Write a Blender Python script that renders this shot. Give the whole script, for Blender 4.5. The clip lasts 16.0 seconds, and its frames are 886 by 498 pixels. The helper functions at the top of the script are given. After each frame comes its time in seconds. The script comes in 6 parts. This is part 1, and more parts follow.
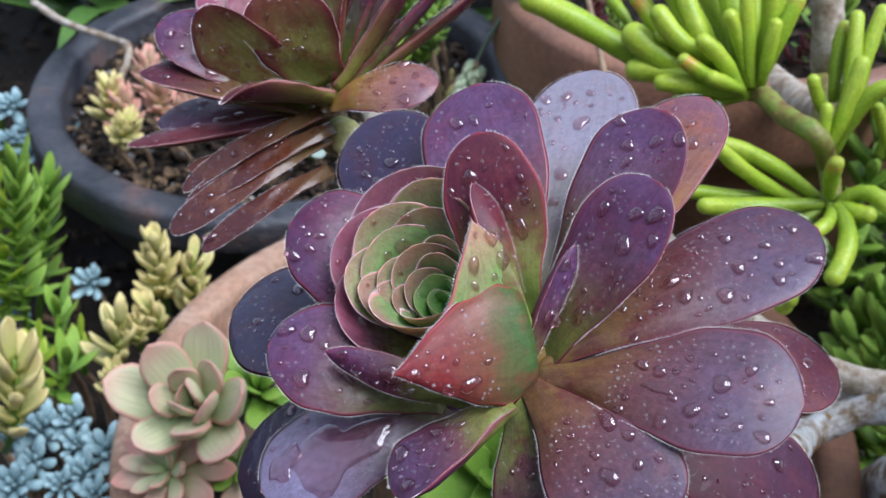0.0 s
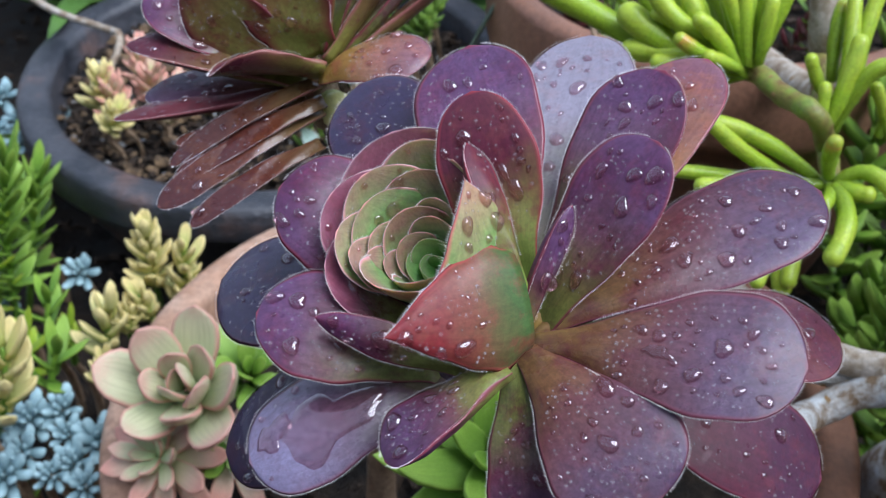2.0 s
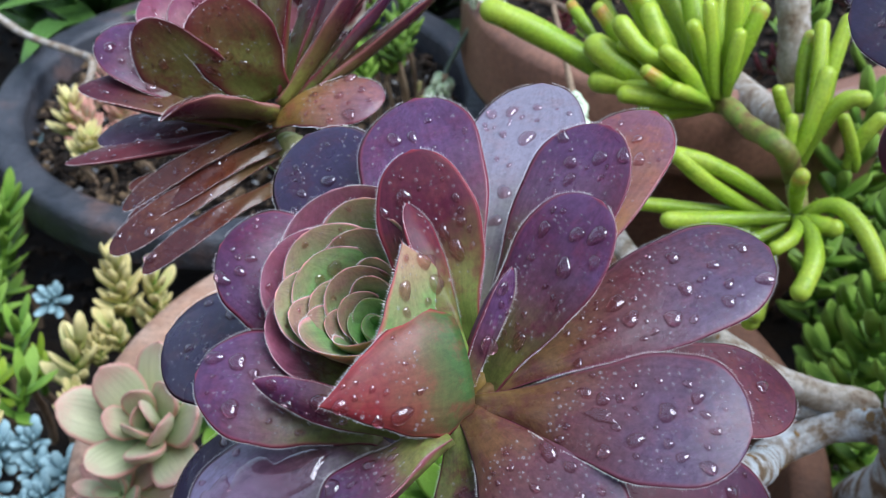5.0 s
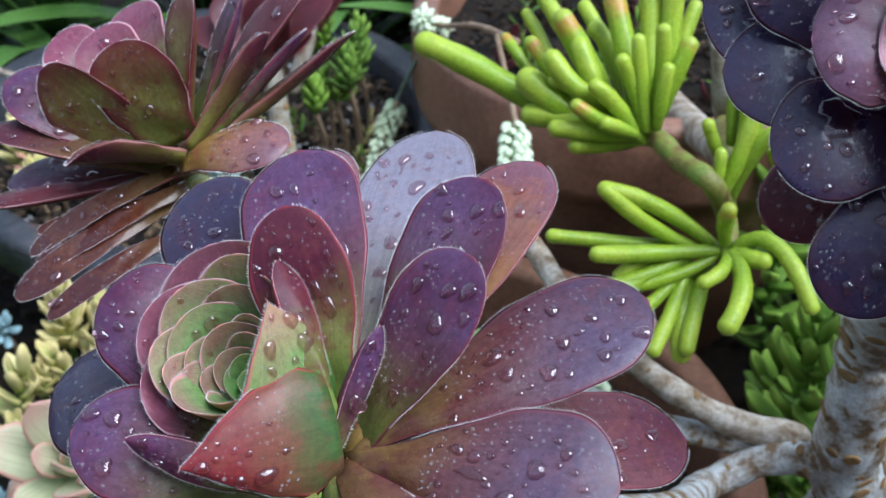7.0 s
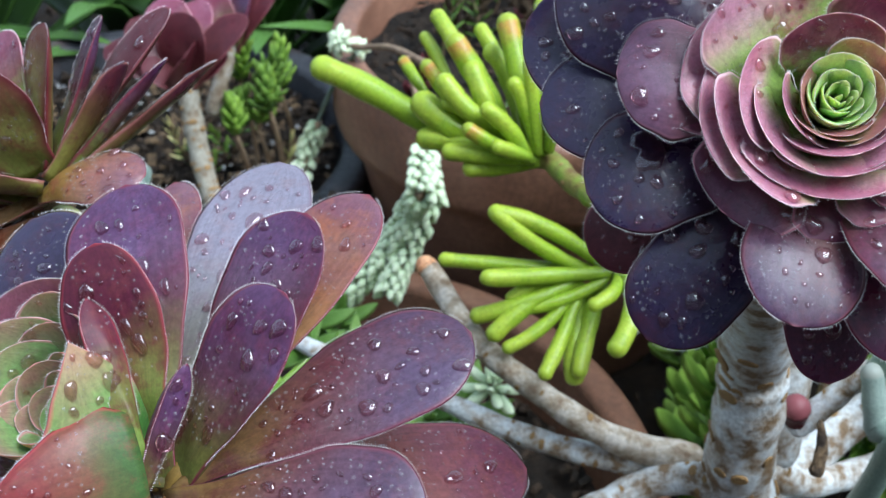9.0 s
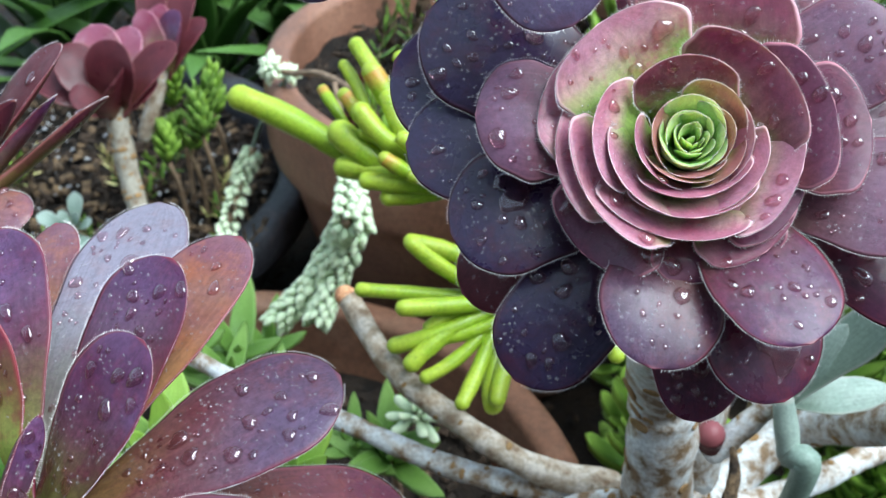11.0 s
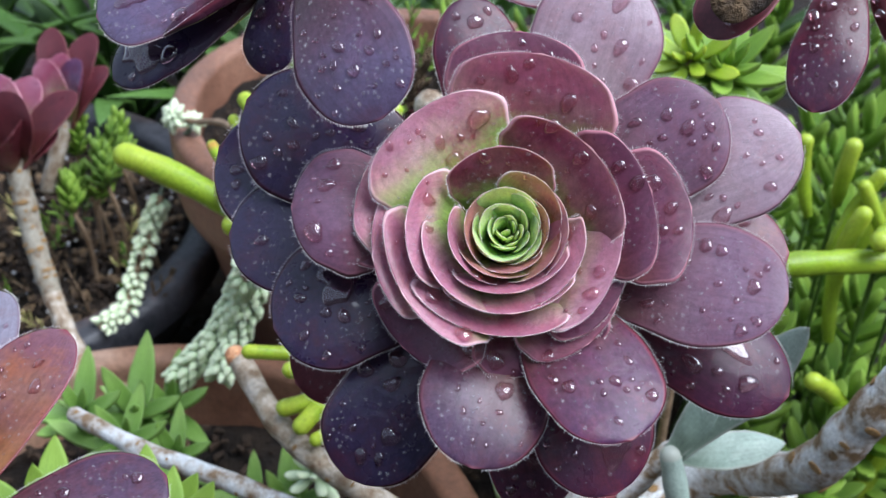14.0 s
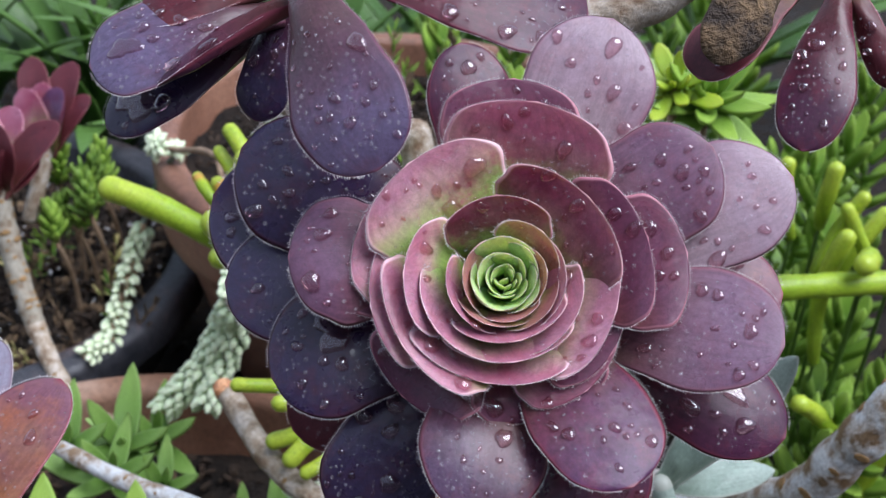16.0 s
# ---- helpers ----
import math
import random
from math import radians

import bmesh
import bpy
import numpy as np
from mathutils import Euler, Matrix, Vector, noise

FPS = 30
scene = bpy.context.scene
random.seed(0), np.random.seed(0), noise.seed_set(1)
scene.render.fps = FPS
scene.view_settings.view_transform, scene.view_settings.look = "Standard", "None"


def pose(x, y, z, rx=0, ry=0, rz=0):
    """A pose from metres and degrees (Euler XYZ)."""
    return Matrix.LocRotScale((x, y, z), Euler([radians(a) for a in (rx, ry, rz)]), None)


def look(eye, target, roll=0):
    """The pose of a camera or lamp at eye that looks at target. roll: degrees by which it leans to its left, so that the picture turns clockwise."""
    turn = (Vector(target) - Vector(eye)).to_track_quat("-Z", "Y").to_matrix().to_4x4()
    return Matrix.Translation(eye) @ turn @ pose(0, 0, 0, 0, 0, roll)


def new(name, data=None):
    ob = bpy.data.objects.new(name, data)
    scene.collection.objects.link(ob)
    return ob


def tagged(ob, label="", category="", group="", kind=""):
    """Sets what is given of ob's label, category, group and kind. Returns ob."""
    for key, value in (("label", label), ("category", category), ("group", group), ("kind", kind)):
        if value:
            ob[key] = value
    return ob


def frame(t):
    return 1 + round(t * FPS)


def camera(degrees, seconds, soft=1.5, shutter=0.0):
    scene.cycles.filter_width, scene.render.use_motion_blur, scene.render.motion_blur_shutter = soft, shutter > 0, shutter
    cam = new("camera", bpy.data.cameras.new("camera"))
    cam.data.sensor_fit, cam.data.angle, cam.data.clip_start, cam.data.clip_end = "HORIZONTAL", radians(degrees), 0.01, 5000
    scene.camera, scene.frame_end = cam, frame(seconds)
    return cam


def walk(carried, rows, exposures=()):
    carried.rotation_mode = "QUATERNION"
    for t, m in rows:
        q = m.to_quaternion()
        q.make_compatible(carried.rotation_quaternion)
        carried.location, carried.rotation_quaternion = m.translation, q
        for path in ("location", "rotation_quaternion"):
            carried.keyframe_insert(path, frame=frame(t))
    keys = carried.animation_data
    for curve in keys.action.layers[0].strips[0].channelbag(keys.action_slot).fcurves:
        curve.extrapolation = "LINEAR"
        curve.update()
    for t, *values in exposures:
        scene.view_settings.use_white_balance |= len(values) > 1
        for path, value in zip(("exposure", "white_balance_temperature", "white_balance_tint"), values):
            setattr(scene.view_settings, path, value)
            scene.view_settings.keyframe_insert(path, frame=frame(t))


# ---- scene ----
cam = camera(41.1, 16.0, soft=1.0)
cam.data.dof.use_dof, cam.data.dof.focus_distance, cam.data.dof.aperture_fstop = True, 0.270, 34.0
METRES, EYE, TILT, LEAN, TURN = 0.16, 0.62, -38.0, 0.0, 0.0
ROWS = [
    (0.0, 0.0, 0.0, 0.0, 0.0, 0.0, 0.0),
    (0.5, -0.0071, 0.0194, -0.001, -0.06, 0.02, 0.03),
    (1.0, -0.0058, 0.0336, -0.0218, -0.13, 0.03, 0.05),
    (1.5, -0.0006, 0.0411, -0.0434, -0.2, 0.01, 0.1),
    (2.0, 0.0023, 0.048, -0.0532, -0.26, 0.03, 0.14),
    (2.5, 0.0033, 0.0616, -0.0525, -0.32, 0.04, 0.19),
    (3.0, 0.0056, 0.0747, -0.0382, -0.38, 0.06, 0.22),
    (5.5, 0.1013, 0.079, 0.0295, -0.87, 0.69, 0.5),
    (6.0, 0.1363, 0.0842, 0.0432, -1.01, 0.87, 0.57),
    (6.5, 0.176, 0.081, 0.0591, -1.17, 1.04, 0.61),
    (7.0, 0.2265, 0.0762, 0.0714, -1.43, 1.23, 0.74),
    (7.5, 0.2846, 0.0766, 0.0771, -1.86, 1.36, 0.83),
    (8.0, 0.3471, 0.0743, 0.0761, -2.23, 1.56, 1.02),
    (8.5, 0.3961, 0.0724, 0.0867, -2.59, 1.72, 1.22),
    (11.0, 0.5821, 0.075, 0.1286, -4.53, 2.63, 2.19),
    (11.5, 0.6134, 0.0821, 0.1536, -4.93, 2.82, 2.46),
    (12.0, 0.6404, 0.091, 0.1793, -5.33, 3.03, 2.7),
    (12.5, 0.6707, 0.0956, 0.1933, -5.74, 3.21, 2.91),
    (13.0, 0.7046, 0.0955, 0.1947, -6.15, 3.34, 3.16),
    (13.5, 0.7356, 0.0929, 0.2019, -6.52, 3.53, 3.33),
    (14.0, 0.7599, 0.097, 0.213, -6.87, 3.71, 3.56),
    (14.5, 0.7678, 0.1047, 0.227, -7.15, 3.9, 3.83),
    (15.0, 0.7552, 0.1062, 0.244, -7.4, 4.06, 4.04),
    (15.5, 0.7452, 0.1008, 0.2547, -7.66, 4.22, 4.23),
    (16.0, 0.7396, 0.0939, 0.256, -7.81, 4.38, 4.35),
]
walk(cam, [(t, pose(0, 0, EYE, TILT, LEAN, TURN) @ pose(METRES * x, METRES * y, METRES * z, 90 + pitch, roll, yaw)) for t, x, y, z, yaw, pitch, roll in ROWS],
     exposures=[(0.0, 0.55, 6380, 10), (3.0, 0.55, 6250, 8), (6.0, 0.53, 6120, 6), (8.5, 0.63, 6200, 2), (11.0, 0.87, 6420, -2), (12.5, 0.83, 6420, 2), (13.5, 0.67, 6450, 7), (15.0, 0.51, 6500, 11), (16.0, 0.46, 6550, 13)])

# ---- light: a bright overcast sky over a wet garden ----
world = bpy.data.worlds.new("overcast_sky")
scene.world = world
world.use_nodes = True
wn, wl = world.node_tree.nodes, world.node_tree.links
sky = wn.new("ShaderNodeTexSky")
sky.sky_type, sky.sun_disc = "NISHITA", False
sky.sun_elevation, sky.sun_rotation = radians(62), radians(115)
sky.air_density, sky.dust_density, sky.ozone_density = 1.0, 1.6, 1.2
cloud = wn.new("ShaderNodeMix")
cloud.data_type = "RGBA"
cloud.inputs[0].default_value, cloud.inputs[7].default_value = 0.6, (4.1, 4.85, 6.3, 1.0)
wl.new(sky.outputs["Color"], cloud.inputs[6])
wl.new(cloud.outputs[2], wn["Background"].inputs["Color"])
wn["Background"].inputs["Strength"].default_value = 0.125
sun_data = bpy.data.lights.new("sun", "SUN")
sun_data.energy, sun_data.angle, sun_data.color = 3.3, radians(48), (0.93, 1.0, 1.12)
sun = new("sun", sun_data)
sun.matrix_world = look((0.42, -0.20, 0.88), (0.0, 0.0, 0.0))


# ---- materials ----
def nodes_of(name):
    m = bpy.data.materials.new(name)
    m.use_nodes = True
    return m, m.node_tree.nodes, m.node_tree.links, m.node_tree.nodes["Principled BSDF"]


def noise_node(n, l, scale, detail=4.0, rough=0.6, coord="Object"):
    c = n.new("ShaderNodeTexCoord")
    t = n.new("ShaderNodeTexNoise")
    t.inputs["Scale"].default_value, t.inputs["Detail"].default_value, t.inputs["Roughness"].default_value = scale, detail, rough
    l.new(c.outputs[coord], t.inputs["Vector"])
    return t


def ramp(n, l, source, stops):
    r = n.new("ShaderNodeValToRGB")
    e = r.color_ramp.elements
    while len(e) < len(stops):
        e.new(0.5)
    for k, (p, c) in enumerate(stops):
        e[k].position, e[k].color = p, (*c, 1.0) if len(c) == 3 else c
    l.new(source, r.inputs["Fac"])
    return r


def mixed(n, l, fac, a, b, kind="MIX"):
    m = n.new("ShaderNodeMix")
    m.data_type, m.blend_type = "RGBA", kind
    for socket, v in ((m.inputs[0], fac), (m.inputs[6], a), (m.inputs[7], b)):
        if isinstance(v, bpy.types.NodeSocket):
            l.new(v, socket)
        else:
            socket.default_value = (*v, 1.0) if isinstance(v, tuple) else v
    return m.outputs[2]


def maths(n, l, op, a, b=0.0, c=None):
    m = n.new("ShaderNodeMath")
    m.operation = op
    for k, v in enumerate((a, b) if c is None else (a, b, c)):
        if isinstance(v, bpy.types.NodeSocket):
            l.new(v, m.inputs[k])
        else:
            m.inputs[k].default_value = v
    return m.outputs[0]


def bumped(n, l, bsdf, height, strength, distance):
    b = n.new("ShaderNodeBump")
    b.inputs["Strength"].default_value, b.inputs["Distance"].default_value = strength, distance
    l.new(height, b.inputs["Height"])
    l.new(b.outputs["Normal"], bsdf.inputs["Normal"])


def leaf_material(name, root, middle, end, rim, rough=0.36, reach=0.45, rim_width=0.042, bloom_sheen=0.0, mottle=0.5, flush=None, start=0.10, span=0.32, glow=0.0, coat=0.12, sheen_colour=(0.17, 0.15, 0.21), spec=0.32):
    """Succulent leaf: colour runs from root to end along the blade, with a thin coloured margin, mottling,
    a patchy waxy cast with sky sheen painted into the colour, lengthwise veins and wet patches."""
    m, n, l, bsdf = nodes_of(name)
    uv = n.new("ShaderNodeUVMap")
    sep = n.new("ShaderNodeSeparateXYZ")
    l.new(uv.outputs["UV"], sep.inputs[0])
    blotch = noise_node(n, l, 60.0, 6.0, 0.65)
    info = n.new("ShaderNodeObjectInfo")
    along = maths(n, l, "MULTIPLY_ADD", blotch.outputs["Fac"], 0.55, maths(n, l, "ADD", sep.outputs["Y"], -0.27))
    along = maths(n, l, "ADD", along, maths(n, l, "MULTIPLY_ADD", info.outputs["Random"], 0.20, -0.10))
    body = ramp(n, l, along, [(start, root), (reach, middle), (min(reach + span, 0.98), end)])
    col = body.outputs["Color"]
    if flush is not None:
        patch = noise_node(n, l, 130.0, 5.0, 0.7)
        where = ramp(n, l, patch.outputs["Fac"], [(0.48, (0, 0, 0)), (0.66, (0.75, 0.75, 0.75))])
        col = mixed(n, l, where.outputs["Color"], col, flush)
    if bloom_sheen > 0:
        # waxy cast and reflected sky, both mixed into base colour on the outer blade
        sheen_noise = noise_node(n, l, 36.0, 4.0, 0.6)
        where = ramp(n, l, sheen_noise.outputs["Fac"], [(0.30, (0, 0, 0)), (0.74, (bloom_sheen,) * 3)])
        far_end = ramp(n, l, sep.outputs["Y"], [(0.3, (0, 0, 0)), (0.7, (1, 1, 1))])
        col = mixed(n, l, mixed(n, l, 1.0, where.outputs["Color"], far_end.outputs["Color"], "MULTIPLY"), col, sheen_colour)
    tone = noise_node(n, l, 650.0, 6.0, 0.8)
    tones = ramp(n, l, tone.outputs["Fac"], [(0.34, (0.62, 0.60, 0.60)), (0.66, (1.38, 1.34, 1.32))])
    col = mixed(n, l, mottle, col, tones.outputs["Color"], "MULTIPLY")
    stretch = n.new("ShaderNodeMapping")
    stretch.inputs["Scale"].default_value = (26.0, 2.2, 1.0)
    l.new(uv.outputs["UV"], stretch.inputs["Vector"])
    veins = n.new("ShaderNodeTexNoise")
    veins.inputs["Scale"].default_value, veins.inputs["Detail"].default_value = 1.0, 4.0
    l.new(stretch.outputs["Vector"], veins.inputs["Vector"])
    vein = ramp(n, l, veins.outputs["Fac"], [(0.35, (0.84, 0.84, 0.84)), (0.65, (1.14, 1.14, 1.14))])
    col = mixed(n, l, 0.6, col, vein.outputs["Color"], "MULTIPLY")
    side = maths(n, l, "ABSOLUTE", maths(n, l, "MULTIPLY_ADD", sep.outputs["X"], 2.0, -1.0))
    near_edge = maths(n, l, "MAXIMUM", side, maths(n, l, "MULTIPLY_ADD", sep.outputs["Y"], 6.0, -5.0))
    edge = ramp(n, l, maths(n, l, "ADD", near_edge, maths(n, l, "MULTIPLY_ADD", blotch.outputs["Fac"], 0.10, -0.05)), [(1.0 - rim_width * 2.0, (0, 0, 0)), (0.99, (1, 1, 1))])
    col = mixed(n, l, edge.outputs["Color"], col, rim)
    l.new(col, bsdf.inputs["Base Color"])
    damp = noise_node(n, l, 70.0, 5.0, 0.6)
    gloss = ramp(n, l, damp.outputs["Fac"], [(0.40, (rough + 0.12,) * 3), (0.55, (rough,) * 3), (0.64, (rough * 0.65,) * 3)])
    l.new(gloss.outputs["Color"], bsdf.inputs["Roughness"])
    bsdf.inputs["Specular IOR Level"].default_value = spec
    if glow > 0:
        bsdf.inputs["Subsurface Weight"].default_value, bsdf.inputs["Subsurface Scale"].default_value = glow, 0.004
        bsdf.inputs["Subsurface Radius"].default_value = (1.0, 0.8, 0.35)
    bsdf.inputs["Coat Weight"].default_value, bsdf.inputs["Coat Roughness"].default_value = coat, 0.09
    wave = n.new("ShaderNodeBump")
    wave.inputs["Strength"].default_value, wave.inputs["Distance"].default_value = 0.5, 0.004
    l.new(noise_node(n, l, 95.0, 2.0, 0.5).outputs["Fac"], wave.inputs["Height"])
    l.new(wave.outputs["Normal"], bsdf.inputs["Coat Normal"])
    bumped(n, l, bsdf, maths(n, l, "MULTIPLY_ADD", blotch.outputs["Fac"], 1.5, tone.outputs["Fac"]), 0.16, 0.0005)
    return m


def plain_material(name, a, b, scale, rough=0.6, fine=400.0, bump=0.3, depth=0.001, spec=0.5, third=None, spread=(0.38, 0.62)):
    """Two colours in patches with fine grain and relief, varied a little from piece to piece."""
    m, n, l, bsdf = nodes_of(name)
    big = noise_node(n, l, scale, 5.0, 0.62)
    stops = [(spread[0], a), (spread[1], b)] if third is None else [(spread[0], a), (0.5 * (spread[0] + spread[1]), third), (spread[1], b)]
    r = ramp(n, l, big.outputs["Fac"], stops)
    grain = noise_node(n, l, fine, 4.0, 0.7)
    g = ramp(n, l, grain.outputs["Fac"], [(0.36, (0.74, 0.74, 0.74)), (0.64, (1.24, 1.24, 1.24))])
    col = mixed(n, l, 0.8, r.outputs["Color"], g.outputs["Color"], "MULTIPLY")
    info = n.new("ShaderNodeObjectInfo")
    tone = ramp(n, l, info.outputs["Random"], [(0.0, (0.86, 0.86, 0.86)), (1.0, (1.12, 1.12, 1.12))])
    col = mixed(n, l, 1.0, col, tone.outputs["Color"], "MULTIPLY")
    l.new(col, bsdf.inputs["Base Color"])
    rr = ramp(n, l, big.outputs["Fac"], [(0.35, (rough * 0.75,) * 3), (0.65, (min(rough * 1.2, 1.0),) * 3)])
    l.new(rr.outputs["Color"], bsdf.inputs["Roughness"])
    bsdf.inputs["Specular IOR Level"].default_value = spec
    bumped(n, l, bsdf, maths(n, l, "MULTIPLY_ADD", big.outputs["Fac"], 1.5, grain.outputs["Fac"]), bump, depth)
    return m


PURPLE = leaf_material("purple_leaf", (0.15, 0.165, 0.04), (0.105, 0.034, 0.030), (0.062, 0.009, 0.038), (0.19, 0.034, 0.055), 0.32, 0.54, bloom_sheen=0.42, flush=(0.115, 0.013, 0.034), start=0.20, span=0.26, mottle=0.7, sheen_colour=(0.17, 0.13, 0.28))
PLUM = leaf_material("plum_leaf", (0.085, 0.028, 0.026), (0.075, 0.014, 0.024), (0.052, 0.010, 0.032), (0.15, 0.03, 0.05), 0.30, 0.46, bloom_sheen=0.10, flush=(0.10, 0.012, 0.026), coat=0.10)
DARK = leaf_material("dark_leaf", (0.050, 0.022, 0.022), (0.034, 0.009, 0.020), (0.024, 0.010, 0.034), (0.06, 0.018, 0.032), 0.28, 0.3, bloom_sheen=0.34, flush=(0.050, 0.007, 0.018), coat=0.30, sheen_colour=(0.045, 0.055, 0.125), spec=0.4)
LILAC = leaf_material("lilac_leaf", (0.20, 0.15, 0.07), (0.150, 0.062, 0.072), (0.125, 0.050, 0.092), (0.22, 0.09, 0.12), 0.36, 0.5, bloom_sheen=0.34, flush=(0.145, 0.038, 0.062), coat=0.08, sheen_colour=(0.24, 0.19, 0.27))
SLATE = leaf_material("slate_leaf", (0.17, 0.10, 0.035), (0.105, 0.034, 0.030), (0.062, 0.026, 0.050), (0.15, 0.04, 0.06), 0.30, 0.5, bloom_sheen=0.30, flush=(0.10, 0.024, 0.030), mottle=0.7, sheen_colour=(0.14, 0.125, 0.23), coat=0.06, spec=0.32)
BLAZE = leaf_material("blaze_leaf", (0.05, 0.10, 0.025), (0.15, 0.070, 0.036), (0.18, 0.022, 0.028), (0.38, 0.055, 0.06), 0.46, 0.36, 0.05, flush=(0.18, 0.045, 0.032), start=0.06, span=0.30, coat=0.02)
# purple leaf painted pale: its grazing sky reflection is in the base colour
PEARL = leaf_material("pearl_leaf", (0.20, 0.18, 0.06), (0.235, 0.215, 0.18), (0.225, 0.20, 0.25), (0.22, 0.15, 0.19), 0.30, 0.45, bloom_sheen=0.4, flush=(0.23, 0.165, 0.19), mottle=0.4, sheen_colour=(0.30, 0.28, 0.36))
ROSY = leaf_material("rosy_leaf", (0.23, 0.14, 0.035), (0.25, 0.105, 0.036), (0.16, 0.050, 0.066), (0.24, 0.05, 0.065), 0.32, 0.6, bloom_sheen=0.42, flush=(0.27, 0.085, 0.042), sheen_colour=(0.24, 0.18, 0.25))
OLIVE = leaf_material("olive_leaf", (0.15, 0.21, 0.04), (0.14, 0.10, 0.034), (0.085, 0.012, 0.028), (0.26, 0.030, 0.045), 0.46, 0.50, 0.05, flush=(0.13, 0.026, 0.030), span=0.22, coat=0.01)
# pink petals lightened in colour to carry the white sky sheen on them
PETAL = leaf_material("petal_leaf", (0.26, 0.40, 0.08), (0.42, 0.26, 0.19), (0.33, 0.078, 0.135), (0.84, 0.50, 0.53), 0.30, 0.66, 0.030, bloom_sheen=0.50, flush=(0.36, 0.070, 0.108), start=0.46, span=0.17, glow=0.2, coat=0.2, sheen_colour=(0.58, 0.40, 0.49))
MAUVE = leaf_material("mauve_leaf", (0.22, 0.32, 0.08), (0.24, 0.105, 0.10), (0.20, 0.034, 0.070), (0.66, 0.30, 0.36), 0.34, 0.60, 0.030, bloom_sheen=0.35, flush=(0.21, 0.031, 0.060), start=0.40, span=0.2, glow=0.15, coat=0.15, sheen_colour=(0.34, 0.24, 0.31))
HEART = leaf_material("heart_leaf", (0.26, 0.52, 0.11), (0.42, 0.66, 0.20), (0.54, 0.68, 0.30), (0.70, 0.56, 0.40), 0.40, 0.65, 0.05, glow=0.5, coat=0.03)
BUD = leaf_material("bud_leaf", (0.13, 0.33, 0.065), (0.22, 0.35, 0.13), (0.32, 0.19, 0.145), (0.84, 0.33, 0.33), 0.42, 0.72, 0.055, flush=(0.28, 0.25, 0.145), start=0.34, span=0.26, glow=0.35, coat=0.03)
BUD_HEART = leaf_material("bud_heart_leaf", (0.09, 0.27, 0.05), (0.14, 0.34, 0.08), (0.22, 0.34, 0.13), (0.42, 0.30, 0.20), 0.42, 0.60, 0.05, start=0.2, span=0.3, glow=0.3, coat=0.03)
BUD_SIDE = leaf_material("bud_side_leaf", (0.07, 0.19, 0.04), (0.20, 0.30, 0.10), (0.36, 0.20, 0.13), (0.60, 0.12, 0.13), 0.40, 0.52, 0.06, flush=(0.28, 0.24, 0.12), start=0.12, span=0.34, glow=0.2, coat=0.03)
ROSE_INNER = leaf_material("rose_inner_leaf", (0.26, 0.46, 0.08), (0.40, 0.40, 0.15), (0.36, 0.14, 0.14), (0.80, 0.48, 0.48), 0.36, 0.62, 0.035, flush=(0.38, 0.20, 0.15), start=0.40, span=0.24, glow=0.3, coat=0.1)
HUSK = leaf_material("husk_leaf", (0.12, 0.07, 0.03), (0.085, 0.026, 0.016), (0.060, 0.014, 0.014), (0.17, 0.06, 0.05), 0.26, 0.4, 0.04, flush=(0.11, 0.035, 0.016), coat=0.35)
ROSE_PEARL = leaf_material("rose_pearl_leaf", (0.24, 0.18, 0.10), (0.27, 0.19, 0.19), (0.25, 0.16, 0.20), (0.26, 0.13, 0.17), 0.32, 0.45, bloom_sheen=0.45, flush=(0.27, 0.145, 0.17), mottle=0.4, sheen_colour=(0.36, 0.29, 0.36))
ROSE_OUTER = leaf_material("rose_outer_leaf", (0.18, 0.20, 0.06), (0.15, 0.045, 0.045), (0.095, 0.016, 0.042), (0.50, 0.20, 0.25), 0.34, 0.56, 0.03, bloom_sheen=0.2, flush=(0.13, 0.02, 0.04), start=0.34, span=0.22, coat=0.12, sheen_colour=(0.25, 0.17, 0.25))
EMBER = leaf_material("ember_leaf", (0.15, 0.17, 0.04), (0.19, 0.16, 0.045), (0.15, 0.05, 0.030), (0.13, 0.016, 0.024), 0.42, 0.60, 0.17, flush=(0.15, 0.045, 0.028), start=0.1, span=0.3, coat=0.06)
STEM_BARK = plain_material("stem_bark", (0.20, 0.14, 0.09), (0.36, 0.33, 0.27), 120.0, 0.7, 600.0, 0.6, 0.0012, 0.4, (0.31, 0.27, 0.21), (0.36, 0.60))
SUNSET = leaf_material("sunset_leaf", (0.17, 0.09, 0.03), (0.15, 0.045, 0.028), (0.115, 0.022, 0.040), (0.22, 0.05, 0.065), 0.30, 0.5, bloom_sheen=0.2, flush=(0.17, 0.04, 0.03), mottle=0.6, sheen_colour=(0.16, 0.12, 0.18))
# lilac-blue here paints the sky mirrored by the wet blade
DUSK = leaf_material("dusk_leaf", (0.14, 0.11, 0.06), (0.15, 0.095, 0.13), (0.155, 0.12, 0.20), (0.20, 0.09, 0.13), 0.26, 0.5, bloom_sheen=0.55, flush=(0.14, 0.07, 0.11), mottle=0.6, coat=0.3, sheen_colour=(0.25, 0.235, 0.38), spec=0.45)
STEEL = leaf_material("steel_leaf", (0.075, 0.035, 0.035), (0.085, 0.036, 0.052), (0.075, 0.050, 0.095), (0.15, 0.05, 0.08), 0.30, 0.5, bloom_sheen=0.50, flush=(0.085, 0.028, 0.045), mottle=0.6, coat=0.12, sheen_colour=(0.15, 0.125, 0.235), spec=0.4)
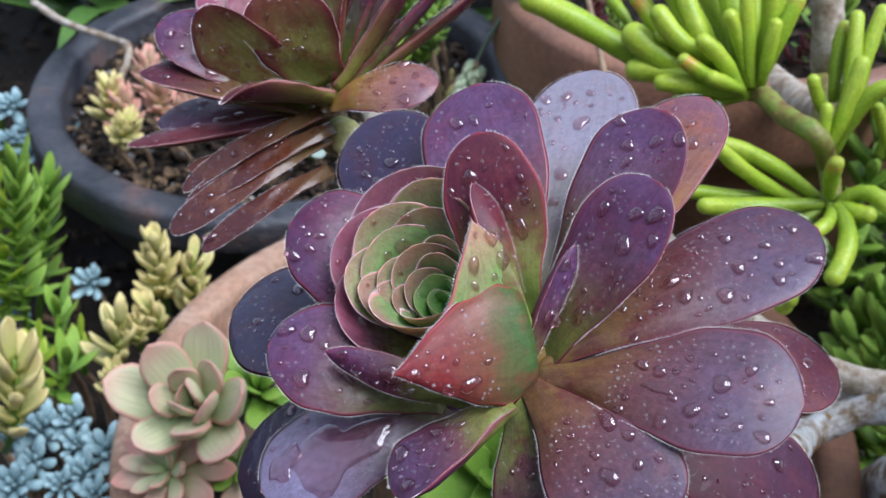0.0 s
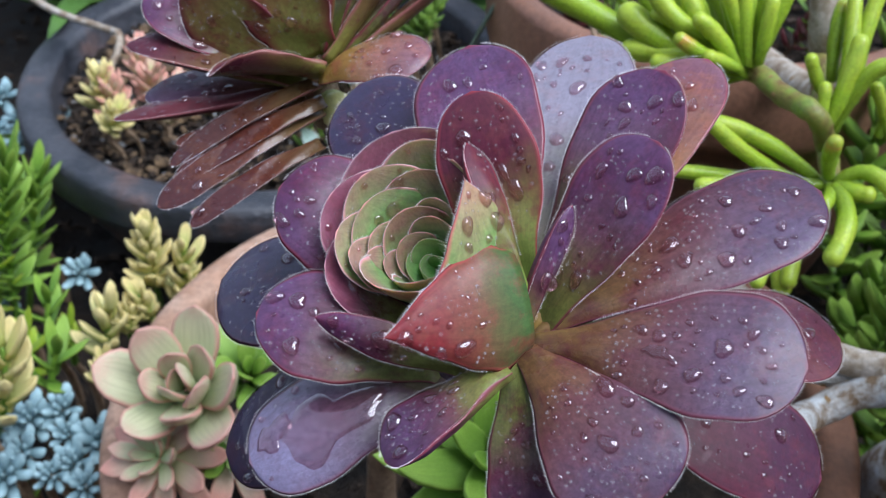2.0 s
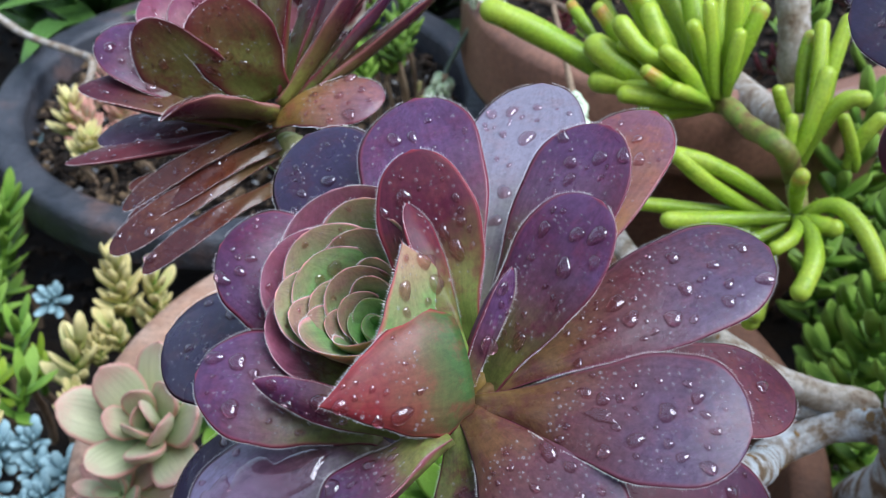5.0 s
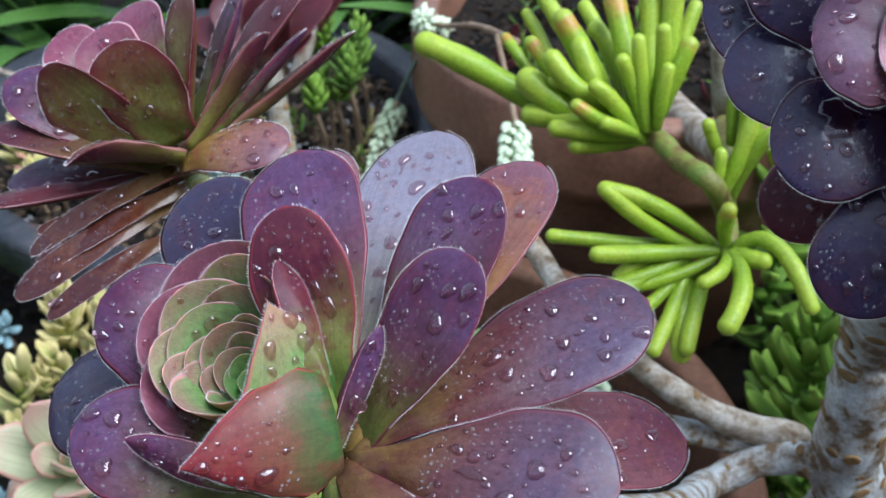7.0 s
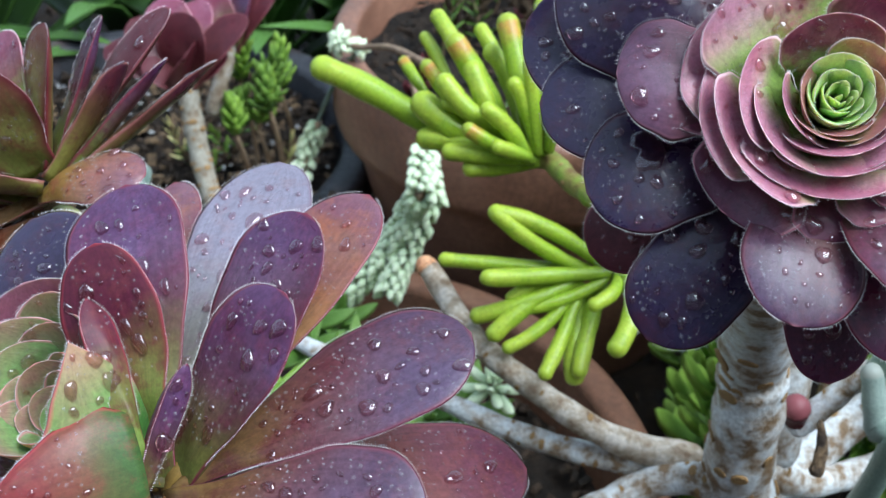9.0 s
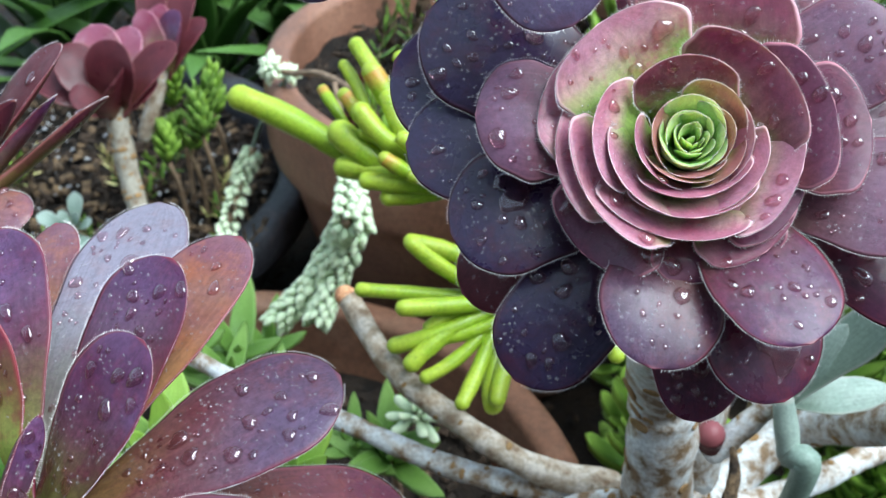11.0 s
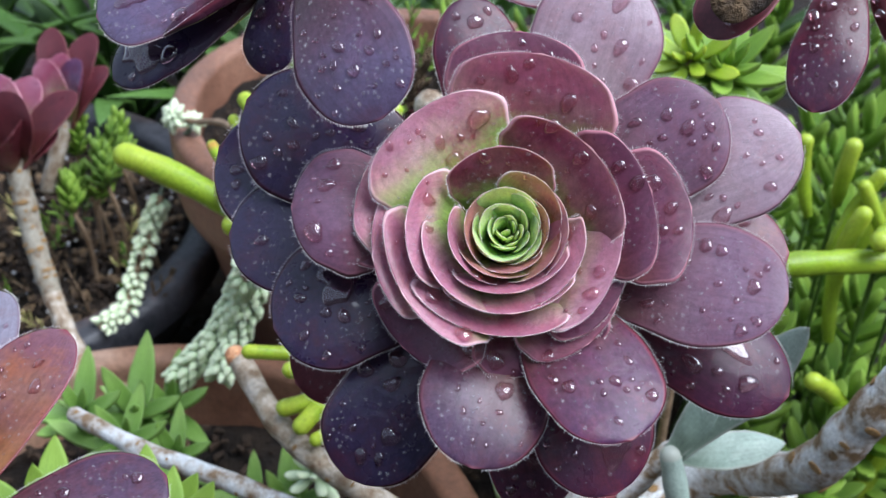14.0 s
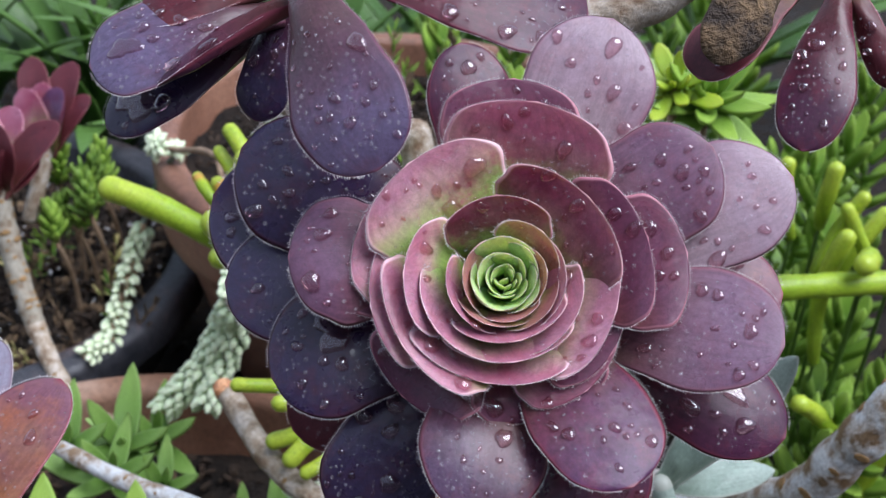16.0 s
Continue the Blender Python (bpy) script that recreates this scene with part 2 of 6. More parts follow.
WINE = leaf_material("wine_leaf", (0.11, 0.055, 0.03), (0.085, 0.017, 0.020), (0.090, 0.015, 0.022), (0.24, 0.07, 0.08), 0.42, 0.4, flush=(0.060, 0.010, 0.016), coat=0.05)
RUST = leaf_material("rust_leaf", (0.19, 0.18, 0.04), (0.12, 0.060, 0.028), (0.070, 0.014, 0.026), (0.26, 0.09, 0.08), 0.34, 0.5, 0.05, flush=(0.10, 0.020, 0.026))

HAIR, hn, hl, hb = nodes_of("pale_hair")
hb.inputs["Base Color"].default_value, hb.inputs["Roughness"].default_value = (0.86, 0.78, 0.78, 1.0), 0.5
WATER, dn, dl, db = nodes_of("water")
glass, clear, shine, skin_mix, gloss_mix, edge_on = (dn.new("ShaderNode" + k) for k in ("BsdfGlass", "BsdfTransparent", "BsdfGlossy", "MixShader", "MixShader", "LayerWeight"))
glass.inputs["Color"].default_value, glass.inputs["Roughness"].default_value, glass.inputs["IOR"].default_value = (1.0, 0.84, 0.87, 1.0), 0.02, 1.34
clear.inputs["Color"].default_value = (1.0, 0.84, 0.87, 1.0)
shine.inputs["Roughness"].default_value, edge_on.inputs["Blend"].default_value = 0.03, 0.5
skin_mix.inputs[0].default_value = 0.42
dl.new(glass.outputs[0], skin_mix.inputs[1])
dl.new(clear.outputs[0], skin_mix.inputs[2])
dl.new(maths(dn, dl, "MULTIPLY_ADD", maths(dn, dl, "POWER", edge_on.outputs["Facing"], 2.6), 0.85, 0.075), gloss_mix.inputs[0])
dl.new(skin_mix.outputs[0], gloss_mix.inputs[1])
dl.new(shine.outputs[0], gloss_mix.inputs[2])
dl.new(gloss_mix.outputs[0], dn["Material Output"].inputs["Surface"])
dn.remove(db)
SPRAY, pn, pl, pb = nodes_of("fine_spray")
pb.inputs["Base Color"].default_value, pb.inputs["Roughness"].default_value = (0.80, 0.76, 0.80, 1.0), 0.10
haze, spray_clear = pn.new("ShaderNodeMixShader"), pn.new("ShaderNodeBsdfTransparent")
haze.inputs[0].default_value = 0.09
pl.new(spray_clear.outputs[0], haze.inputs[1])
pl.new(pb.outputs[0], haze.inputs[2])
pl.new(haze.outputs[0], pn["Material Output"].inputs["Surface"])

JELLY = leaf_material("jelly_green", (0.17, 0.26, 0.018), (0.27, 0.40, 0.026), (0.36, 0.46, 0.045), (0.36, 0.46, 0.045), 0.36, 0.5, 0.02, flush=(0.22, 0.36, 0.026), mottle=0.7, glow=0.3, coat=0.10)
JELLY_TIP = leaf_material("jelly_green_red_end", (0.17, 0.26, 0.018), (0.27, 0.40, 0.026), (0.48, 0.27, 0.055), (0.34, 0.41, 0.045), 0.36, 0.80, 0.02, flush=(0.22, 0.36, 0.026), mottle=0.7, glow=0.3, coat=0.10)
JELLY_STEM = plain_material("jelly_stem", (0.20, 0.28, 0.04), (0.16, 0.085, 0.03), 90.0, 0.5, 500.0, 0.4, 0.0008, 0.5, (0.24, 0.22, 0.05), (0.38, 0.66))
LIME = leaf_material("lime_leaf", (0.085, 0.185, 0.022), (0.16, 0.30, 0.036), (0.25, 0.40, 0.06), (0.24, 0.37, 0.06), 0.42, 0.5, 0.05)
MOSS = leaf_material("moss_leaf", (0.050, 0.105, 0.018), (0.085, 0.175, 0.026), (0.15, 0.26, 0.042), (0.14, 0.24, 0.042), 0.42, 0.5, 0.05)
YELLOW = leaf_material("yellow_leaf", (0.36, 0.40, 0.11), (0.58, 0.55, 0.22), (0.74, 0.62, 0.28), (0.66, 0.54, 0.24), 0.45, 0.5, 0.05)
STRAP = leaf_material("strap_leaf", (0.03, 0.07, 0.015), (0.05, 0.12, 0.022), (0.08, 0.17, 0.032), (0.08, 0.16, 0.032), 0.42, 0.5, 0.05)
ALOE = leaf_material("aloe_leaf", (0.09, 0.19, 0.03), (0.16, 0.30, 0.055), (0.23, 0.38, 0.09), (0.24, 0.38, 0.11), 0.40, 0.5, 0.05, coat=0.1)
BLUE = leaf_material("blue_grey_leaf", (0.11, 0.19, 0.21), (0.21, 0.33, 0.36), (0.33, 0.48, 0.51), (0.35, 0.50, 0.52), 0.55, 0.5, 0.05)
BLUSH = leaf_material("blush_leaf", (0.40, 0.52, 0.25), (0.57, 0.54, 0.34), (0.66, 0.40, 0.31), (0.68, 0.32, 0.26), 0.45, 0.74, 0.09)
CORAL = leaf_material("coral_leaf", (0.48, 0.48, 0.24), (0.62, 0.46, 0.33), (0.64, 0.31, 0.24), (0.68, 0.36, 0.28), 0.45, 0.5, 0.1)
MINT = leaf_material("mint_leaf", (0.42, 0.54, 0.34), (0.60, 0.72, 0.48), (0.72, 0.80, 0.56), (0.70, 0.78, 0.56), 0.55, 0.5, 0.05)
PALE = leaf_material("pale_blade", (0.16, 0.22, 0.17), (0.21, 0.29, 0.24), (0.30, 0.38, 0.33), (0.36, 0.38, 0.33), 0.5, 0.5, 0.08)

BARK = plain_material("grey_bark", (0.24, 0.15, 0.08), (0.68, 0.69, 0.69), 95.0, 0.65, 600.0, 0.6, 0.0014, 0.4, (0.52, 0.47, 0.42), (0.39, 0.58))
BROWN_BARK = plain_material("brown_bark", (0.17, 0.10, 0.055), (0.50, 0.44, 0.38), 110.0, 0.7, 600.0, 0.6, 0.0012, 0.4, (0.34, 0.27, 0.20), (0.34, 0.62))
SCAR = plain_material("leaf_scar", (0.20, 0.11, 0.045), (0.42, 0.25, 0.10), 300.0, 0.8, 1500.0, 0.5, 0.0006)
TWIG = plain_material("brown_twig", (0.20, 0.12, 0.07), (0.36, 0.25, 0.16), 120.0, 0.7)
CUT = plain_material("cut_wood", (0.50, 0.20, 0.09), (0.62, 0.34, 0.18), 200.0, 0.6)
TERRACOTTA = plain_material("terracotta", (0.16, 0.075, 0.048), (0.33, 0.165, 0.105), 13.0, 0.5, 260.0, 0.4, 0.002, 0.5, (0.25, 0.115, 0.072), (0.3, 0.7))
OLD_CLAY = plain_material("old_clay", (0.30, 0.165, 0.10), (0.52, 0.36, 0.27), 16.0, 0.75, 240.0, 0.4, 0.002, 0.4, (0.41, 0.23, 0.15), (0.3, 0.7))
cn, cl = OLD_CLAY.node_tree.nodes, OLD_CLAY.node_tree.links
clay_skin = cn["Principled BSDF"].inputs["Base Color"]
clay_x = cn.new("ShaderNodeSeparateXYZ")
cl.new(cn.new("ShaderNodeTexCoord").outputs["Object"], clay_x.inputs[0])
# the clay colour turns darker and browner towards +X, with a noisy border
darker_side = ramp(cn, cl, maths(cn, cl, "MULTIPLY_ADD", noise_node(cn, cl, 22.0, 4.0, 0.6).outputs["Fac"], 0.10, clay_x.outputs["X"]), [(0.0, (0, 0, 0)), (0.09, (1, 1, 1))])
cl.new(mixed(cn, cl, darker_side.outputs["Color"], clay_skin.links[0].from_socket, mixed(cn, cl, 1.0, clay_skin.links[0].from_socket, (0.42, 0.33, 0.28), "MULTIPLY")), clay_skin)
GLAZE = plain_material("dark_glaze", (0.016, 0.018, 0.024), (0.13, 0.070, 0.055), 15.0, 0.40, 150.0, 0.6, 0.003, 0.5, (0.046, 0.046, 0.054), (0.34, 0.70))
SOIL = plain_material("wet_soil", (0.008, 0.006, 0.005), (0.034, 0.023, 0.016), 45.0, 0.8, 300.0, 0.9, 0.006, 0.25)
CHIP = plain_material("bark_chip", (0.014, 0.010, 0.007), (0.060, 0.038, 0.025), 60.0, 0.75, 500.0, 0.6, 0.002, 0.25)
DRY = plain_material("dry_leaf", (0.05, 0.028, 0.015), (0.30, 0.19, 0.10), 150.0, 0.85, 500.0, 1.0, 0.004)
GRIT = plain_material("pale_grit", (0.16, 0.16, 0.18), (0.50, 0.48, 0.46), 90.0, 0.7)
WALL = plain_material("wall_render", (0.22, 0.21, 0.19), (0.32, 0.30, 0.28), 3.0, 0.85, 80.0, 0.4, 0.004)


# ---- shaping ----
def mesh_of(name, verts, faces, uvs=None, smooth=True):
    """A mesh from computed rings. uvs: one pair a vertex."""
    me = bpy.data.meshes.new(name)
    me.from_pydata([tuple(map(float, v)) for v in verts], [], faces)
    if uvs is not None:
        layer = me.uv_layers.new(name="UVMap")
        loops = np.zeros(len(me.loops), dtype=np.int32)
        me.loops.foreach_get("vertex_index", loops)
        layer.data.foreach_set("uv", np.asarray(uvs, dtype=np.float32)[loops].ravel())
    me.polygons.foreach_set("use_smooth", [smooth] * len(me.polygons))
    me.update()
    return me


def part_of(name, me, material, parent, label="", kind=""):
    if material is not None and not me.materials:
        me.materials.append(material)
    ob = new(name, me)
    ob.parent = parent
    return tagged(ob, label, kind=kind)


def thing(name, place, label, category, group="", kind=""):
    ob = new(name)
    ob.empty_display_size = 0.02
    ob.location = place
    return tagged(ob, label, category, group, kind)


def vec(p):
    return np.array(p, dtype=float)


def unit(v):
    return v / max(np.linalg.norm(v), 1e-9)


def blade_frame(base, tip, axis, bow, twist):
    """The three control points of a midrib, and the way that the blade's upper face looks."""
    chord = tip - base
    way = unit(chord)
    face = unit(axis - way * axis.dot(way))
    a = radians(twist)
    face = face * math.cos(a) + np.cross(way, face) * math.sin(a)
    return base, (base + tip) / 2 + face * bow * np.linalg.norm(chord), tip, face


def blade_point(ctrl, v):
    b, m, t, face = ctrl
    p = (1 - v) ** 2 * b + 2 * v * (1 - v) * m + v * v * t
    d = unit(2 * (1 - v) * (m - b) + 2 * v * (t - m))
    f = unit(face - d * face.dot(d))
    return p, d, f, np.cross(d, f)


def blade_half(v, waist, widest, point):
    """Half width along a spoon-shaped blade, as a share of the greatest."""
    if v < widest:
        s = v / widest
        s = s * s * (3 - 2 * s)
        return waist + (1 - waist) * s
    s = (v - widest) / (1 - widest)
    return max(1 - s ** (2.0 + 0.3 * (1 - point)), 0.0) ** (0.5 + 0.35 * point)


def blade_surface(ctrl, half, cup, waist, widest, point, wob, v, u):
    p, d, f, s = blade_point(ctrl, v)
    w = half * blade_half(v, waist, widest, point)
    w *= 1 + 0.025 * math.sin(9 * v + wob) * (1 if u > 0 else -1) + 0.02 * math.sin(23 * v + 2 * wob)
    x = u * w
    bend = radians(cup) / half
    if abs(bend) < 1e-3:
        return p + s * x, f, s, d
    a = x * bend
    return p + s * math.sin(a) / bend + f * (1 - math.cos(a)) / bend, unit(f * math.cos(a) - s * math.sin(a)), unit(s * math.cos(a) + f * math.sin(a)), d


def swell(puff, wob, v, u):
    """How far the upper face of a blade stands above its midrib sheet: a soft pillow with slight waves."""
    return 0.0006 * math.sin(14 * v + 3 * u + wob) * (1 - v) + puff * (1 - u * u) * min(1.0, 4 * v) * (1 - v ** 6)


def blade_mesh(ctrl, half, cup, waist, widest, point, thick, wob, nu=10, nv=22, puff=0.0):
    verts, uvs, faces = [], [], []
    us = [math.sin(math.pi / 2 * (2 * k / nu - 1)) for k in range(nu + 1)]
    rings = []
    for j in range(nv + 1):
        q = j / nv
        v = min(0.3 * q + 0.7 * math.sin(q * math.pi / 2), 0.9995)
        ring = []
        for k, u in enumerate(us):
            p, f, s, d = blade_surface(ctrl, half, cup, waist, widest, point, wob, v, u)
            lift = swell(puff, wob, v, u) - 0.12 * thick * u ** 8
            ring.append(len(verts))
            verts.append(p + f * lift)
            uvs.append((0.5 + 0.5 * u, v))
        for k in range(nu - 1, 0, -1):
            u = us[k]
            p, f, s, d = blade_surface(ctrl, half, cup, waist, widest, point, wob, v, u)
            body = thick * (1 - abs(u) ** 7.0) * min(1.0, 0.25 + 3.2 * (1 - v)) * (1.5 - 0.7 * v)
            ring.append(len(verts))
            verts.append(p - f * body)
            uvs.append((0.5 + 0.5 * u, v))
        rings.append(ring)
    for a, b in zip(rings, rings[1:]):
        n = len(a)
        for k in range(n):
            faces.append((a[k], b[k], b[(k + 1) % n], a[(k + 1) % n]))
    faces.append(tuple(rings[0]))
    end = len(verts)
    p, d, f, s = blade_point(ctrl, 1.0)
    verts.append(p + d * half * (0.004 + 0.05 * point))
    uvs.append((0.5, 1.0))
    last = rings[-1]
    for k in range(len(last)):
        faces.append((last[k], end, last[(k + 1) % len(last)]))
    return verts, faces, uvs


def hair_mesh(ctrl, half, cup, waist, widest, point, wob, rng, length=0.0008, step=0.0005):
    """Fine pale hairs along the margin, as slim three-sided spikes."""
    verts, faces = [], []
    for side in (-1, 1):
        v = 0.25
        while v < 0.997:
            p, f, s, d = blade_surface(ctrl, half, cup, waist, widest, point, wob, v, side)
            q = blade_surface(ctrl, half, cup, waist, widest, point, wob, min(v + 0.01, 0.999), side)[0]
            run = np.linalg.norm(q - p) / 0.01
            along = unit(q - p)
            out = unit(np.cross(f, along)) * -side
            if out.dot(s * side) < -0.2:
                out = -out
            tip = p + (out * rng.uniform(0.7, 1.0) + along * rng.uniform(-0.1, 0.5) + f * rng.uniform(-0.1, 0.45)) * length * rng.uniform(0.6, 1.15)
            i = len(verts)
            w = 0.000075
            verts += [p + along * w, p - along * w, p + f * w * 1.5, tip]
            faces += [(i, i + 1, i + 3), (i + 1, i + 2, i + 3), (i + 2, i, i + 3)]
            v += step / max(run, 1e-4) * rng.uniform(0.7, 1.3)
    return verts, faces


def drop_meshes():
    made = []
    for k in range(4):
        rng = random.Random(50 + k)
        bm = bmesh.new()
        bmesh.ops.create_icosphere(bm, subdivisions=3, radius=1.0)
        ph = [rng.uniform(0, 6) for _ in range(4)]
        for v in bm.verts:
            a = math.atan2(v.co.y, v.co.x)
            r = 1 + 0.14 * math.sin(2 * a + ph[0]) + 0.08 * math.sin(3 * a + ph[1]) + 0.03 * math.sin(5 * a + ph[2])
            z = v.co.z
            flat = 0.52 if z > 0 else 0.25
            v.co = Vector((v.co.x * r, v.co.y * r, z * flat))
        me = bpy.data.meshes.new("water_drop")
        bm.to_mesh(me)
        bm.free()
        me.polygons.foreach_set("use_smooth", [True] * len(me.polygons))
        me.materials.append(WATER)
        made.append(me)
    return made


DROPS = drop_meshes()


def frame_matrix(p, x, y, z, scale):
    m = Matrix.Identity(4)
    for k in range(3):
        m[k][0], m[k][1], m[k][2], m[k][3] = x[k] * scale[0], y[k] * scale[1], z[k] * scale[2], p[k]
    return m


def film(leaf, ctrl, shape, spot, rng):
    """A thin pool of rainwater lying on a blade, with a wandering outline."""
    half, cup, waist, widest, point, wob, puff = shape
    u0, v0, ru, rv = spot
    ph = [rng.uniform(0, 6.28) for _ in range(4)]
    verts, faces, rings, sides = [], [], 7, 44
    for j in range(rings + 1):
        q = 1 - j / rings
        for a in range(sides):
            t = 2 * math.pi * a / sides
            w = q * (1 + 0.20 * math.sin(2 * t + ph[0]) + 0.16 * math.sin(3 * t + ph[1]) + 0.10 * math.sin(5 * t + ph[2]) + 0.05 * math.sin(9 * t + ph[3]))
            u, v = max(min(u0 + ru * w * math.cos(t), 0.93), -0.93), min(v0 + rv * w * math.sin(t), 0.975)
            p, f, s, d = blade_surface(ctrl, half, cup, waist, widest, point, wob, v, u)
            rise = swell(puff, wob, v, u)
            verts.append(p + f * (rise + (0.00050 * (1 - q ** 5) ** 0.5 if j else -0.0002)))
    for j in range(rings):
        for a in range(sides):
            b = (a + 1) % sides
            faces.append((j * sides + a, j * sides + b, (j + 1) * sides + b, (j + 1) * sides + a))
    part_of("rain_pool", mesh_of("rain_pool", verts, faces), WATER, leaf, "thin clear pool of rainwater")
    return u0, v0, ru, rv


def wet(leaf, ctrl, shape, count, rng, pools=(), biggest=0.0024, under=0.0):
    """Lets water drops sit on a blade: bigger ones as pieces of their own, the spray as one mesh."""
    half, cup, waist, widest, point, wob, puff = shape
    taken, spray_v, spray_f = [], [], []
    for k in range(count * 7):
        v, u = rng.uniform(0.32, 0.93), rng.uniform(-0.82, 0.82)
        if any(((u - a) / c) ** 2 + ((v - b) / d) ** 2 < 1.6 for a, b, c, d in pools):
            continue
        big = k < count
        r = biggest * (0.24 + 0.76 * rng.random() ** 2.2) if big else biggest * (0.06 + 0.18 * rng.random() ** 1.6)
        p, f, s, d = blade_surface(ctrl, half, cup, waist, widest, point, wob, v, u)
        lift = swell(puff, wob, v, u)
        if under:
            p, f = p - f * (under * (1 - abs(u) ** 7.0) * min(1.0, 0.25 + 3.2 * (1 - v)) * (1.5 - 0.7 * v)), -f
        else:
            p = p + f * lift
        if any(np.linalg.norm(p - q) < (r + rq) * 1.15 for q, rq in taken):
            continue
        taken.append((p, r))
        y = unit(d - f * d.dot(f))
        x = np.cross(y, f)
        if big:
            ob = part_of("water_drop", rng.choice(DROPS), None, leaf)
            ob.matrix_basis = frame_matrix(p, x, y, f, (r * rng.uniform(0.8, 1.0), r * rng.uniform(0.9, 1.2), r))
        else:
            i = len(spray_v)
            rings = [(1.0, -0.1), (0.95, 0.25), (0.62, 0.55)]
            for rr, h in rings:
                for a in range(6):
                    spray_v.append(p + (x * math.cos(a * math.pi / 3) + y * math.sin(a * math.pi / 3)) * rr * r + f * h * r)
            spray_v.append(p + f * r * 0.68)
            for q in (0, 6):
                for a in range(6):
                    spray_f.append((i + q + a, i + q + (a + 1) % 6, i + q + 6 + (a + 1) % 6, i + q + 6 + a))
            for a in range(6):
                spray_f.append((i + 12 + a, i + 12 + (a + 1) % 6, i + 18))
            spray_f.append(tuple(i + a for a in range(5, -1, -1)))
    if spray_v:
        part_of("spray", mesh_of("spray", spray_v, spray_f), SPRAY, leaf, kind="stuff")


LEAF_COUNT = [0]


def leaf(plant, axis, base, tip, width, material=PURPLE, bow=0.08, cup=18, twist=0, waist=0.3, widest=0.74, point=0.1, thick=0.0022, drops=9, hairs=True, films=(), under=False, label="", name="leaf"):
    """One thick spoon-shaped leaf from base to tip; its upper face turns towards axis, rolled by twist."""
    LEAF_COUNT[0] += 1
    rng = random.Random(LEAF_COUNT[0] * 7 + 1)
    origin = vec(plant.location)
    ctrl = blade_frame(vec(base) - origin, vec(tip) - origin, unit(vec(axis)), bow, twist)
    wob, half = rng.uniform(0, 6.28), width / 2
    puff = 1.1 * thick if thick > 0.002 else 0.35 * thick
    v, f, uv = blade_mesh(ctrl, half, cup, waist, widest, point, thick, wob, puff=puff)
    ob = part_of(name, mesh_of(name, v, f, uv), material, plant, label)
    if hairs:
        hv, hf = hair_mesh(ctrl, half, cup, waist, widest, point, wob, rng)
        part_of("hair_fringe", mesh_of("hair_fringe", hv, hf, smooth=False), HAIR, ob, kind="stuff")
    shape = (half, cup, waist, widest, point, wob, puff)
    pools = [film(ob, ctrl, shape, spot, rng) for spot in films]
    if drops:
        wet(ob, ctrl, shape, round(drops * 2.8), rng, pools, under=thick if under else 0.0)
    return ob


def tube(points, radii, sides=10, cap=True, squash=1.0):
    """A tapering tube through points, with rounded ends."""
    pts = [vec(p) for p in points]
    verts, faces, uvs, rings = [], [], [], []
    way = unit(pts[1] - pts[0])
    x = unit(np.cross(way, (0.3, 0.2, 0.9) if abs(way[2]) < 0.8 else (1, 0.1, 0)))
    rows = []
    n = len(pts)
    for k in range(n):
        d = unit((pts[min(k + 1, n - 1)] - pts[max(k - 1, 0)]))
        rows.append((pts[k], d, radii[k], k / (n - 1)))
    if cap:
        p, d, r, _ = rows[0]
        rows = [(p - d * r * h, d, r * g, 0.0) for h, g in ((0.55, 0.35), (0.42, 0.75))] + rows
        p, d, r, _ = rows[-1]
        rows = rows + [(p + d * r * h, d, r * g, 1.0) for h, g in ((0.45, 0.85), (0.75, 0.5), (0.88, 0.12))]
    for p, d, r, t in rows:
        x = unit(x - d * x.dot(d))
        y = np.cross(d, x)
        rings.append(len(verts))
        for a in range(sides):
            q = 2 * math.pi * a / sides
            verts.append(p + (x * math.cos(q) + y * math.sin(q) * squash) * r)
            uvs.append((0.3 + 0.2 * math.cos(q), t))
    for a, b in zip(rings, rings[1:]):
        for k in range(sides):
            faces.append((a + k, a + (k + 1) % sides, b + (k + 1) % sides, b + k))
    faces.append(tuple(range(rings[0] + sides - 1, rings[0] - 1, -1)))
    faces.append(tuple(range(rings[-1], rings[-1] + sides)))
    return verts, faces, uvs


def bent(a, b, sag=(0, 0, 0), steps=8):
    a, b, s = vec(a), vec(b), vec(sag)
    return [a + (b - a) * k / steps + s * 4 * (k / steps) * (1 - k / steps) for k in range(steps + 1)]


def lathe(profile, sides=96, wobble=0.0, seed=0):
    """A turned form from pairs of radius and height."""
    rng = random.Random(seed)
    ph = [rng.uniform(0, 6.28) for _ in range(3)]
    verts, faces = [], []
    for r, z in profile:
        for a in range(sides):
            q = 2 * math.pi * a / sides
            rr = r * (1 + wobble * (math.sin(2 * q + ph[0]) + 0.5 * math.sin(5 * q + ph[1] + 20 * z)))
            verts.append((rr * math.cos(q), rr * math.sin(q), z + wobble * 0.1 * math.sin(3 * q + ph[2])))
    for j in range(len(profile) - 1):
        for a in range(sides):
            b = (a + 1) % sides
            faces.append((j * sides + a, j * sides + b, (j + 1) * sides + b, (j + 1) * sides + a))
    return verts, faces


# ---- kinds of plants ----
UNIT = {}


def pearl_form():
    """A plump little leaf like a grain, one long."""
    return tube([(0, k / 8, 0.03 * math.sin(k / 8 * math.pi)) for k in range(9)], [0.38 * math.sin(math.pi * (k + 0.9) / 9.8) ** 0.7 for k in range(9)], 9)


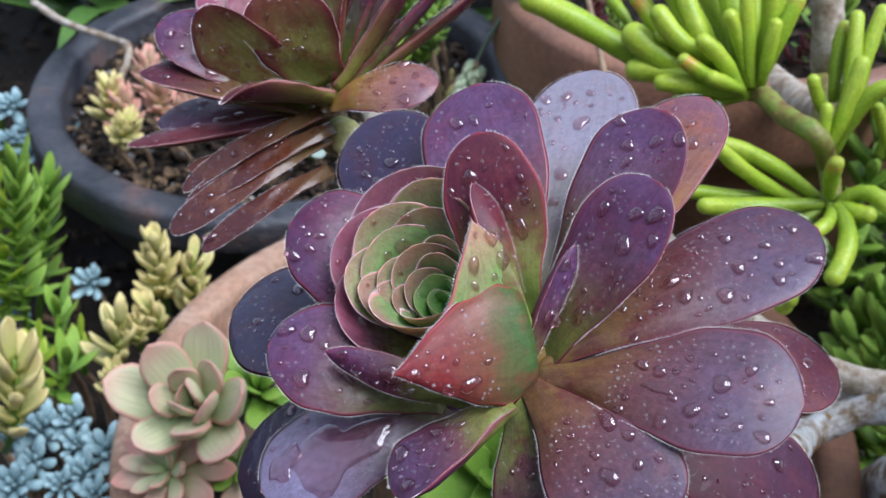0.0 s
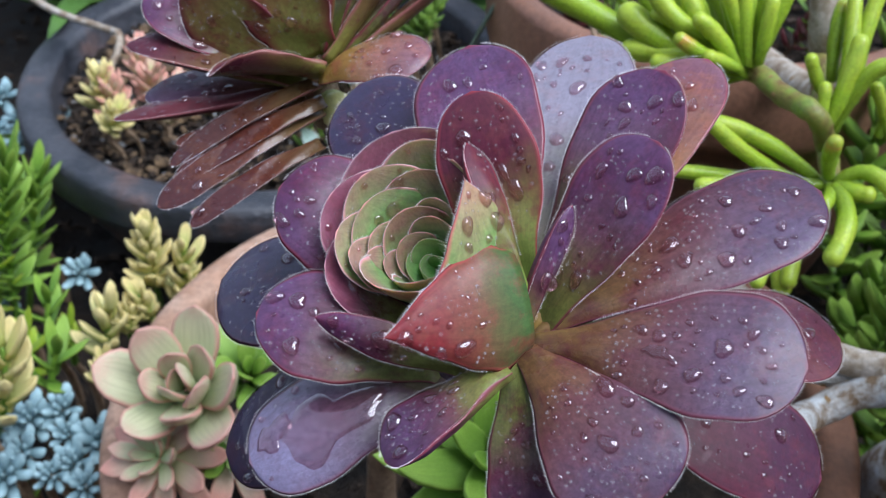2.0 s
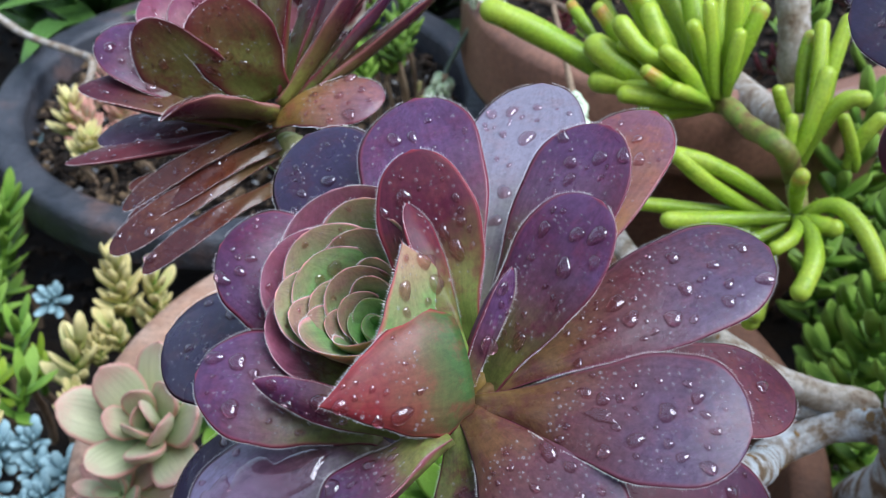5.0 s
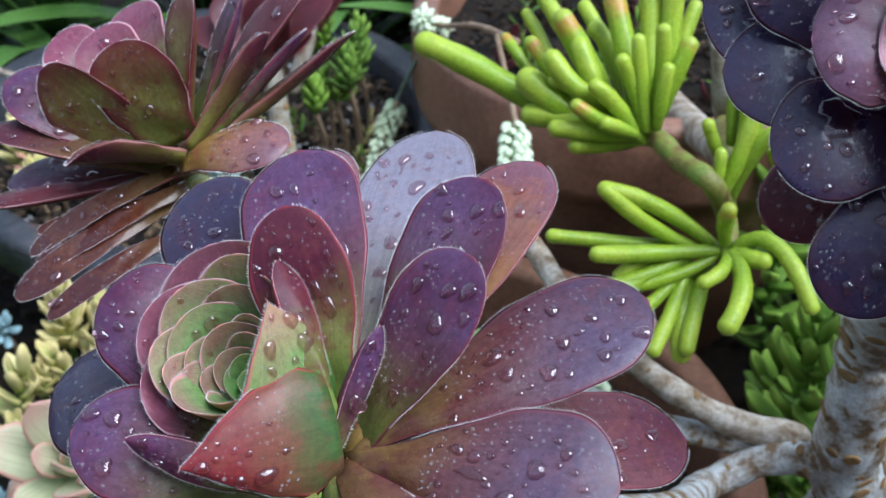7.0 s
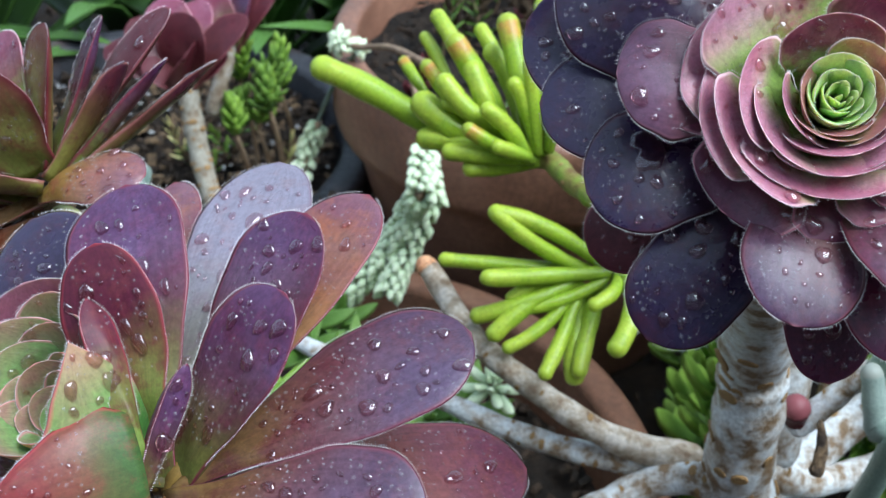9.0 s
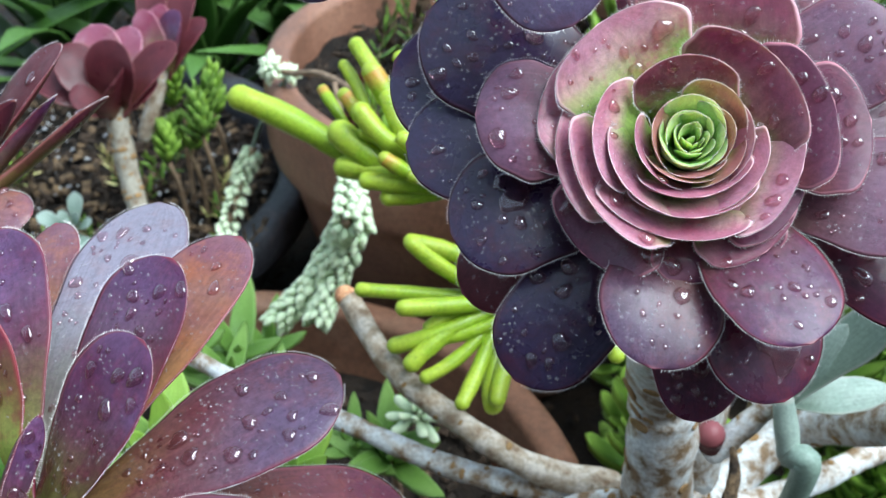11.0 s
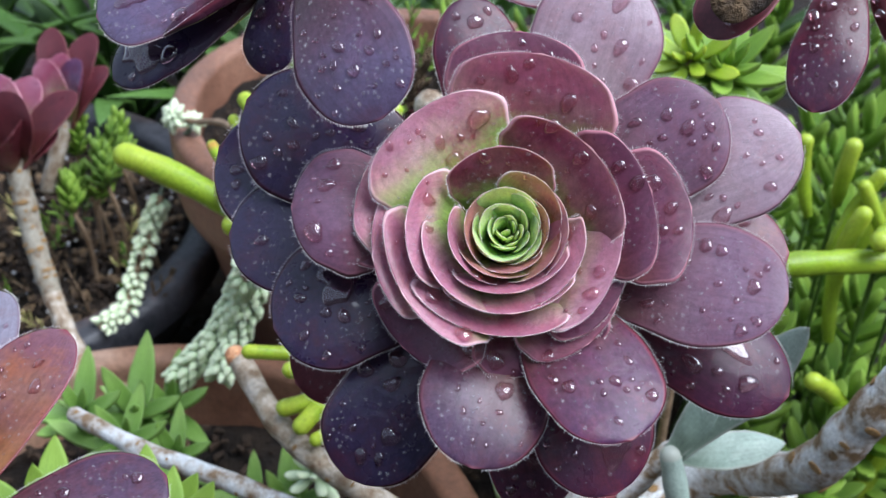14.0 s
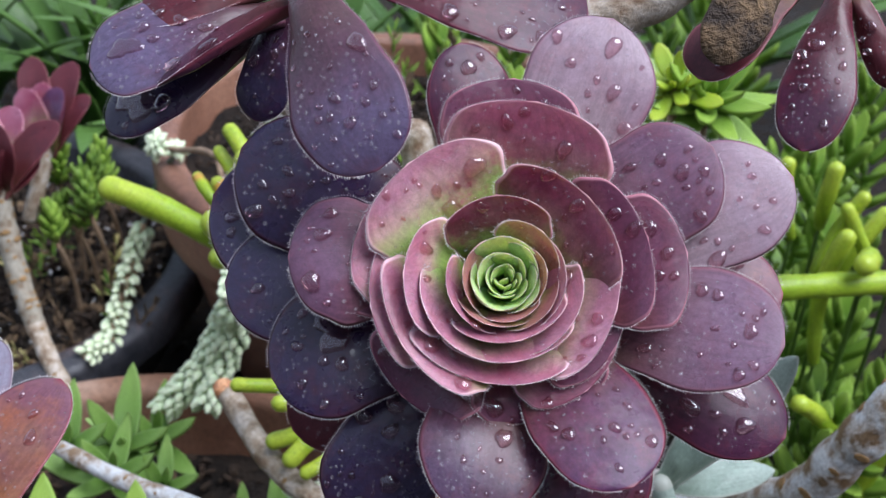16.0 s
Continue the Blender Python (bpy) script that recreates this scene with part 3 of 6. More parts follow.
def unit_blade(kind):
    """A small leaf one long, along y with its face up; kinds differ in outline and thickness."""
    if kind == "pearl" and kind not in UNIT:
        UNIT[kind] = pearl_form()
    if kind not in UNIT:
        half, cup, waist, widest, point, thick, bow = {
            "bead": (0.33, -70, 0.45, 0.52, 0.08, 0.34, 0.04), "fat": (0.19, 12, 0.55, 0.6, 0.35, 0.16, -0.08), "slim": (0.10, 10, 0.6, 0.5, 0.7, 0.07, -0.05),
            "dagger": (0.16, 22, 0.8, 0.3, 0.95, 0.10, -0.10), "spoon": (0.24, 16, 0.35, 0.68, 0.3, 0.10, 0.06), "strap": (0.035, 20, 0.7, 0.4, 0.9, 0.012, 0.22)}[kind]
        ctrl = blade_frame(vec((0, 0, 0)), vec((0, 1, 0)), vec((0, 0, 1)), bow, 0)
        UNIT[kind] = blade_mesh(ctrl, half, cup, waist, widest, point, thick, 1.0, 6, 8)
    return UNIT[kind]


SMALL = {}


def small_leaf(plant, material, kind, base, way, up, length, width=1.0, name="leaf"):
    """Sets one small leaf on a plant. Base is taken from the plant's foot."""
    key = (material.name, kind)
    if key not in SMALL:
        v, f, uv = unit_blade(kind)
        SMALL[key] = mesh_of("small_leaf", v, f, uv)
        SMALL[key].materials.append(material)
    y = unit(vec(way))
    z = vec(up) - y * vec(up).dot(y)
    z = unit(z)
    ob = part_of(name, SMALL[key], None, plant)
    ob.matrix_basis = frame_matrix(vec(base), np.cross(y, z), y, z, (length * width, length, length))
    return ob


def rooted(plant, level, thick):
    """A thin stalk from the plant's foot down to the soil."""
    drop = level - plant.location[2] - 0.004
    v, f, uv = tube(bent((0, 0, 0), (0.004, 0.012, drop), (0.003, 0.004, 0), 5), [thick * (1 + 0.05 * k) for k in range(6)], 7)
    part_of("stalk", mesh_of("stalk", v, f, uv), TWIG, plant)


def small_rosette(name, place, axis, material, kind, count, length, label, group, flat=15, rise=75, inner=None, category="succulent", seed=3, width=1.0, spread=0.004, drop=0.0, root=None):
    """A low rosette: leaves set in a golden spiral, the old ones flat and the young ones upright."""
    rng = random.Random(seed)
    p = thing(name, place, label, category, group)
    if root is not None:
        rooted(p, root, 0.0022)
    a = unit(vec(axis))
    x = unit(np.cross(a, (0.2, 1.0, 0.1)))
    y = np.cross(a, x)
    for k in range(count):
        q = k / max(count - 1, 1)
        turn = k * 2.39996 + rng.uniform(-0.15, 0.15)
        out = x * math.cos(turn) + y * math.sin(turn)
        lift = radians(flat + (rise - flat) * q ** 1.3 + rng.uniform(-5, 5))
        way = out * math.cos(lift) + a * math.sin(lift)
        up = a * math.cos(lift) - out * math.sin(lift)
        size = length * (1 - 0.55 * q ** 1.5) * rng.uniform(0.88, 1.1)
        mat = inner if inner is not None and q > 0.6 else material
        small_leaf(p, mat, kind, out * spread * (1 - q) + a * (0.25 * length * q - drop * (1 - q)), way, up, size, width)
    return p


def sprig(name, place, tip, material, kind, count, length, label, group, stem=TWIG, thick=0.0016, start=0.25, open_angle=50, category="succulent", seed=1, width=1.0, root=None):
    """An upright shoot: a thin stem with leaves spiralling up it, closing at the top."""
    rng = random.Random(seed)
    p = thing(name, place, label, category, group)
    if root is not None:
        rooted(p, root, thick)
    end = vec(tip) - vec(place)
    side = unit(np.cross(end, (0.3, 0.4, 0.1)))
    pts = bent((0, 0, 0), end, side * np.linalg.norm(end) * rng.uniform(-0.08, 0.08), 6)
    v, f, uv = tube(pts, [thick * (1.1 - 0.5 * k / 6) for k in range(7)], 7)
    part_of("stem", mesh_of("stem", v, f, uv), stem, p)
    a = unit(end)
    x = unit(np.cross(a, (0.2, 1.0, 0.1)))
    y = np.cross(a, x)
    for k in range(count):
        q = start + (1 - start) * k / max(count - 1, 1)
        i = min(int(q * 6), 5)
        base = pts[i] + (pts[i + 1] - pts[i]) * (q * 6 - i)
        turn = k * 2.39996 + rng.uniform(-0.3, 0.3)
        out = x * math.cos(turn) + y * math.sin(turn)
        lift = radians(90 - open_angle * (1.15 - 0.75 * (q - start) / (1 - start)) + rng.uniform(-8, 8))
        small_leaf(p, material, kind, base, out * math.cos(lift) + a * math.sin(lift), a * math.cos(lift) - out * math.sin(lift), length * rng.uniform(0.75, 1.15) * (1.0 - 0.25 * q), width)
    return p


def finger(plant, points, radius, material, name="finger_leaf"):
    """A finger-shaped fleshy leaf through two or three points, fuller towards its blunt end."""
    o = vec(plant.location)
    q = [vec(p) - o for p in points]
    rng = random.Random(int(abs(points[-1][0] * 7e4 + points[-1][2] * 3e4)))
    m = q[1] if len(q) == 3 else (q[0] + q[1]) / 2 + vec([rng.uniform(-0.07, 0.07) * np.linalg.norm(q[1] - q[0]) for _ in range(3)])
    n = 9
    pts = []
    for k in range(n):
        s = k / (n - 1)
        pts.append((1 - s) ** 2 * q[0] + 2 * s * (1 - s) * (2 * m - (q[0] + q[-1]) / 2) + s * s * q[-1])
    swell = rng.uniform(0.88, 1.12)
    radii = [radius * swell * (1 + 0.05 * math.sin(2.1 * k + radius * 9e4)) * (0.66 + 0.34 * math.sin(min(k / (n - 1) * 1.45, 1.32) * math.pi / 2)) for k in range(n)]
    v, f, uv = tube(pts, radii, 10)
    return part_of(name, mesh_of(name, v, f, uv), material, plant)


def limb(plant, points, radii, material, name="branch", scars=0, seed=1, sides=14, label=""):
    """A bare woody limb with slight knuckles, and leaf scars set on its skin as pieces of their own."""
    rng = random.Random(seed)
    o = vec(plant.location)
    q = [vec(p) - o for p in points]
    fine, fr = [], []
    n = len(q)
    for k in range(n - 1):
        p0, p1, p2, p3 = q[max(k - 1, 0)], q[k], q[k + 1], q[min(k + 2, n - 1)]
        for j in range(8):
            s = j / 8
            fine.append(0.5 * ((2 * p1) + (p2 - p0) * s + (2 * p0 - 5 * p1 + 4 * p2 - p3) * s * s + (3 * p1 - p0 - 3 * p2 + p3) * s ** 3))
            r = radii[k] + (radii[k + 1] - radii[k]) * s
            fr.append(r * (1 + 0.05 * math.sin(11 * (k + s) + seed) + rng.uniform(-0.02, 0.02)))
    fine.append(q[-1])
    fr.append(radii[-1])
    v, f, uv = tube(fine, fr, sides)
    ob = part_of(name, mesh_of(name, v, f, uv), material, plant, label)
    for k in range(scars):
        i = rng.randrange(1, len(fine) - 1)
        d = unit(fine[i + 1] - fine[i - 1])
        x = unit(np.cross(d, (0.31, 0.52, 0.2)))
        a = k * 2.39996
        out = x * math.cos(a) + np.cross(d, x) * math.sin(a)
        if "scar" not in UNIT:
            sv, sf = lathe([(0.0, -0.3), (0.9, -0.2), (1.0, 0.05), (0.7, 0.16), (0.25, 0.08), (0.0, 0.10)], 10)
            UNIT["scar"] = mesh_of("leaf_scar", sv, sf)
            UNIT["scar"].materials.append(SCAR)
        s = part_of("leaf_scar", UNIT["scar"], None, ob)
        w = fr[i] * rng.uniform(0.20, 0.38)
        s.matrix_basis = frame_matrix(fine[i] + out * fr[i] * 1.005, np.cross(d, out), d, out, (w * rng.uniform(0.7, 1.25), w * rng.uniform(0.5, 0.8), w * 0.7))
    return ob


def bead_strand(name, points, radius, bead, material, label, count, seed=1):
    """A trailing stem hidden under overlapping plump little leaves."""
    rng = random.Random(seed)
    p = thing(name, points[0], label, "succulent", "trailing strands")
    o = vec(points[0])
    q = [vec(a) - o for a in points]
    line = []
    for k in range(len(q) - 1):
        line += [q[k] + (q[k + 1] - q[k]) * j / 10 for j in range(10)]
    line.append(q[-1])
    v, f, uv = tube(line, [radius * 0.35] * len(line), 7)
    part_of("stem", mesh_of("stem", v, f, uv), TWIG, p)
    for k in range(count):
        s = (k + 0.5) / count * (len(line) - 1)
        i = min(int(s), len(line) - 2)
        c = line[i] + (line[i + 1] - line[i]) * (s - i)
        d = unit(line[i + 1] - line[i])
        x = unit(np.cross(d, (0.3, 0.2, 0.95)))
        a = k * 2.39996 + rng.uniform(-0.2, 0.2)
        out = x * math.cos(a) + np.cross(d, x) * math.sin(a)
        small_leaf(p, material, "pearl", c + out * radius * 0.45, out * 0.62 + d * 0.78, out * 0.78 - d * 0.62, bead * rng.uniform(0.72, 0.95), 0.95, "bead_leaf")
    return p

# ---- ground and pots ----
GROUND = 0.0


def ground_sheet():
    """Dark wet soil: finely dug near the pots, then flat out to the horizon."""
    n, verts, faces = 90, [], []
    span = [(-1.0 + 2.0 * k / n) for k in range(n + 1)]
    for b in span:
        for a in span:
            x = 0.1 + 1.3 * a + 600 * a * abs(a) ** 19
            y = 0.9 + 1.4 * b + 600 * b * abs(b) ** 19
            z = GROUND + 0.012 * noise.noise(Vector((x * 9, y * 9, 0.3))) + 0.006 * noise.noise(Vector((x * 34, y * 34, 2.0)))
            verts.append((x, y, z))
    for j in range(n):
        for k in range(n):
            i = j * (n + 1) + k
            faces.append((i, i + 1, i + n + 2, i + n + 1))
    ob = new("ground", mesh_of("ground", verts, faces))
    ob.data.materials.append(SOIL)
    tagged(ob, "dark wet garden soil with fine crumbs", "ground", kind="structure")


ground_sheet()


def pot(name, centre, rim_z, radius, foot, band, wall, material, label, soil_drop, base_z=GROUND, lip=0.006, seed=1):
    """A turned pot with a thick rolled rim band, its inside wall and a bed of soil."""
    p = thing(name, (centre[0], centre[1], base_z), label, "plant pot", "garden pots")
    h = rim_z - base_z
    prof = [(0.0, 0.004), (foot * 0.96, 0.004), (foot, 0.0), (foot * 1.01, 0.004)]
    for k in range(1, 13):
        q = k / 12
        prof.append((foot + (radius - band[1] - foot) * (q ** 0.8), 0.004 + (h - band[0] - 0.006) * q))
    prof += [(radius - band[1] * 0.2, h - band[0]), (radius, h - band[0] * 0.85), (radius, h - lip), (radius - lip * 0.35, h - lip * 0.3), (radius - lip, h)]
    prof += [(radius - wall + lip, h), (radius - wall + lip * 0.3, h - lip * 0.3), (radius - wall, h - lip), (radius - wall, h - band[0] * 0.8), (radius - wall - 0.004, h - band[0])]
    inner = radius - wall - 0.004
    prof += [(inner * 0.97, h - soil_drop - 0.03), (inner * 0.9, h - soil_drop - 0.05), (0.0, h - soil_drop - 0.052)]
    v, f = lathe(prof, 110, 0.004, seed)
    part_of("pot_body", mesh_of("pot_body", v, f), material, p)
    rings, sides, sv, sf = 26, 80, [], []
    for j in range(rings + 1):
        r = (inner + 0.002) * j / rings
        for a in range(sides):
            q = 2 * math.pi * a / sides
            x, y = r * math.cos(q), r * math.sin(q)
            z = h - soil_drop + 0.010 * noise.noise(Vector((x * 22 + seed, y * 22, 1.0))) + 0.006 * noise.noise(Vector((x * 70 + seed, y * 70, 5.0)))
            sv.append((x, y, z))
    for j in range(rings):
        for a in range(sides):
            b = (a + 1) % sides
            sf.append((j * sides + a, j * sides + b, (j + 1) * sides + b, (j + 1) * sides + a))
    part_of("potting_soil", mesh_of("potting_soil", sv, sf), SOIL, p, "dark crumbly potting soil")
    return p


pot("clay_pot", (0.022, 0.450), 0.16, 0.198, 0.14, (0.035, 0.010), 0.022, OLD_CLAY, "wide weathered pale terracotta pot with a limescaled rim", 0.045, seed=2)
pot("glazed_bowl", (-0.132, 0.845), 0.14, 0.202, 0.13, (0.030, 0.008), 0.028, GLAZE, "wide dark brown glazed bowl with a worn thick rim", 0.03, seed=5)
pot("terracotta_pot", (0.207, 0.800), 0.25, 0.170, 0.105, (0.062, 0.012), 0.020, TERRACOTTA, "tall reddish terracotta pot with a deep rim band", 0.03, seed=9)


def reflection_wall():
    """An unseen plain wall added behind the camera to darken reflections in wet leaves."""
    bm = bmesh.new()
    bmesh.ops.create_cube(bm, size=1.0, matrix=Matrix.LocRotScale((0.0, -2.0, 1.1), None, (9.0, 0.2, 2.2)))
    bmesh.ops.bevel(bm, geom=bm.edges[:], offset=0.02, segments=2, affect="EDGES")
    me = bpy.data.meshes.new("wall_south")
    bm.to_mesh(me)
    bm.free()
    me.materials.append(WALL)
    tagged(new("wall_south", me), "plain grey rendered wall out of view, added to darken reflections", "wall", kind="structure")


reflection_wall()

# ---- the purple rosettes ----
R1_AXIS = (-0.3000, -0.3600, 0.8800)
r1 = thing("rosette_succulent", (0.0185, 0.2024, 0.4243), "wet purple rosette succulent with a cupped green heart", "succulent", "purple rosettes")
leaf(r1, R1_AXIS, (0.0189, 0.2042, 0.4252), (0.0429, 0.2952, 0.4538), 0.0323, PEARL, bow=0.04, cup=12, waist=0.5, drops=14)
leaf(r1, R1_AXIS, (0.0182, 0.2043, 0.4250), (0.0122, 0.3038, 0.4424), 0.0206, ROSY, bow=0.04, cup=12, waist=0.25, drops=12)
leaf(r1, R1_AXIS, (0.0196, 0.2038, 0.4252), (0.0675, 0.2604, 0.4655), 0.0251, ROSY, bow=0.05, cup=14, waist=0.22, drops=14)
leaf(r1, R1_AXIS, (0.0232, 0.2117, 0.4167), (0.0535, 0.2436, 0.4717), 0.0262, PURPLE, bow=0.05, cup=16, waist=0.3, drops=12)
leaf(r1, R1_AXIS, (0.0209, 0.2048, 0.4209), (0.0492, 0.2206, 0.4668), 0.0245, PURPLE, bow=0.06, cup=18, waist=0.3, drops=11)
leaf(r1, R1_AXIS, (0.0202, 0.2029, 0.4251), (0.0905, 0.2276, 0.4484), 0.0288, SLATE, bow=0.03, cup=10, waist=0.13, drops=18)
leaf(r1, R1_AXIS, (0.0203, 0.2018, 0.4247), (0.0783, 0.1811, 0.4359), 0.0305, SLATE, films=((0.1, 0.5, 0.12, 0.06),), bow=0.06, cup=12, waist=0.14, drops=18)
leaf(r1, R1_AXIS, (0.0203, 0.2026, 0.4250), (0.1068, 0.2323, 0.3975), 0.0284, SUNSET, bow=0.02, cup=12, waist=0.15, drops=16)
leaf(r1, R1_AXIS, (0.0203, 0.2016, 0.4246), (0.0953, 0.1959, 0.3834), 0.0281, PLUM, bow=0.05, cup=12, waist=0.3)
leaf(r1, R1_AXIS, (0.0196, 0.2008, 0.4240), (0.0465, 0.1631, 0.4146), 0.0314, SLATE, bow=0.1, cup=12, waist=0.2, drops=16)
leaf(r1, R1_AXIS, (0.0186, 0.2006, 0.4236), (0.0264, 0.1706, 0.3917), 0.0257, PURPLE, bow=0.08, cup=14, waist=0.3)
leaf(r1, R1_AXIS, (0.0145, 0.1861, 0.4326), (-0.0109, 0.1704, 0.4191), 0.0191, PURPLE, bow=0.02, cup=30, waist=0.4, twist=25)
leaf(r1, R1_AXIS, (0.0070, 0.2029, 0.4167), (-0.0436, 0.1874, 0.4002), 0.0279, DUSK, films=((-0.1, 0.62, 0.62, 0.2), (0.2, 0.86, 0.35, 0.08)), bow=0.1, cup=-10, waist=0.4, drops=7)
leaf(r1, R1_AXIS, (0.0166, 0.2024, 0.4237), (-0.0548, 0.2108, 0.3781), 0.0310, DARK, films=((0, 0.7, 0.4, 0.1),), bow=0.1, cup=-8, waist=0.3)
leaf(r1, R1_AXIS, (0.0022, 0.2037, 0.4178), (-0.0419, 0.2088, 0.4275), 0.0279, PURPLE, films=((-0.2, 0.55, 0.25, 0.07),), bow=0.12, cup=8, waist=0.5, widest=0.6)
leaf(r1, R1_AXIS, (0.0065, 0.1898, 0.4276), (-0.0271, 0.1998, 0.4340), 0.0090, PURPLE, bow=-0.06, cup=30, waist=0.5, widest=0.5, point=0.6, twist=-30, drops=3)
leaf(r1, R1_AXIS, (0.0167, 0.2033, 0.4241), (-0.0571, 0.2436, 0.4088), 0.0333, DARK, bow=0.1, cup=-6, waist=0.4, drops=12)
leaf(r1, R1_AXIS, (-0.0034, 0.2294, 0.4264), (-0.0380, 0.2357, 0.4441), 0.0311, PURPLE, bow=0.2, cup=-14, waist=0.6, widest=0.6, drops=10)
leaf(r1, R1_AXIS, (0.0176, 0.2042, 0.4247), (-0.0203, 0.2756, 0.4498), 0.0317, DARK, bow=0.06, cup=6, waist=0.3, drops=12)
leaf(r1, R1_AXIS, (0.0184, 0.2043, 0.4250), (0.0084, 0.2640, 0.4674), 0.0315, PURPLE, bow=0.06, cup=14, waist=0.35)
leaf(r1, R1_AXIS, (0.0190, 0.2063, 0.4373), (0.0080, 0.2304, 0.4740), 0.0235, OLIVE, bow=0.02, cup=22, waist=0.4, widest=0.6)
leaf(r1, R1_AXIS, (0.0189, 0.1950, 0.4440), (0.0069, 0.2204, 0.4668), 0.0084, OLIVE, bow=0.0, cup=35, waist=0.5, point=0.7, twist=48, drops=2)
leaf(r1, R1_AXIS, (0.0158, 0.1884, 0.4291), (0.0293, 0.2062, 0.4600), 0.0059, PURPLE, bow=-0.03, cup=30, waist=0.3, point=0.5, twist=62, drops=2)
leaf(r1, (0.0232, -0.9799, -0.1983), (0.0044, 0.2254, 0.4282), (-0.0101, 0.2339, 0.4611), 0.0393, MAUVE, bow=-0.06, cup=33, waist=0.6, widest=0.62, point=0.12, drops=3, hairs=True, thick=0.0012)
leaf(r1, (0.5945, -0.7822, 0.1863), (0.0008, 0.2242, 0.4258), (-0.0246, 0.2264, 0.4488), 0.0276, MAUVE, bow=-0.06, cup=26, waist=0.6, widest=0.62, point=0.12, drops=2, hairs=True, thick=0.0012)
leaf(r1, (-0.2556, -0.9178, -0.3038), (0.0061, 0.2250, 0.4288), (-0.0029, 0.2281, 0.4629), 0.0294, BUD, bow=-0.06, cup=29, waist=0.6, widest=0.62, point=0.15, drops=2, hairs=True, thick=0.0012)
leaf(r1, (0.3627, -0.9319, -0.0058), (0.0023, 0.2251, 0.4270), (-0.0170, 0.2255, 0.4546), 0.0259, BUD, bow=-0.06, cup=30, waist=0.6, widest=0.62, point=0.15, drops=2, hairs=True, thick=0.0012)
leaf(r1, (0.7443, -0.5481, 0.3816), (0.0001, 0.2226, 0.4246), (-0.0229, 0.2171, 0.4448), 0.0194, BUD, bow=-0.06, cup=24, waist=0.6, widest=0.62, point=0.12, drops=1, hairs=True, thick=0.0012)
leaf(r1, (-0.5896, -0.7199, -0.3662), (0.0082, 0.2238, 0.4292), (0.0037, 0.2206, 0.4622), 0.0150, BUD, bow=-0.06, cup=18, waist=0.6, widest=0.62, point=0.7, drops=1, hairs=True, thick=0.0012)
leaf(r1, (-0.1759, -0.9443, -0.2782), (0.0056, 0.2248, 0.4285), (-0.0042, 0.2248, 0.4568), 0.0257, BUD, bow=-0.06, cup=33, waist=0.6, widest=0.62, point=0.12, drops=1, hairs=True, thick=0.0012)
leaf(r1, (0.5124, -0.8517, 0.1097), (0.0019, 0.2240, 0.4262), (-0.0165, 0.2219, 0.4492), 0.0246, BUD, bow=-0.06, cup=35, waist=0.6, widest=0.62, point=0.12, drops=1, hairs=True, thick=0.0012)
leaf(r1, (0.7871, -0.3622, 0.4992), (0.0007, 0.2213, 0.4242), (-0.0200, 0.2133, 0.4419), 0.0135, BUD, bow=-0.06, cup=20, waist=0.6, widest=0.62, point=0.2, drops=1, hairs=True, thick=0.0012)
leaf(r1, (0.1390, -0.9802, -0.1413), (0.0043, 0.2230, 0.4269), (-0.0072, 0.2198, 0.4491), 0.0218, BUD, bow=-0.06, cup=48, waist=0.6, widest=0.62, point=0.12, drops=1, hairs=True, thick=0.0012)
leaf(r1, (-0.4782, -0.8035, -0.3545), (0.0066, 0.2227, 0.4279), (-0.0000, 0.2185, 0.4532), 0.0165, BUD, bow=-0.06, cup=32, waist=0.6, widest=0.62, point=0.2, drops=1, hairs=True, thick=0.0012)
leaf(r1, (0.6893, -0.6614, 0.2958), (0.0018, 0.2223, 0.4253), (-0.0151, 0.2181, 0.4431), 0.0149, BUD, bow=-0.06, cup=27, waist=0.6, widest=0.62, point=0.2, drops=1, hairs=True, thick=0.0012)
leaf(r1, (0.7910, -0.2659, 0.5511), (0.0016, 0.2206, 0.4243), (-0.0162, 0.2120, 0.4406), 0.0122, BUD, bow=-0.06, cup=23, waist=0.6, widest=0.62, point=0.2, drops=0, hairs=True, thick=0.0012)
leaf(r1, (-0.3817, -0.8608, -0.3366), (0.0057, 0.2219, 0.4277), (-0.0010, 0.2178, 0.4486), 0.0166, BUD, bow=-0.06, cup=44, waist=0.6, widest=0.62, point=0.12, drops=0, hairs=True, thick=0.0012)
leaf(r1, (0.5715, -0.8041, 0.1636), (0.0030, 0.2210, 0.4270), (-0.0081, 0.2169, 0.4423), 0.0129, BUD, bow=-0.06, cup=42, waist=0.6, widest=0.62, point=0.2, drops=0, hairs=True, thick=0.0012)
leaf(r1, (-0.8201, -0.4574, -0.3438), (0.0069, 0.2207, 0.4277), (0.0034, 0.2144, 0.4478), 0.0114, BUD, bow=-0.06, cup=31, waist=0.6, widest=0.62, point=0.2, drops=0, hairs=True, thick=0.0012)
leaf(r1, (0.7906, -0.3103, 0.5278), (0.0024, 0.2206, 0.4247), (-0.0121, 0.2137, 0.4386), 0.0103, BUD, bow=-0.06, cup=25, waist=0.6, widest=0.62, point=0.2, drops=0, hairs=True, thick=0.0012)
leaf(r1, (0.0703, -0.9819, -0.1761), (0.0037, 0.2202, 0.4286), (-0.0030, 0.2172, 0.4424), 0.0129, BUD_HEART, bow=-0.06, cup=60, waist=0.6, widest=0.62, point=0.2, drops=0, hairs=True, thick=0.0012)
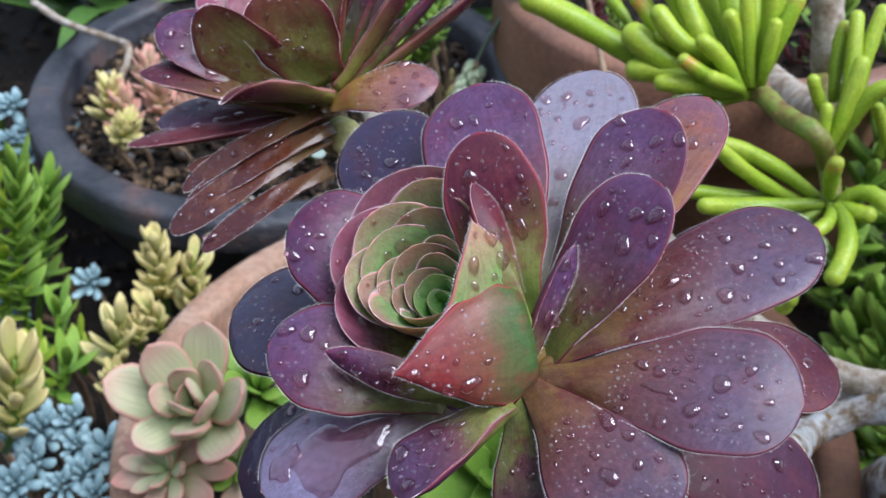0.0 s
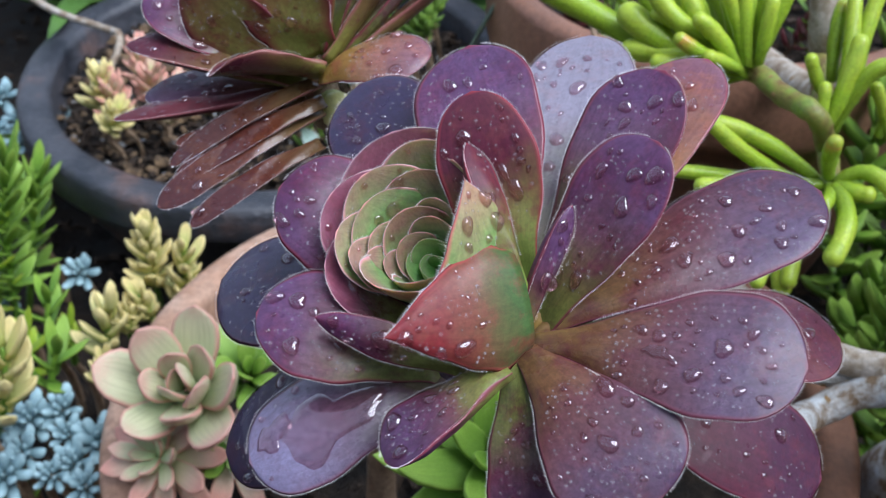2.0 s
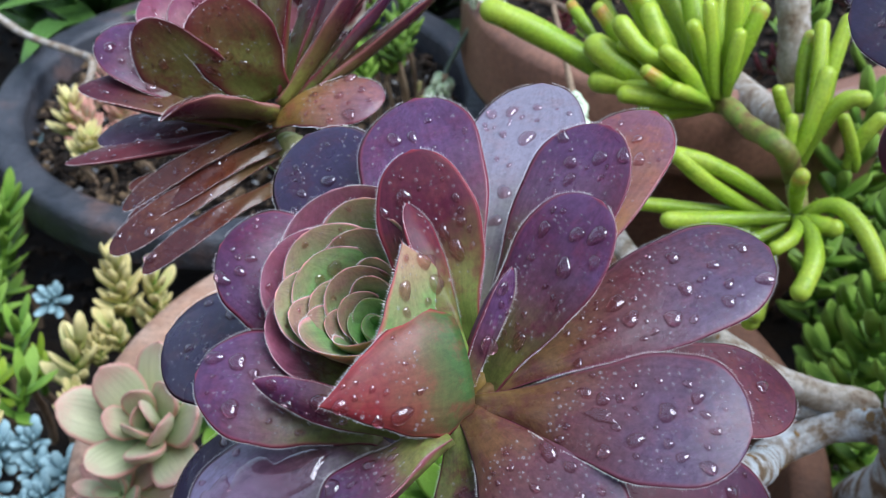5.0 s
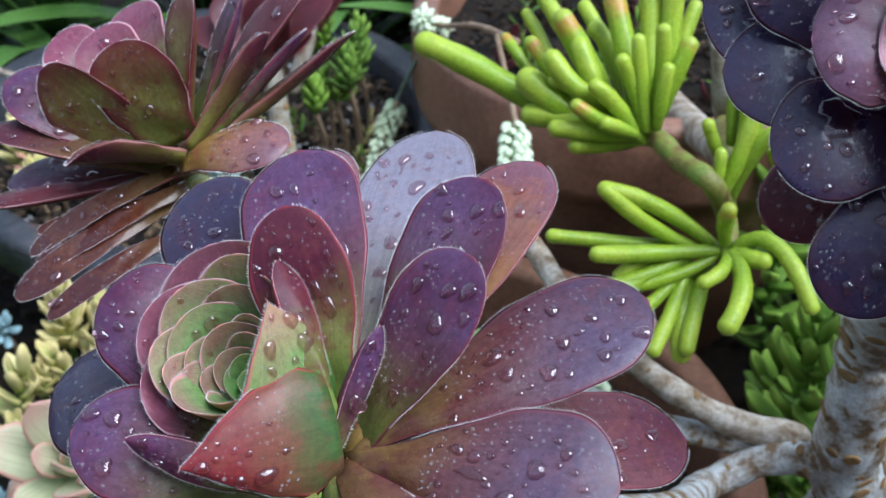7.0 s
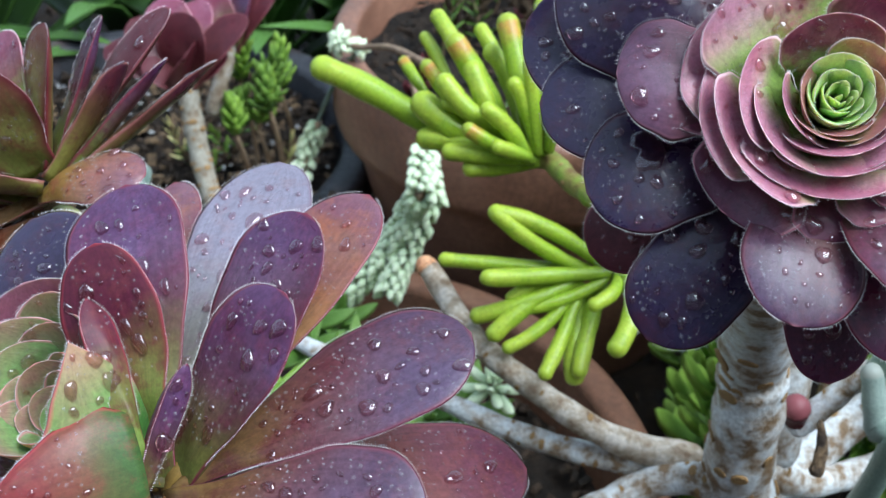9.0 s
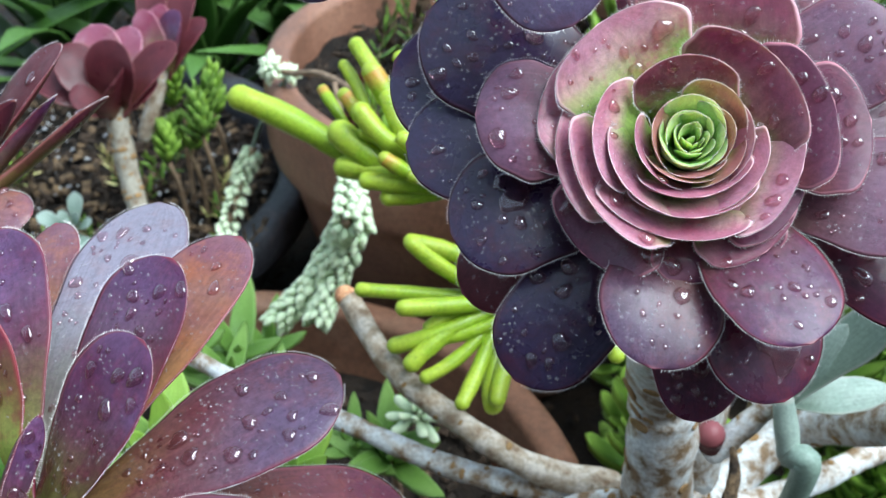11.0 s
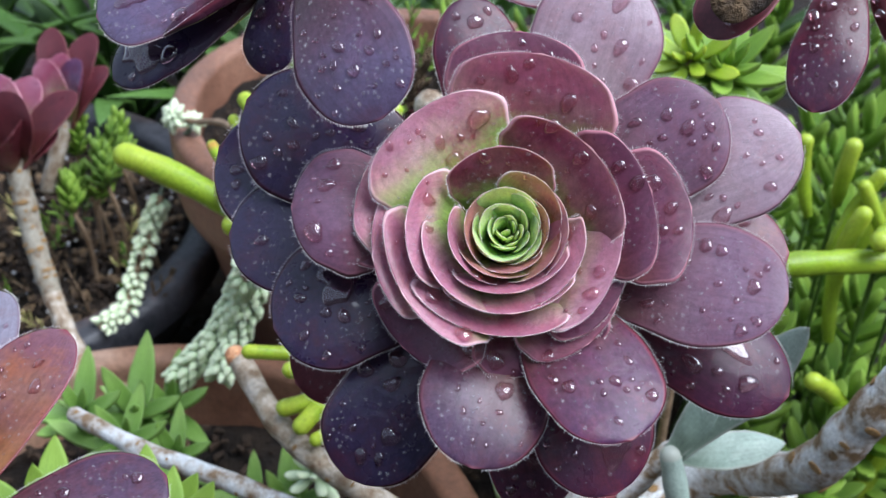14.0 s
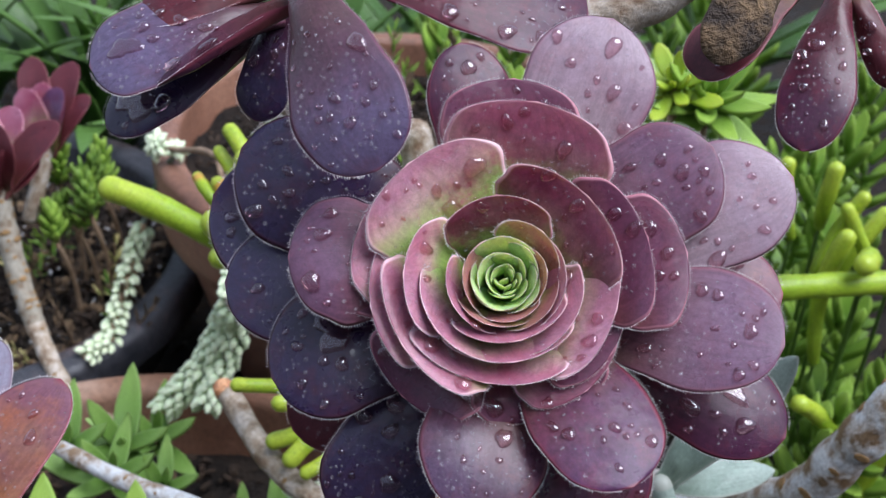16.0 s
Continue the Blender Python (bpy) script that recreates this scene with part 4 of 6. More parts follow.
leaf(r1, (0.7677, -0.4735, 0.4319), (0.0025, 0.2196, 0.4273), (-0.0069, 0.2151, 0.4381), 0.0104, BUD_HEART, bow=-0.06, cup=43, waist=0.6, widest=0.62, point=0.2, drops=0, hairs=True, thick=0.0012)
leaf(r1, (-0.8509, -0.4065, -0.3327), (0.0051, 0.2192, 0.4290), (0.0021, 0.2144, 0.4423), 0.0090, BUD_HEART, bow=-0.06, cup=44, waist=0.6, widest=0.62, point=0.3, drops=0, hairs=True, thick=0.0012)
leaf(r1, (0.7738, -0.1086, 0.6241), (0.0026, 0.2181, 0.4290), (-0.0037, 0.2132, 0.4376), 0.0091, BUD_HEART, bow=-0.06, cup=62, waist=0.6, widest=0.62, point=0.3, drops=0, hairs=True, thick=0.0012)
leaf(r1, (-0.4807, -0.8019, -0.3549), (0.0035, 0.2185, 0.4299), (-0.0001, 0.2152, 0.4391), 0.0078, BUD_HEART, bow=-0.06, cup=62, waist=0.6, widest=0.62, point=0.3, drops=0, hairs=True, thick=0.0012)
leaf(r1, (0.5188, -0.8471, 0.1153), (0.0029, 0.2190, 0.4291), (-0.0022, 0.2170, 0.4366), 0.0047, BUD_HEART, bow=-0.06, cup=35, waist=0.6, widest=0.62, point=0.4, drops=0, hairs=False, thick=0.0012)
leaf(r1, (0.3548, 0.5479, 0.7576), (0.0034, 0.2175, 0.4236), (-0.0130, 0.1988, 0.4439), 0.0263, BUD, bow=-0.06, cup=53, waist=0.6, widest=0.62, point=0.2, drops=0, hairs=True, thick=0.0012)
leaf(r1, (0.7909, -0.3018, 0.5324), (-0.0004, 0.2212, 0.4237), (-0.0258, 0.2146, 0.4372), 0.0261, MAUVE, bow=-0.06, cup=27, waist=0.6, widest=0.62, point=0.15, drops=1, hairs=True, thick=0.0012)
leaf(r1, (-0.0442, 0.7467, 0.6637), (0.0046, 0.2174, 0.4254), (-0.0054, 0.2022, 0.4421), 0.0186, BUD, bow=-0.06, cup=54, waist=0.6, widest=0.62, point=0.3, drops=0, hairs=True, thick=0.0012)
leaf(r1, (-0.6500, 0.5200, -0.3000), (0.0135, 0.1975, 0.4390), (0.0060, 0.2057, 0.4672), 0.0285, BUD_SIDE, bow=-0.05, cup=34, waist=0.75, widest=0.25, point=1.8, drops=3, thick=0.0013, under=True)
leaf(r1, (-0.2500, 0.6200, -0.5000), (0.0189, 0.1945, 0.4434), (-0.0107, 0.1791, 0.4465), 0.0275, BLAZE, bow=-0.08, cup=20, waist=0.85, widest=0.18, point=1.9, drops=6, thick=0.0014, under=True)
R2_AXIS = (0.0000, -0.6600, 0.7500)
r2 = thing("rosette_succulent", (0.1686, 0.2472, 0.4904), "dark plum rosette succulent with pink and lime centre, rain-beaded", "succulent", "purple rosettes")
leaf(r2, R2_AXIS, (0.1683, 0.2487, 0.4917), (0.1621, 0.2774, 0.5379), 0.0194, PLUM, bow=0.05, cup=10, waist=0.4)
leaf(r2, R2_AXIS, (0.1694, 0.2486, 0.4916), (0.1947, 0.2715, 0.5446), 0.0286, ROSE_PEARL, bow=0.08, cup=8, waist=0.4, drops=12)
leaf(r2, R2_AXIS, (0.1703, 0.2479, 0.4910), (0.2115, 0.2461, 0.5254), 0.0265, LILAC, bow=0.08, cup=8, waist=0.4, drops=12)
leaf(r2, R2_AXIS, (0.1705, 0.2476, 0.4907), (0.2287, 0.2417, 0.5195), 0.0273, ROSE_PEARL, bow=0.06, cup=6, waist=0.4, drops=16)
leaf(r2, R2_AXIS, (0.1706, 0.2471, 0.4903), (0.2292, 0.2362, 0.4930), 0.0232, ROSY, bow=0.06, cup=6, waist=0.4)
leaf(r2, R2_AXIS, (0.1704, 0.2466, 0.4899), (0.2178, 0.2107, 0.4992), 0.0267, LILAC, bow=0.08, cup=6, waist=0.4, drops=18)
leaf(r2, R2_AXIS, (0.1702, 0.2464, 0.4897), (0.2235, 0.2118, 0.4731), 0.0236, PLUM, films=((-0.3, 0.75, 0.28, 0.08),), bow=0.08, cup=-6, waist=0.4, drops=10)
leaf(r2, R2_AXIS, (0.1692, 0.2458, 0.4892), (0.1838, 0.1945, 0.4806), 0.0253, PURPLE, bow=0.12, cup=6, waist=0.45, drops=8)
leaf(r2, R2_AXIS, (0.1691, 0.2458, 0.4892), (0.1847, 0.2015, 0.4586), 0.0260, PLUM, films=((-0.2, 0.8, 0.4, 0.1),), bow=0.12, cup=6, waist=0.4, drops=10)
leaf(r2, R2_AXIS, (0.1680, 0.2458, 0.4892), (0.1536, 0.1988, 0.4721), 0.0261, SLATE, bow=0.14, cup=4, waist=0.35, drops=10)
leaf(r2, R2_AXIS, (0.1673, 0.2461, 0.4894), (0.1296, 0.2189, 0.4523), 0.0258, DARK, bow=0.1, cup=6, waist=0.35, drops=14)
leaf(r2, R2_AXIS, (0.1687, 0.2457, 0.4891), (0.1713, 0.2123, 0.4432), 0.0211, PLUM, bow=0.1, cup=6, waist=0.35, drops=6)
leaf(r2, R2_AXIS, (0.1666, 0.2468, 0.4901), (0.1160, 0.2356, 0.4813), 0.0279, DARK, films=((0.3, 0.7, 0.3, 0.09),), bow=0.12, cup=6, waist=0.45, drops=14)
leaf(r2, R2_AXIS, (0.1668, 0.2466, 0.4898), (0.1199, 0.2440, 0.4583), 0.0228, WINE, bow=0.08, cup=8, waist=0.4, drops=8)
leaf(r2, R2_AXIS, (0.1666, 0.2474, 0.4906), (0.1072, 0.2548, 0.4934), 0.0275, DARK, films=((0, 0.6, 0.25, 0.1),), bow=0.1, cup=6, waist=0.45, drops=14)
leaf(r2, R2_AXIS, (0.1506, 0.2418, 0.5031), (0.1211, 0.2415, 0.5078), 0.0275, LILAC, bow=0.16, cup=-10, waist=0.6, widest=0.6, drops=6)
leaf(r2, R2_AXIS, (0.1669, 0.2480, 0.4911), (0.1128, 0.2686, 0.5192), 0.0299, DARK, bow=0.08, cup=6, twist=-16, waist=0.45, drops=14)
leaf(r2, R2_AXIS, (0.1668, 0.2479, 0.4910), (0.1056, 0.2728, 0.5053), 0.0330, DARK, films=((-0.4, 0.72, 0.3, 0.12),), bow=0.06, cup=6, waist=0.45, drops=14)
leaf(r2, (-0.2217, -0.9403, 0.2581), (0.1669, 0.2426, 0.5105), (0.1701, 0.2576, 0.5380), 0.0301, ROSE_OUTER, bow=0.06, cup=11, waist=0.6, widest=0.68, point=0.14, drops=6, hairs=True, thick=0.0015)
leaf(r2, (-0.2834, -0.9229, 0.2606), (0.1680, 0.2408, 0.5089), (0.1726, 0.2467, 0.5378), 0.0348, MAUVE, bow=0.05, cup=15, waist=0.6, widest=0.68, point=0.14, drops=8, hairs=True, thick=0.0015)
leaf(r2, (-0.6225, -0.5853, 0.5196), (0.1761, 0.2330, 0.5031), (0.2013, 0.2272, 0.5120), 0.0288, ROSE_OUTER, bow=0.08, cup=12, waist=0.6, widest=0.68, point=0.14, drops=3, hairs=True, thick=0.0015)
leaf(r2, (-0.6143, -0.6262, 0.4801), (0.1736, 0.2339, 0.5034), (0.1919, 0.2260, 0.5172), 0.0321, ROSE_OUTER, bow=0.06, cup=17, waist=0.6, widest=0.68, point=0.14, drops=4, hairs=True, thick=0.0015)
leaf(r2, (0.2974, -0.7846, 0.5440), (0.1558, 0.2372, 0.5023), (0.1336, 0.2418, 0.5087), 0.0259, ROSE_OUTER, bow=0.08, cup=12, waist=0.6, widest=0.68, point=0.14, drops=3, hairs=True, thick=0.0015)
leaf(r2, (0.2660, -0.8300, 0.4902), (0.1567, 0.2380, 0.5033), (0.1361, 0.2415, 0.5149), 0.0279, PETAL, bow=0.06, cup=14, waist=0.6, widest=0.68, point=0.14, drops=4, hairs=True, thick=0.0015)
leaf(r2, (0.1126, -0.9293, 0.3516), (0.1600, 0.2396, 0.5058), (0.1460, 0.2429, 0.5273), 0.0332, PETAL, bow=0.05, cup=17, waist=0.6, widest=0.68, point=0.14, drops=7, hairs=True, thick=0.0015)
leaf(r2, (0.3841, -0.6282, 0.6766), (0.1569, 0.2343, 0.4996), (0.1367, 0.2285, 0.5033), 0.0274, PETAL, bow=0.06, cup=17, waist=0.6, widest=0.68, point=0.14, drops=3, hairs=True, thick=0.0015)
leaf(r2, (0.2076, -0.4357, 0.8758), (0.1582, 0.2304, 0.4960), (0.1422, 0.2211, 0.4855), 0.0268, ROSE_OUTER, bow=0.1, cup=14, waist=0.6, widest=0.68, point=0.14, drops=3, hairs=True, thick=0.0015)
leaf(r2, (-0.2839, -0.2229, 0.9326), (0.1671, 0.2279, 0.4956), (0.1720, 0.2135, 0.4837), 0.0291, ROSE_OUTER, bow=0.1, cup=17, waist=0.6, widest=0.68, point=0.14, drops=2, hairs=True, thick=0.0015)
leaf(r2, (-0.4335, -0.2387, 0.8689), (0.1692, 0.2284, 0.4968), (0.1785, 0.2126, 0.4902), 0.0230, MAUVE, bow=0.08, cup=14, waist=0.6, widest=0.68, point=0.14, drops=2, hairs=True, thick=0.0015)
leaf(r2, (0.3913, -0.4340, 0.8115), (0.1587, 0.2322, 0.4980), (0.1420, 0.2196, 0.4999), 0.0335, PETAL, bow=0.06, cup=25, waist=0.6, widest=0.68, point=0.14, drops=4, hairs=True, thick=0.0015)
leaf(r2, (-0.5774, -0.2848, 0.7652), (0.1709, 0.2297, 0.4984), (0.1837, 0.2153, 0.4971), 0.0229, ROSE_OUTER, bow=0.08, cup=15, waist=0.6, widest=0.68, point=0.14, drops=2, hairs=True, thick=0.0015)
leaf(r2, (0.0477, -0.1020, 0.9936), (0.1633, 0.2298, 0.4967), (0.1574, 0.2122, 0.4948), 0.0334, PETAL, bow=0.06, cup=30, waist=0.6, widest=0.68, point=0.14, drops=3, hairs=True, thick=0.0015)
leaf(r2, (-0.2997, -0.0443, 0.9530), (0.1664, 0.2295, 0.4972), (0.1683, 0.2127, 0.4950), 0.0247, PETAL, bow=0.06, cup=23, waist=0.6, widest=0.68, point=0.14, drops=2, hairs=True, thick=0.0015)
leaf(r2, (-0.7022, -0.3354, 0.6281), (0.1712, 0.2313, 0.5001), (0.1837, 0.2158, 0.5077), 0.0325, PETAL, bow=0.05, cup=25, waist=0.6, widest=0.68, point=0.14, drops=5, hairs=True, thick=0.0015)
leaf(r2, (-0.6062, -0.7643, 0.2201), (0.1702, 0.2361, 0.5047), (0.1797, 0.2293, 0.5255), 0.0326, MAUVE, bow=0.03, cup=25, waist=0.6, widest=0.68, point=0.14, drops=7, hairs=True, thick=0.0015)
leaf(r2, (0.5314, -0.6705, 0.5177), (0.1592, 0.2351, 0.5010), (0.1431, 0.2266, 0.5122), 0.0244, PETAL, bow=0.04, cup=23, waist=0.6, widest=0.68, point=0.14, drops=3, hairs=True, thick=0.0015)
leaf(r2, (0.4938, -0.2844, 0.8218), (0.1608, 0.2324, 0.4987), (0.1484, 0.2181, 0.5043), 0.0242, PETAL, bow=0.05, cup=28, waist=0.6, widest=0.68, point=0.14, drops=2, hairs=True, thick=0.0015)
leaf(r2, (-0.1292, 0.0353, 0.9910), (0.1650, 0.2303, 0.4976), (0.1626, 0.2117, 0.4998), 0.0275, PETAL, bow=0.06, cup=32, waist=0.6, widest=0.68, point=0.14, drops=2, hairs=True, thick=0.0015)
leaf(r2, (-0.6751, -0.0755, 0.7339), (0.1685, 0.2311, 0.4993), (0.1744, 0.2142, 0.5060), 0.0221, PETAL, bow=0.05, cup=26, waist=0.6, widest=0.68, point=0.14, drops=2, hairs=True, thick=0.0015)
leaf(r2, (-0.1239, -0.9903, -0.0633), (0.1650, 0.2371, 0.5044), (0.1618, 0.2311, 0.5258), 0.0222, MAUVE, bow=0.02, cup=27, waist=0.6, widest=0.68, point=0.14, drops=4, hairs=True, thick=0.0015)
leaf(r2, (0.6427, -0.2751, 0.7151), (0.1619, 0.2332, 0.4998), (0.1517, 0.2193, 0.5092), 0.0186, PETAL, bow=0.04, cup=34, waist=0.5, widest=0.68, point=0.14, drops=1, hairs=True, thick=0.0009)
leaf(r2, (-0.2074, 0.1353, 0.9689), (0.1654, 0.2310, 0.4984), (0.1637, 0.2128, 0.5041), 0.0252, PETAL, bow=0.05, cup=40, waist=0.6, widest=0.68, point=0.14, drops=1, hairs=True, thick=0.0015)
leaf(r2, (-0.8816, -0.2429, 0.4047), (0.1685, 0.2329, 0.5011), (0.1736, 0.2180, 0.5140), 0.0187, PETAL, bow=0.04, cup=31, waist=0.6, widest=0.68, point=0.14, drops=1, hairs=True, thick=0.0009)
leaf(r2, (-0.6810, -0.7296, -0.0627), (0.1674, 0.2351, 0.5030), (0.1698, 0.2245, 0.5211), 0.0165, ROSE_INNER, bow=0.03, cup=29, waist=0.5, widest=0.68, point=0.14, drops=1, hairs=True, thick=0.0009)
leaf(r2, (0.7351, -0.6116, 0.2926), (0.1625, 0.2339, 0.5017), (0.1542, 0.2227, 0.5147), 0.0165, ROSE_INNER, bow=0.03, cup=45, waist=0.5, widest=0.68, point=0.14, drops=0, hairs=True, thick=0.0009)
leaf(r2, (0.2890, 0.0857, 0.9535), (0.1635, 0.2320, 0.4991), (0.1573, 0.2156, 0.5068), 0.0164, ROSE_INNER, bow=0.04, cup=34, waist=0.5, widest=0.68, point=0.14, drops=0, hairs=True, thick=0.0009)
leaf(r2, (-0.6890, 0.0583, 0.7224), (0.1673, 0.2319, 0.4997), (0.1698, 0.2149, 0.5091), 0.0153, ROSE_INNER, bow=0.04, cup=28, waist=0.5, widest=0.68, point=0.14, drops=0, hairs=True, thick=0.0009)
leaf(r2, (-0.1546, -0.9492, -0.2741), (0.1649, 0.2347, 0.5033), (0.1622, 0.2253, 0.5200), 0.0154, HEART, bow=0.02, cup=43, waist=0.5, widest=0.68, point=0.14, drops=0, hairs=True, thick=0.0009)
leaf(r2, (-0.9293, -0.2683, 0.2536), (0.1673, 0.2331, 0.5017), (0.1700, 0.2194, 0.5153), 0.0121, ROSE_INNER, bow=0.03, cup=30, waist=0.5, widest=0.68, point=0.14, drops=0, hairs=True, thick=0.0009)
leaf(r2, (0.7131, -0.1769, 0.6784), (0.1630, 0.2325, 0.5012), (0.1561, 0.2197, 0.5113), 0.0120, HEART, bow=0.03, cup=41, waist=0.5, widest=0.68, point=0.14, drops=0, hairs=True, thick=0.0009)
leaf(r2, (-0.1731, 0.2288, 0.9580), (0.1651, 0.2316, 0.4994), (0.1627, 0.2148, 0.5073), 0.0131, ROSE_INNER, bow=0.04, cup=31, waist=0.5, widest=0.68, point=0.14, drops=0, hairs=True, thick=0.0009)
leaf(r2, (-0.7318, -0.6653, -0.1477), (0.1663, 0.2338, 0.5029), (0.1669, 0.2230, 0.5181), 0.0110, HEART, bow=0.02, cup=33, waist=0.5, widest=0.68, point=0.14, drops=0, hairs=True, thick=0.0009)
leaf(r2, (0.5703, -0.8197, -0.0527), (0.1635, 0.2333, 0.5029), (0.1581, 0.2232, 0.5161), 0.0099, HEART, bow=0.02, cup=44, waist=0.5, widest=0.68, point=0.14, drops=0, hairs=True, thick=0.0009)
leaf(r2, (0.2708, 0.1816, 0.9454), (0.1639, 0.2317, 0.5005), (0.1592, 0.2172, 0.5089), 0.0098, HEART, bow=0.03, cup=32, waist=0.5, widest=0.68, point=0.14, drops=0, hairs=True, thick=0.0009)
leaf(r2, (-0.7172, 0.1347, 0.6837), (0.1664, 0.2319, 0.5008), (0.1673, 0.2169, 0.5106), 0.0099, HEART, bow=0.03, cup=28, waist=0.5, widest=0.68, point=0.14, drops=0, hairs=True, thick=0.0009)
leaf(r2, (-0.2525, -0.9017, -0.3510), (0.1648, 0.2333, 0.5033), (0.1626, 0.2237, 0.5171), 0.0088, HEART, bow=0.02, cup=43, waist=0.5, widest=0.68, point=0.14, drops=0, hairs=True, thick=0.0006)
leaf(r2, (-0.9417, -0.1632, 0.2943), (0.1666, 0.2325, 0.5020), (0.1682, 0.2197, 0.5139), 0.0077, HEART, bow=0.02, cup=25, waist=0.5, widest=0.68, point=0.14, drops=0, hairs=True, thick=0.0006)
leaf(r2, (0.7916, -0.2016, 0.5768), (0.1636, 0.2320, 0.5023), (0.1587, 0.2208, 0.5124), 0.0077, HEART, bow=0.02, cup=51, waist=0.5, widest=0.68, point=0.14, drops=0, hairs=True, thick=0.0006)
leaf(r2, (-0.2311, 0.2931, 0.9278), (0.1650, 0.2315, 0.5006), (0.1630, 0.2168, 0.5089), 0.0082, HEART, bow=0.03, cup=27, waist=0.5, widest=0.68, point=0.14, drops=0, hairs=True, thick=0.0006)
leaf(r2, (-0.7723, -0.6106, -0.1754), (0.1657, 0.2329, 0.5031), (0.1655, 0.2227, 0.5160), 0.0061, HEART, bow=0.02, cup=28, waist=0.5, widest=0.68, point=0.14, drops=0, hairs=False, thick=0.0006)
leaf(r2, (0.5320, -0.8316, -0.1594), (0.1640, 0.2323, 0.5032), (0.1604, 0.2226, 0.5144), 0.0055, HEART, bow=0.02, cup=54, waist=0.5, widest=0.68, point=0.14, drops=0, hairs=False, thick=0.0006)
leaf(r2, (0.1256, 0.3018, 0.9451), (0.1643, 0.2315, 0.5016), (0.1611, 0.2188, 0.5103), 0.0060, HEART, bow=0.02, cup=33, waist=0.5, widest=0.68, point=0.14, drops=0, hairs=False, thick=0.0006)
leaf(r2, (-0.7625, 0.1680, 0.6247), (0.1658, 0.2317, 0.5017), (0.1658, 0.2188, 0.5114), 0.0055, HEART, bow=0.02, cup=24, waist=0.5, widest=0.68, point=0.14, drops=0, hairs=False, thick=0.0006)
leaf(r2, (-0.5064, -0.7852, -0.3562), (0.1648, 0.2324, 0.5034), (0.1632, 0.2229, 0.5150), 0.0040, HEART, bow=0.02, cup=33, waist=0.5, widest=0.68, point=0.14, drops=0, hairs=False, thick=0.0006)
leaf(r2, (-0.9589, -0.0846, 0.2709), (0.1655, 0.2319, 0.5026), (0.1654, 0.2207, 0.5131), 0.0037, HEART, bow=0.02, cup=24, waist=0.5, widest=0.68, point=0.14, drops=0, hairs=False, thick=0.0006)
leaf(r2, (0.5071, 0.1846, 0.8419), (0.1641, 0.2314, 0.5028), (0.1610, 0.2208, 0.5120), 0.0037, HEART, bow=0.02, cup=42, waist=0.5, widest=0.68, point=0.14, drops=0, hairs=False, thick=0.0006)
leaf(r2, (-0.3761, 0.3543, 0.8562), (0.1648, 0.2314, 0.5020), (0.1631, 0.2193, 0.5108), 0.0037, HEART, bow=0.02, cup=24, waist=0.5, widest=0.68, point=0.14, drops=0, hairs=False, thick=0.0006)
leaf(r2, (-0.8506, -0.4974, -0.1704), (0.1649, 0.2319, 0.5033), (0.1637, 0.2222, 0.5139), 0.0024, HEART, bow=0, cup=27, waist=0.5, widest=0.68, point=0.14, drops=0, hairs=False, thick=0.0006)
leaf(r2, (-0.8641, 0.1325, 0.4856), (0.1651, 0.2316, 0.5026), (0.1643, 0.2206, 0.5123), 0.0022, HEART, bow=0, cup=19, waist=0.5, widest=0.68, point=0.14, drops=0, hairs=False, thick=0.0006)
leaf(r2, (-0.3332, 0.4285, 0.8398), (0.1643, 0.2313, 0.5033), (0.1621, 0.2215, 0.5127), 0.0022, HEART, bow=0, cup=25, waist=0.5, widest=0.68, point=0.14, drops=0, hairs=False, thick=0.0006)
leaf(r2, (-0.4779, 0.3699, 0.7967), (0.1647, 0.2314, 0.5027), (0.1628, 0.2205, 0.5117), 0.0020, HEART, bow=0, cup=22, waist=0.5, widest=0.68, point=0.14, drops=0, hairs=False, thick=0.0006)
R3_AXIS = (-0.4500, -0.2000, 0.8700)
r3 = thing("rosette_succulent", (-0.0450, 0.3520, 0.4050), "reddish olive rosette succulent with old curled leaves beside the dark bowl", "succulent", "purple rosettes")
leaf(r3, (-0.1000, 0.4500, 0.8000), (-0.0391, 0.3436, 0.4149), (-0.0723, 0.3314, 0.4205), 0.0284, RUST, bow=0.1, cup=48, waist=0.7, widest=0.55, point=0.15, drops=3, thick=0.0016)
leaf(r3, R3_AXIS, (-0.0399, 0.3468, 0.4191), (-0.0552, 0.3516, 0.4528), 0.0328, EMBER, bow=0.04, cup=22, waist=0.6, widest=0.6, drops=5)
leaf(r3, (-0.7500, -0.5000, 0.4200), (-0.0433, 0.3512, 0.4133), (-0.0817, 0.3552, 0.4412), 0.0288, EMBER, bow=0.08, cup=26, waist=0.5, widest=0.62, drops=7)
leaf(r3, R3_AXIS, (-0.0461, 0.3563, 0.4069), (-0.0977, 0.3656, 0.4317), 0.0259, PURPLE, bow=0.08, cup=18, waist=0.5, widest=0.66, drops=8)
leaf(r3, R3_AXIS, (-0.0426, 0.3508, 0.4079), (-0.1034, 0.3538, 0.4199), 0.0182, RUST, bow=0.08, cup=34, waist=0.55, widest=0.5, point=0.5, drops=4)
leaf(r3, R3_AXIS, (-0.0415, 0.3571, 0.4030), (-0.0997, 0.3517, 0.4010), 0.0193, SLATE, bow=0.08, cup=8, waist=0.4, widest=0.6, drops=5)
leaf(r3, R3_AXIS, (-0.0422, 0.3533, 0.4030), (-0.1076, 0.3384, 0.4002), 0.0115, WINE, bow=0.02, cup=18, waist=0.4, widest=0.7, point=0.4, drops=4, twist=10)
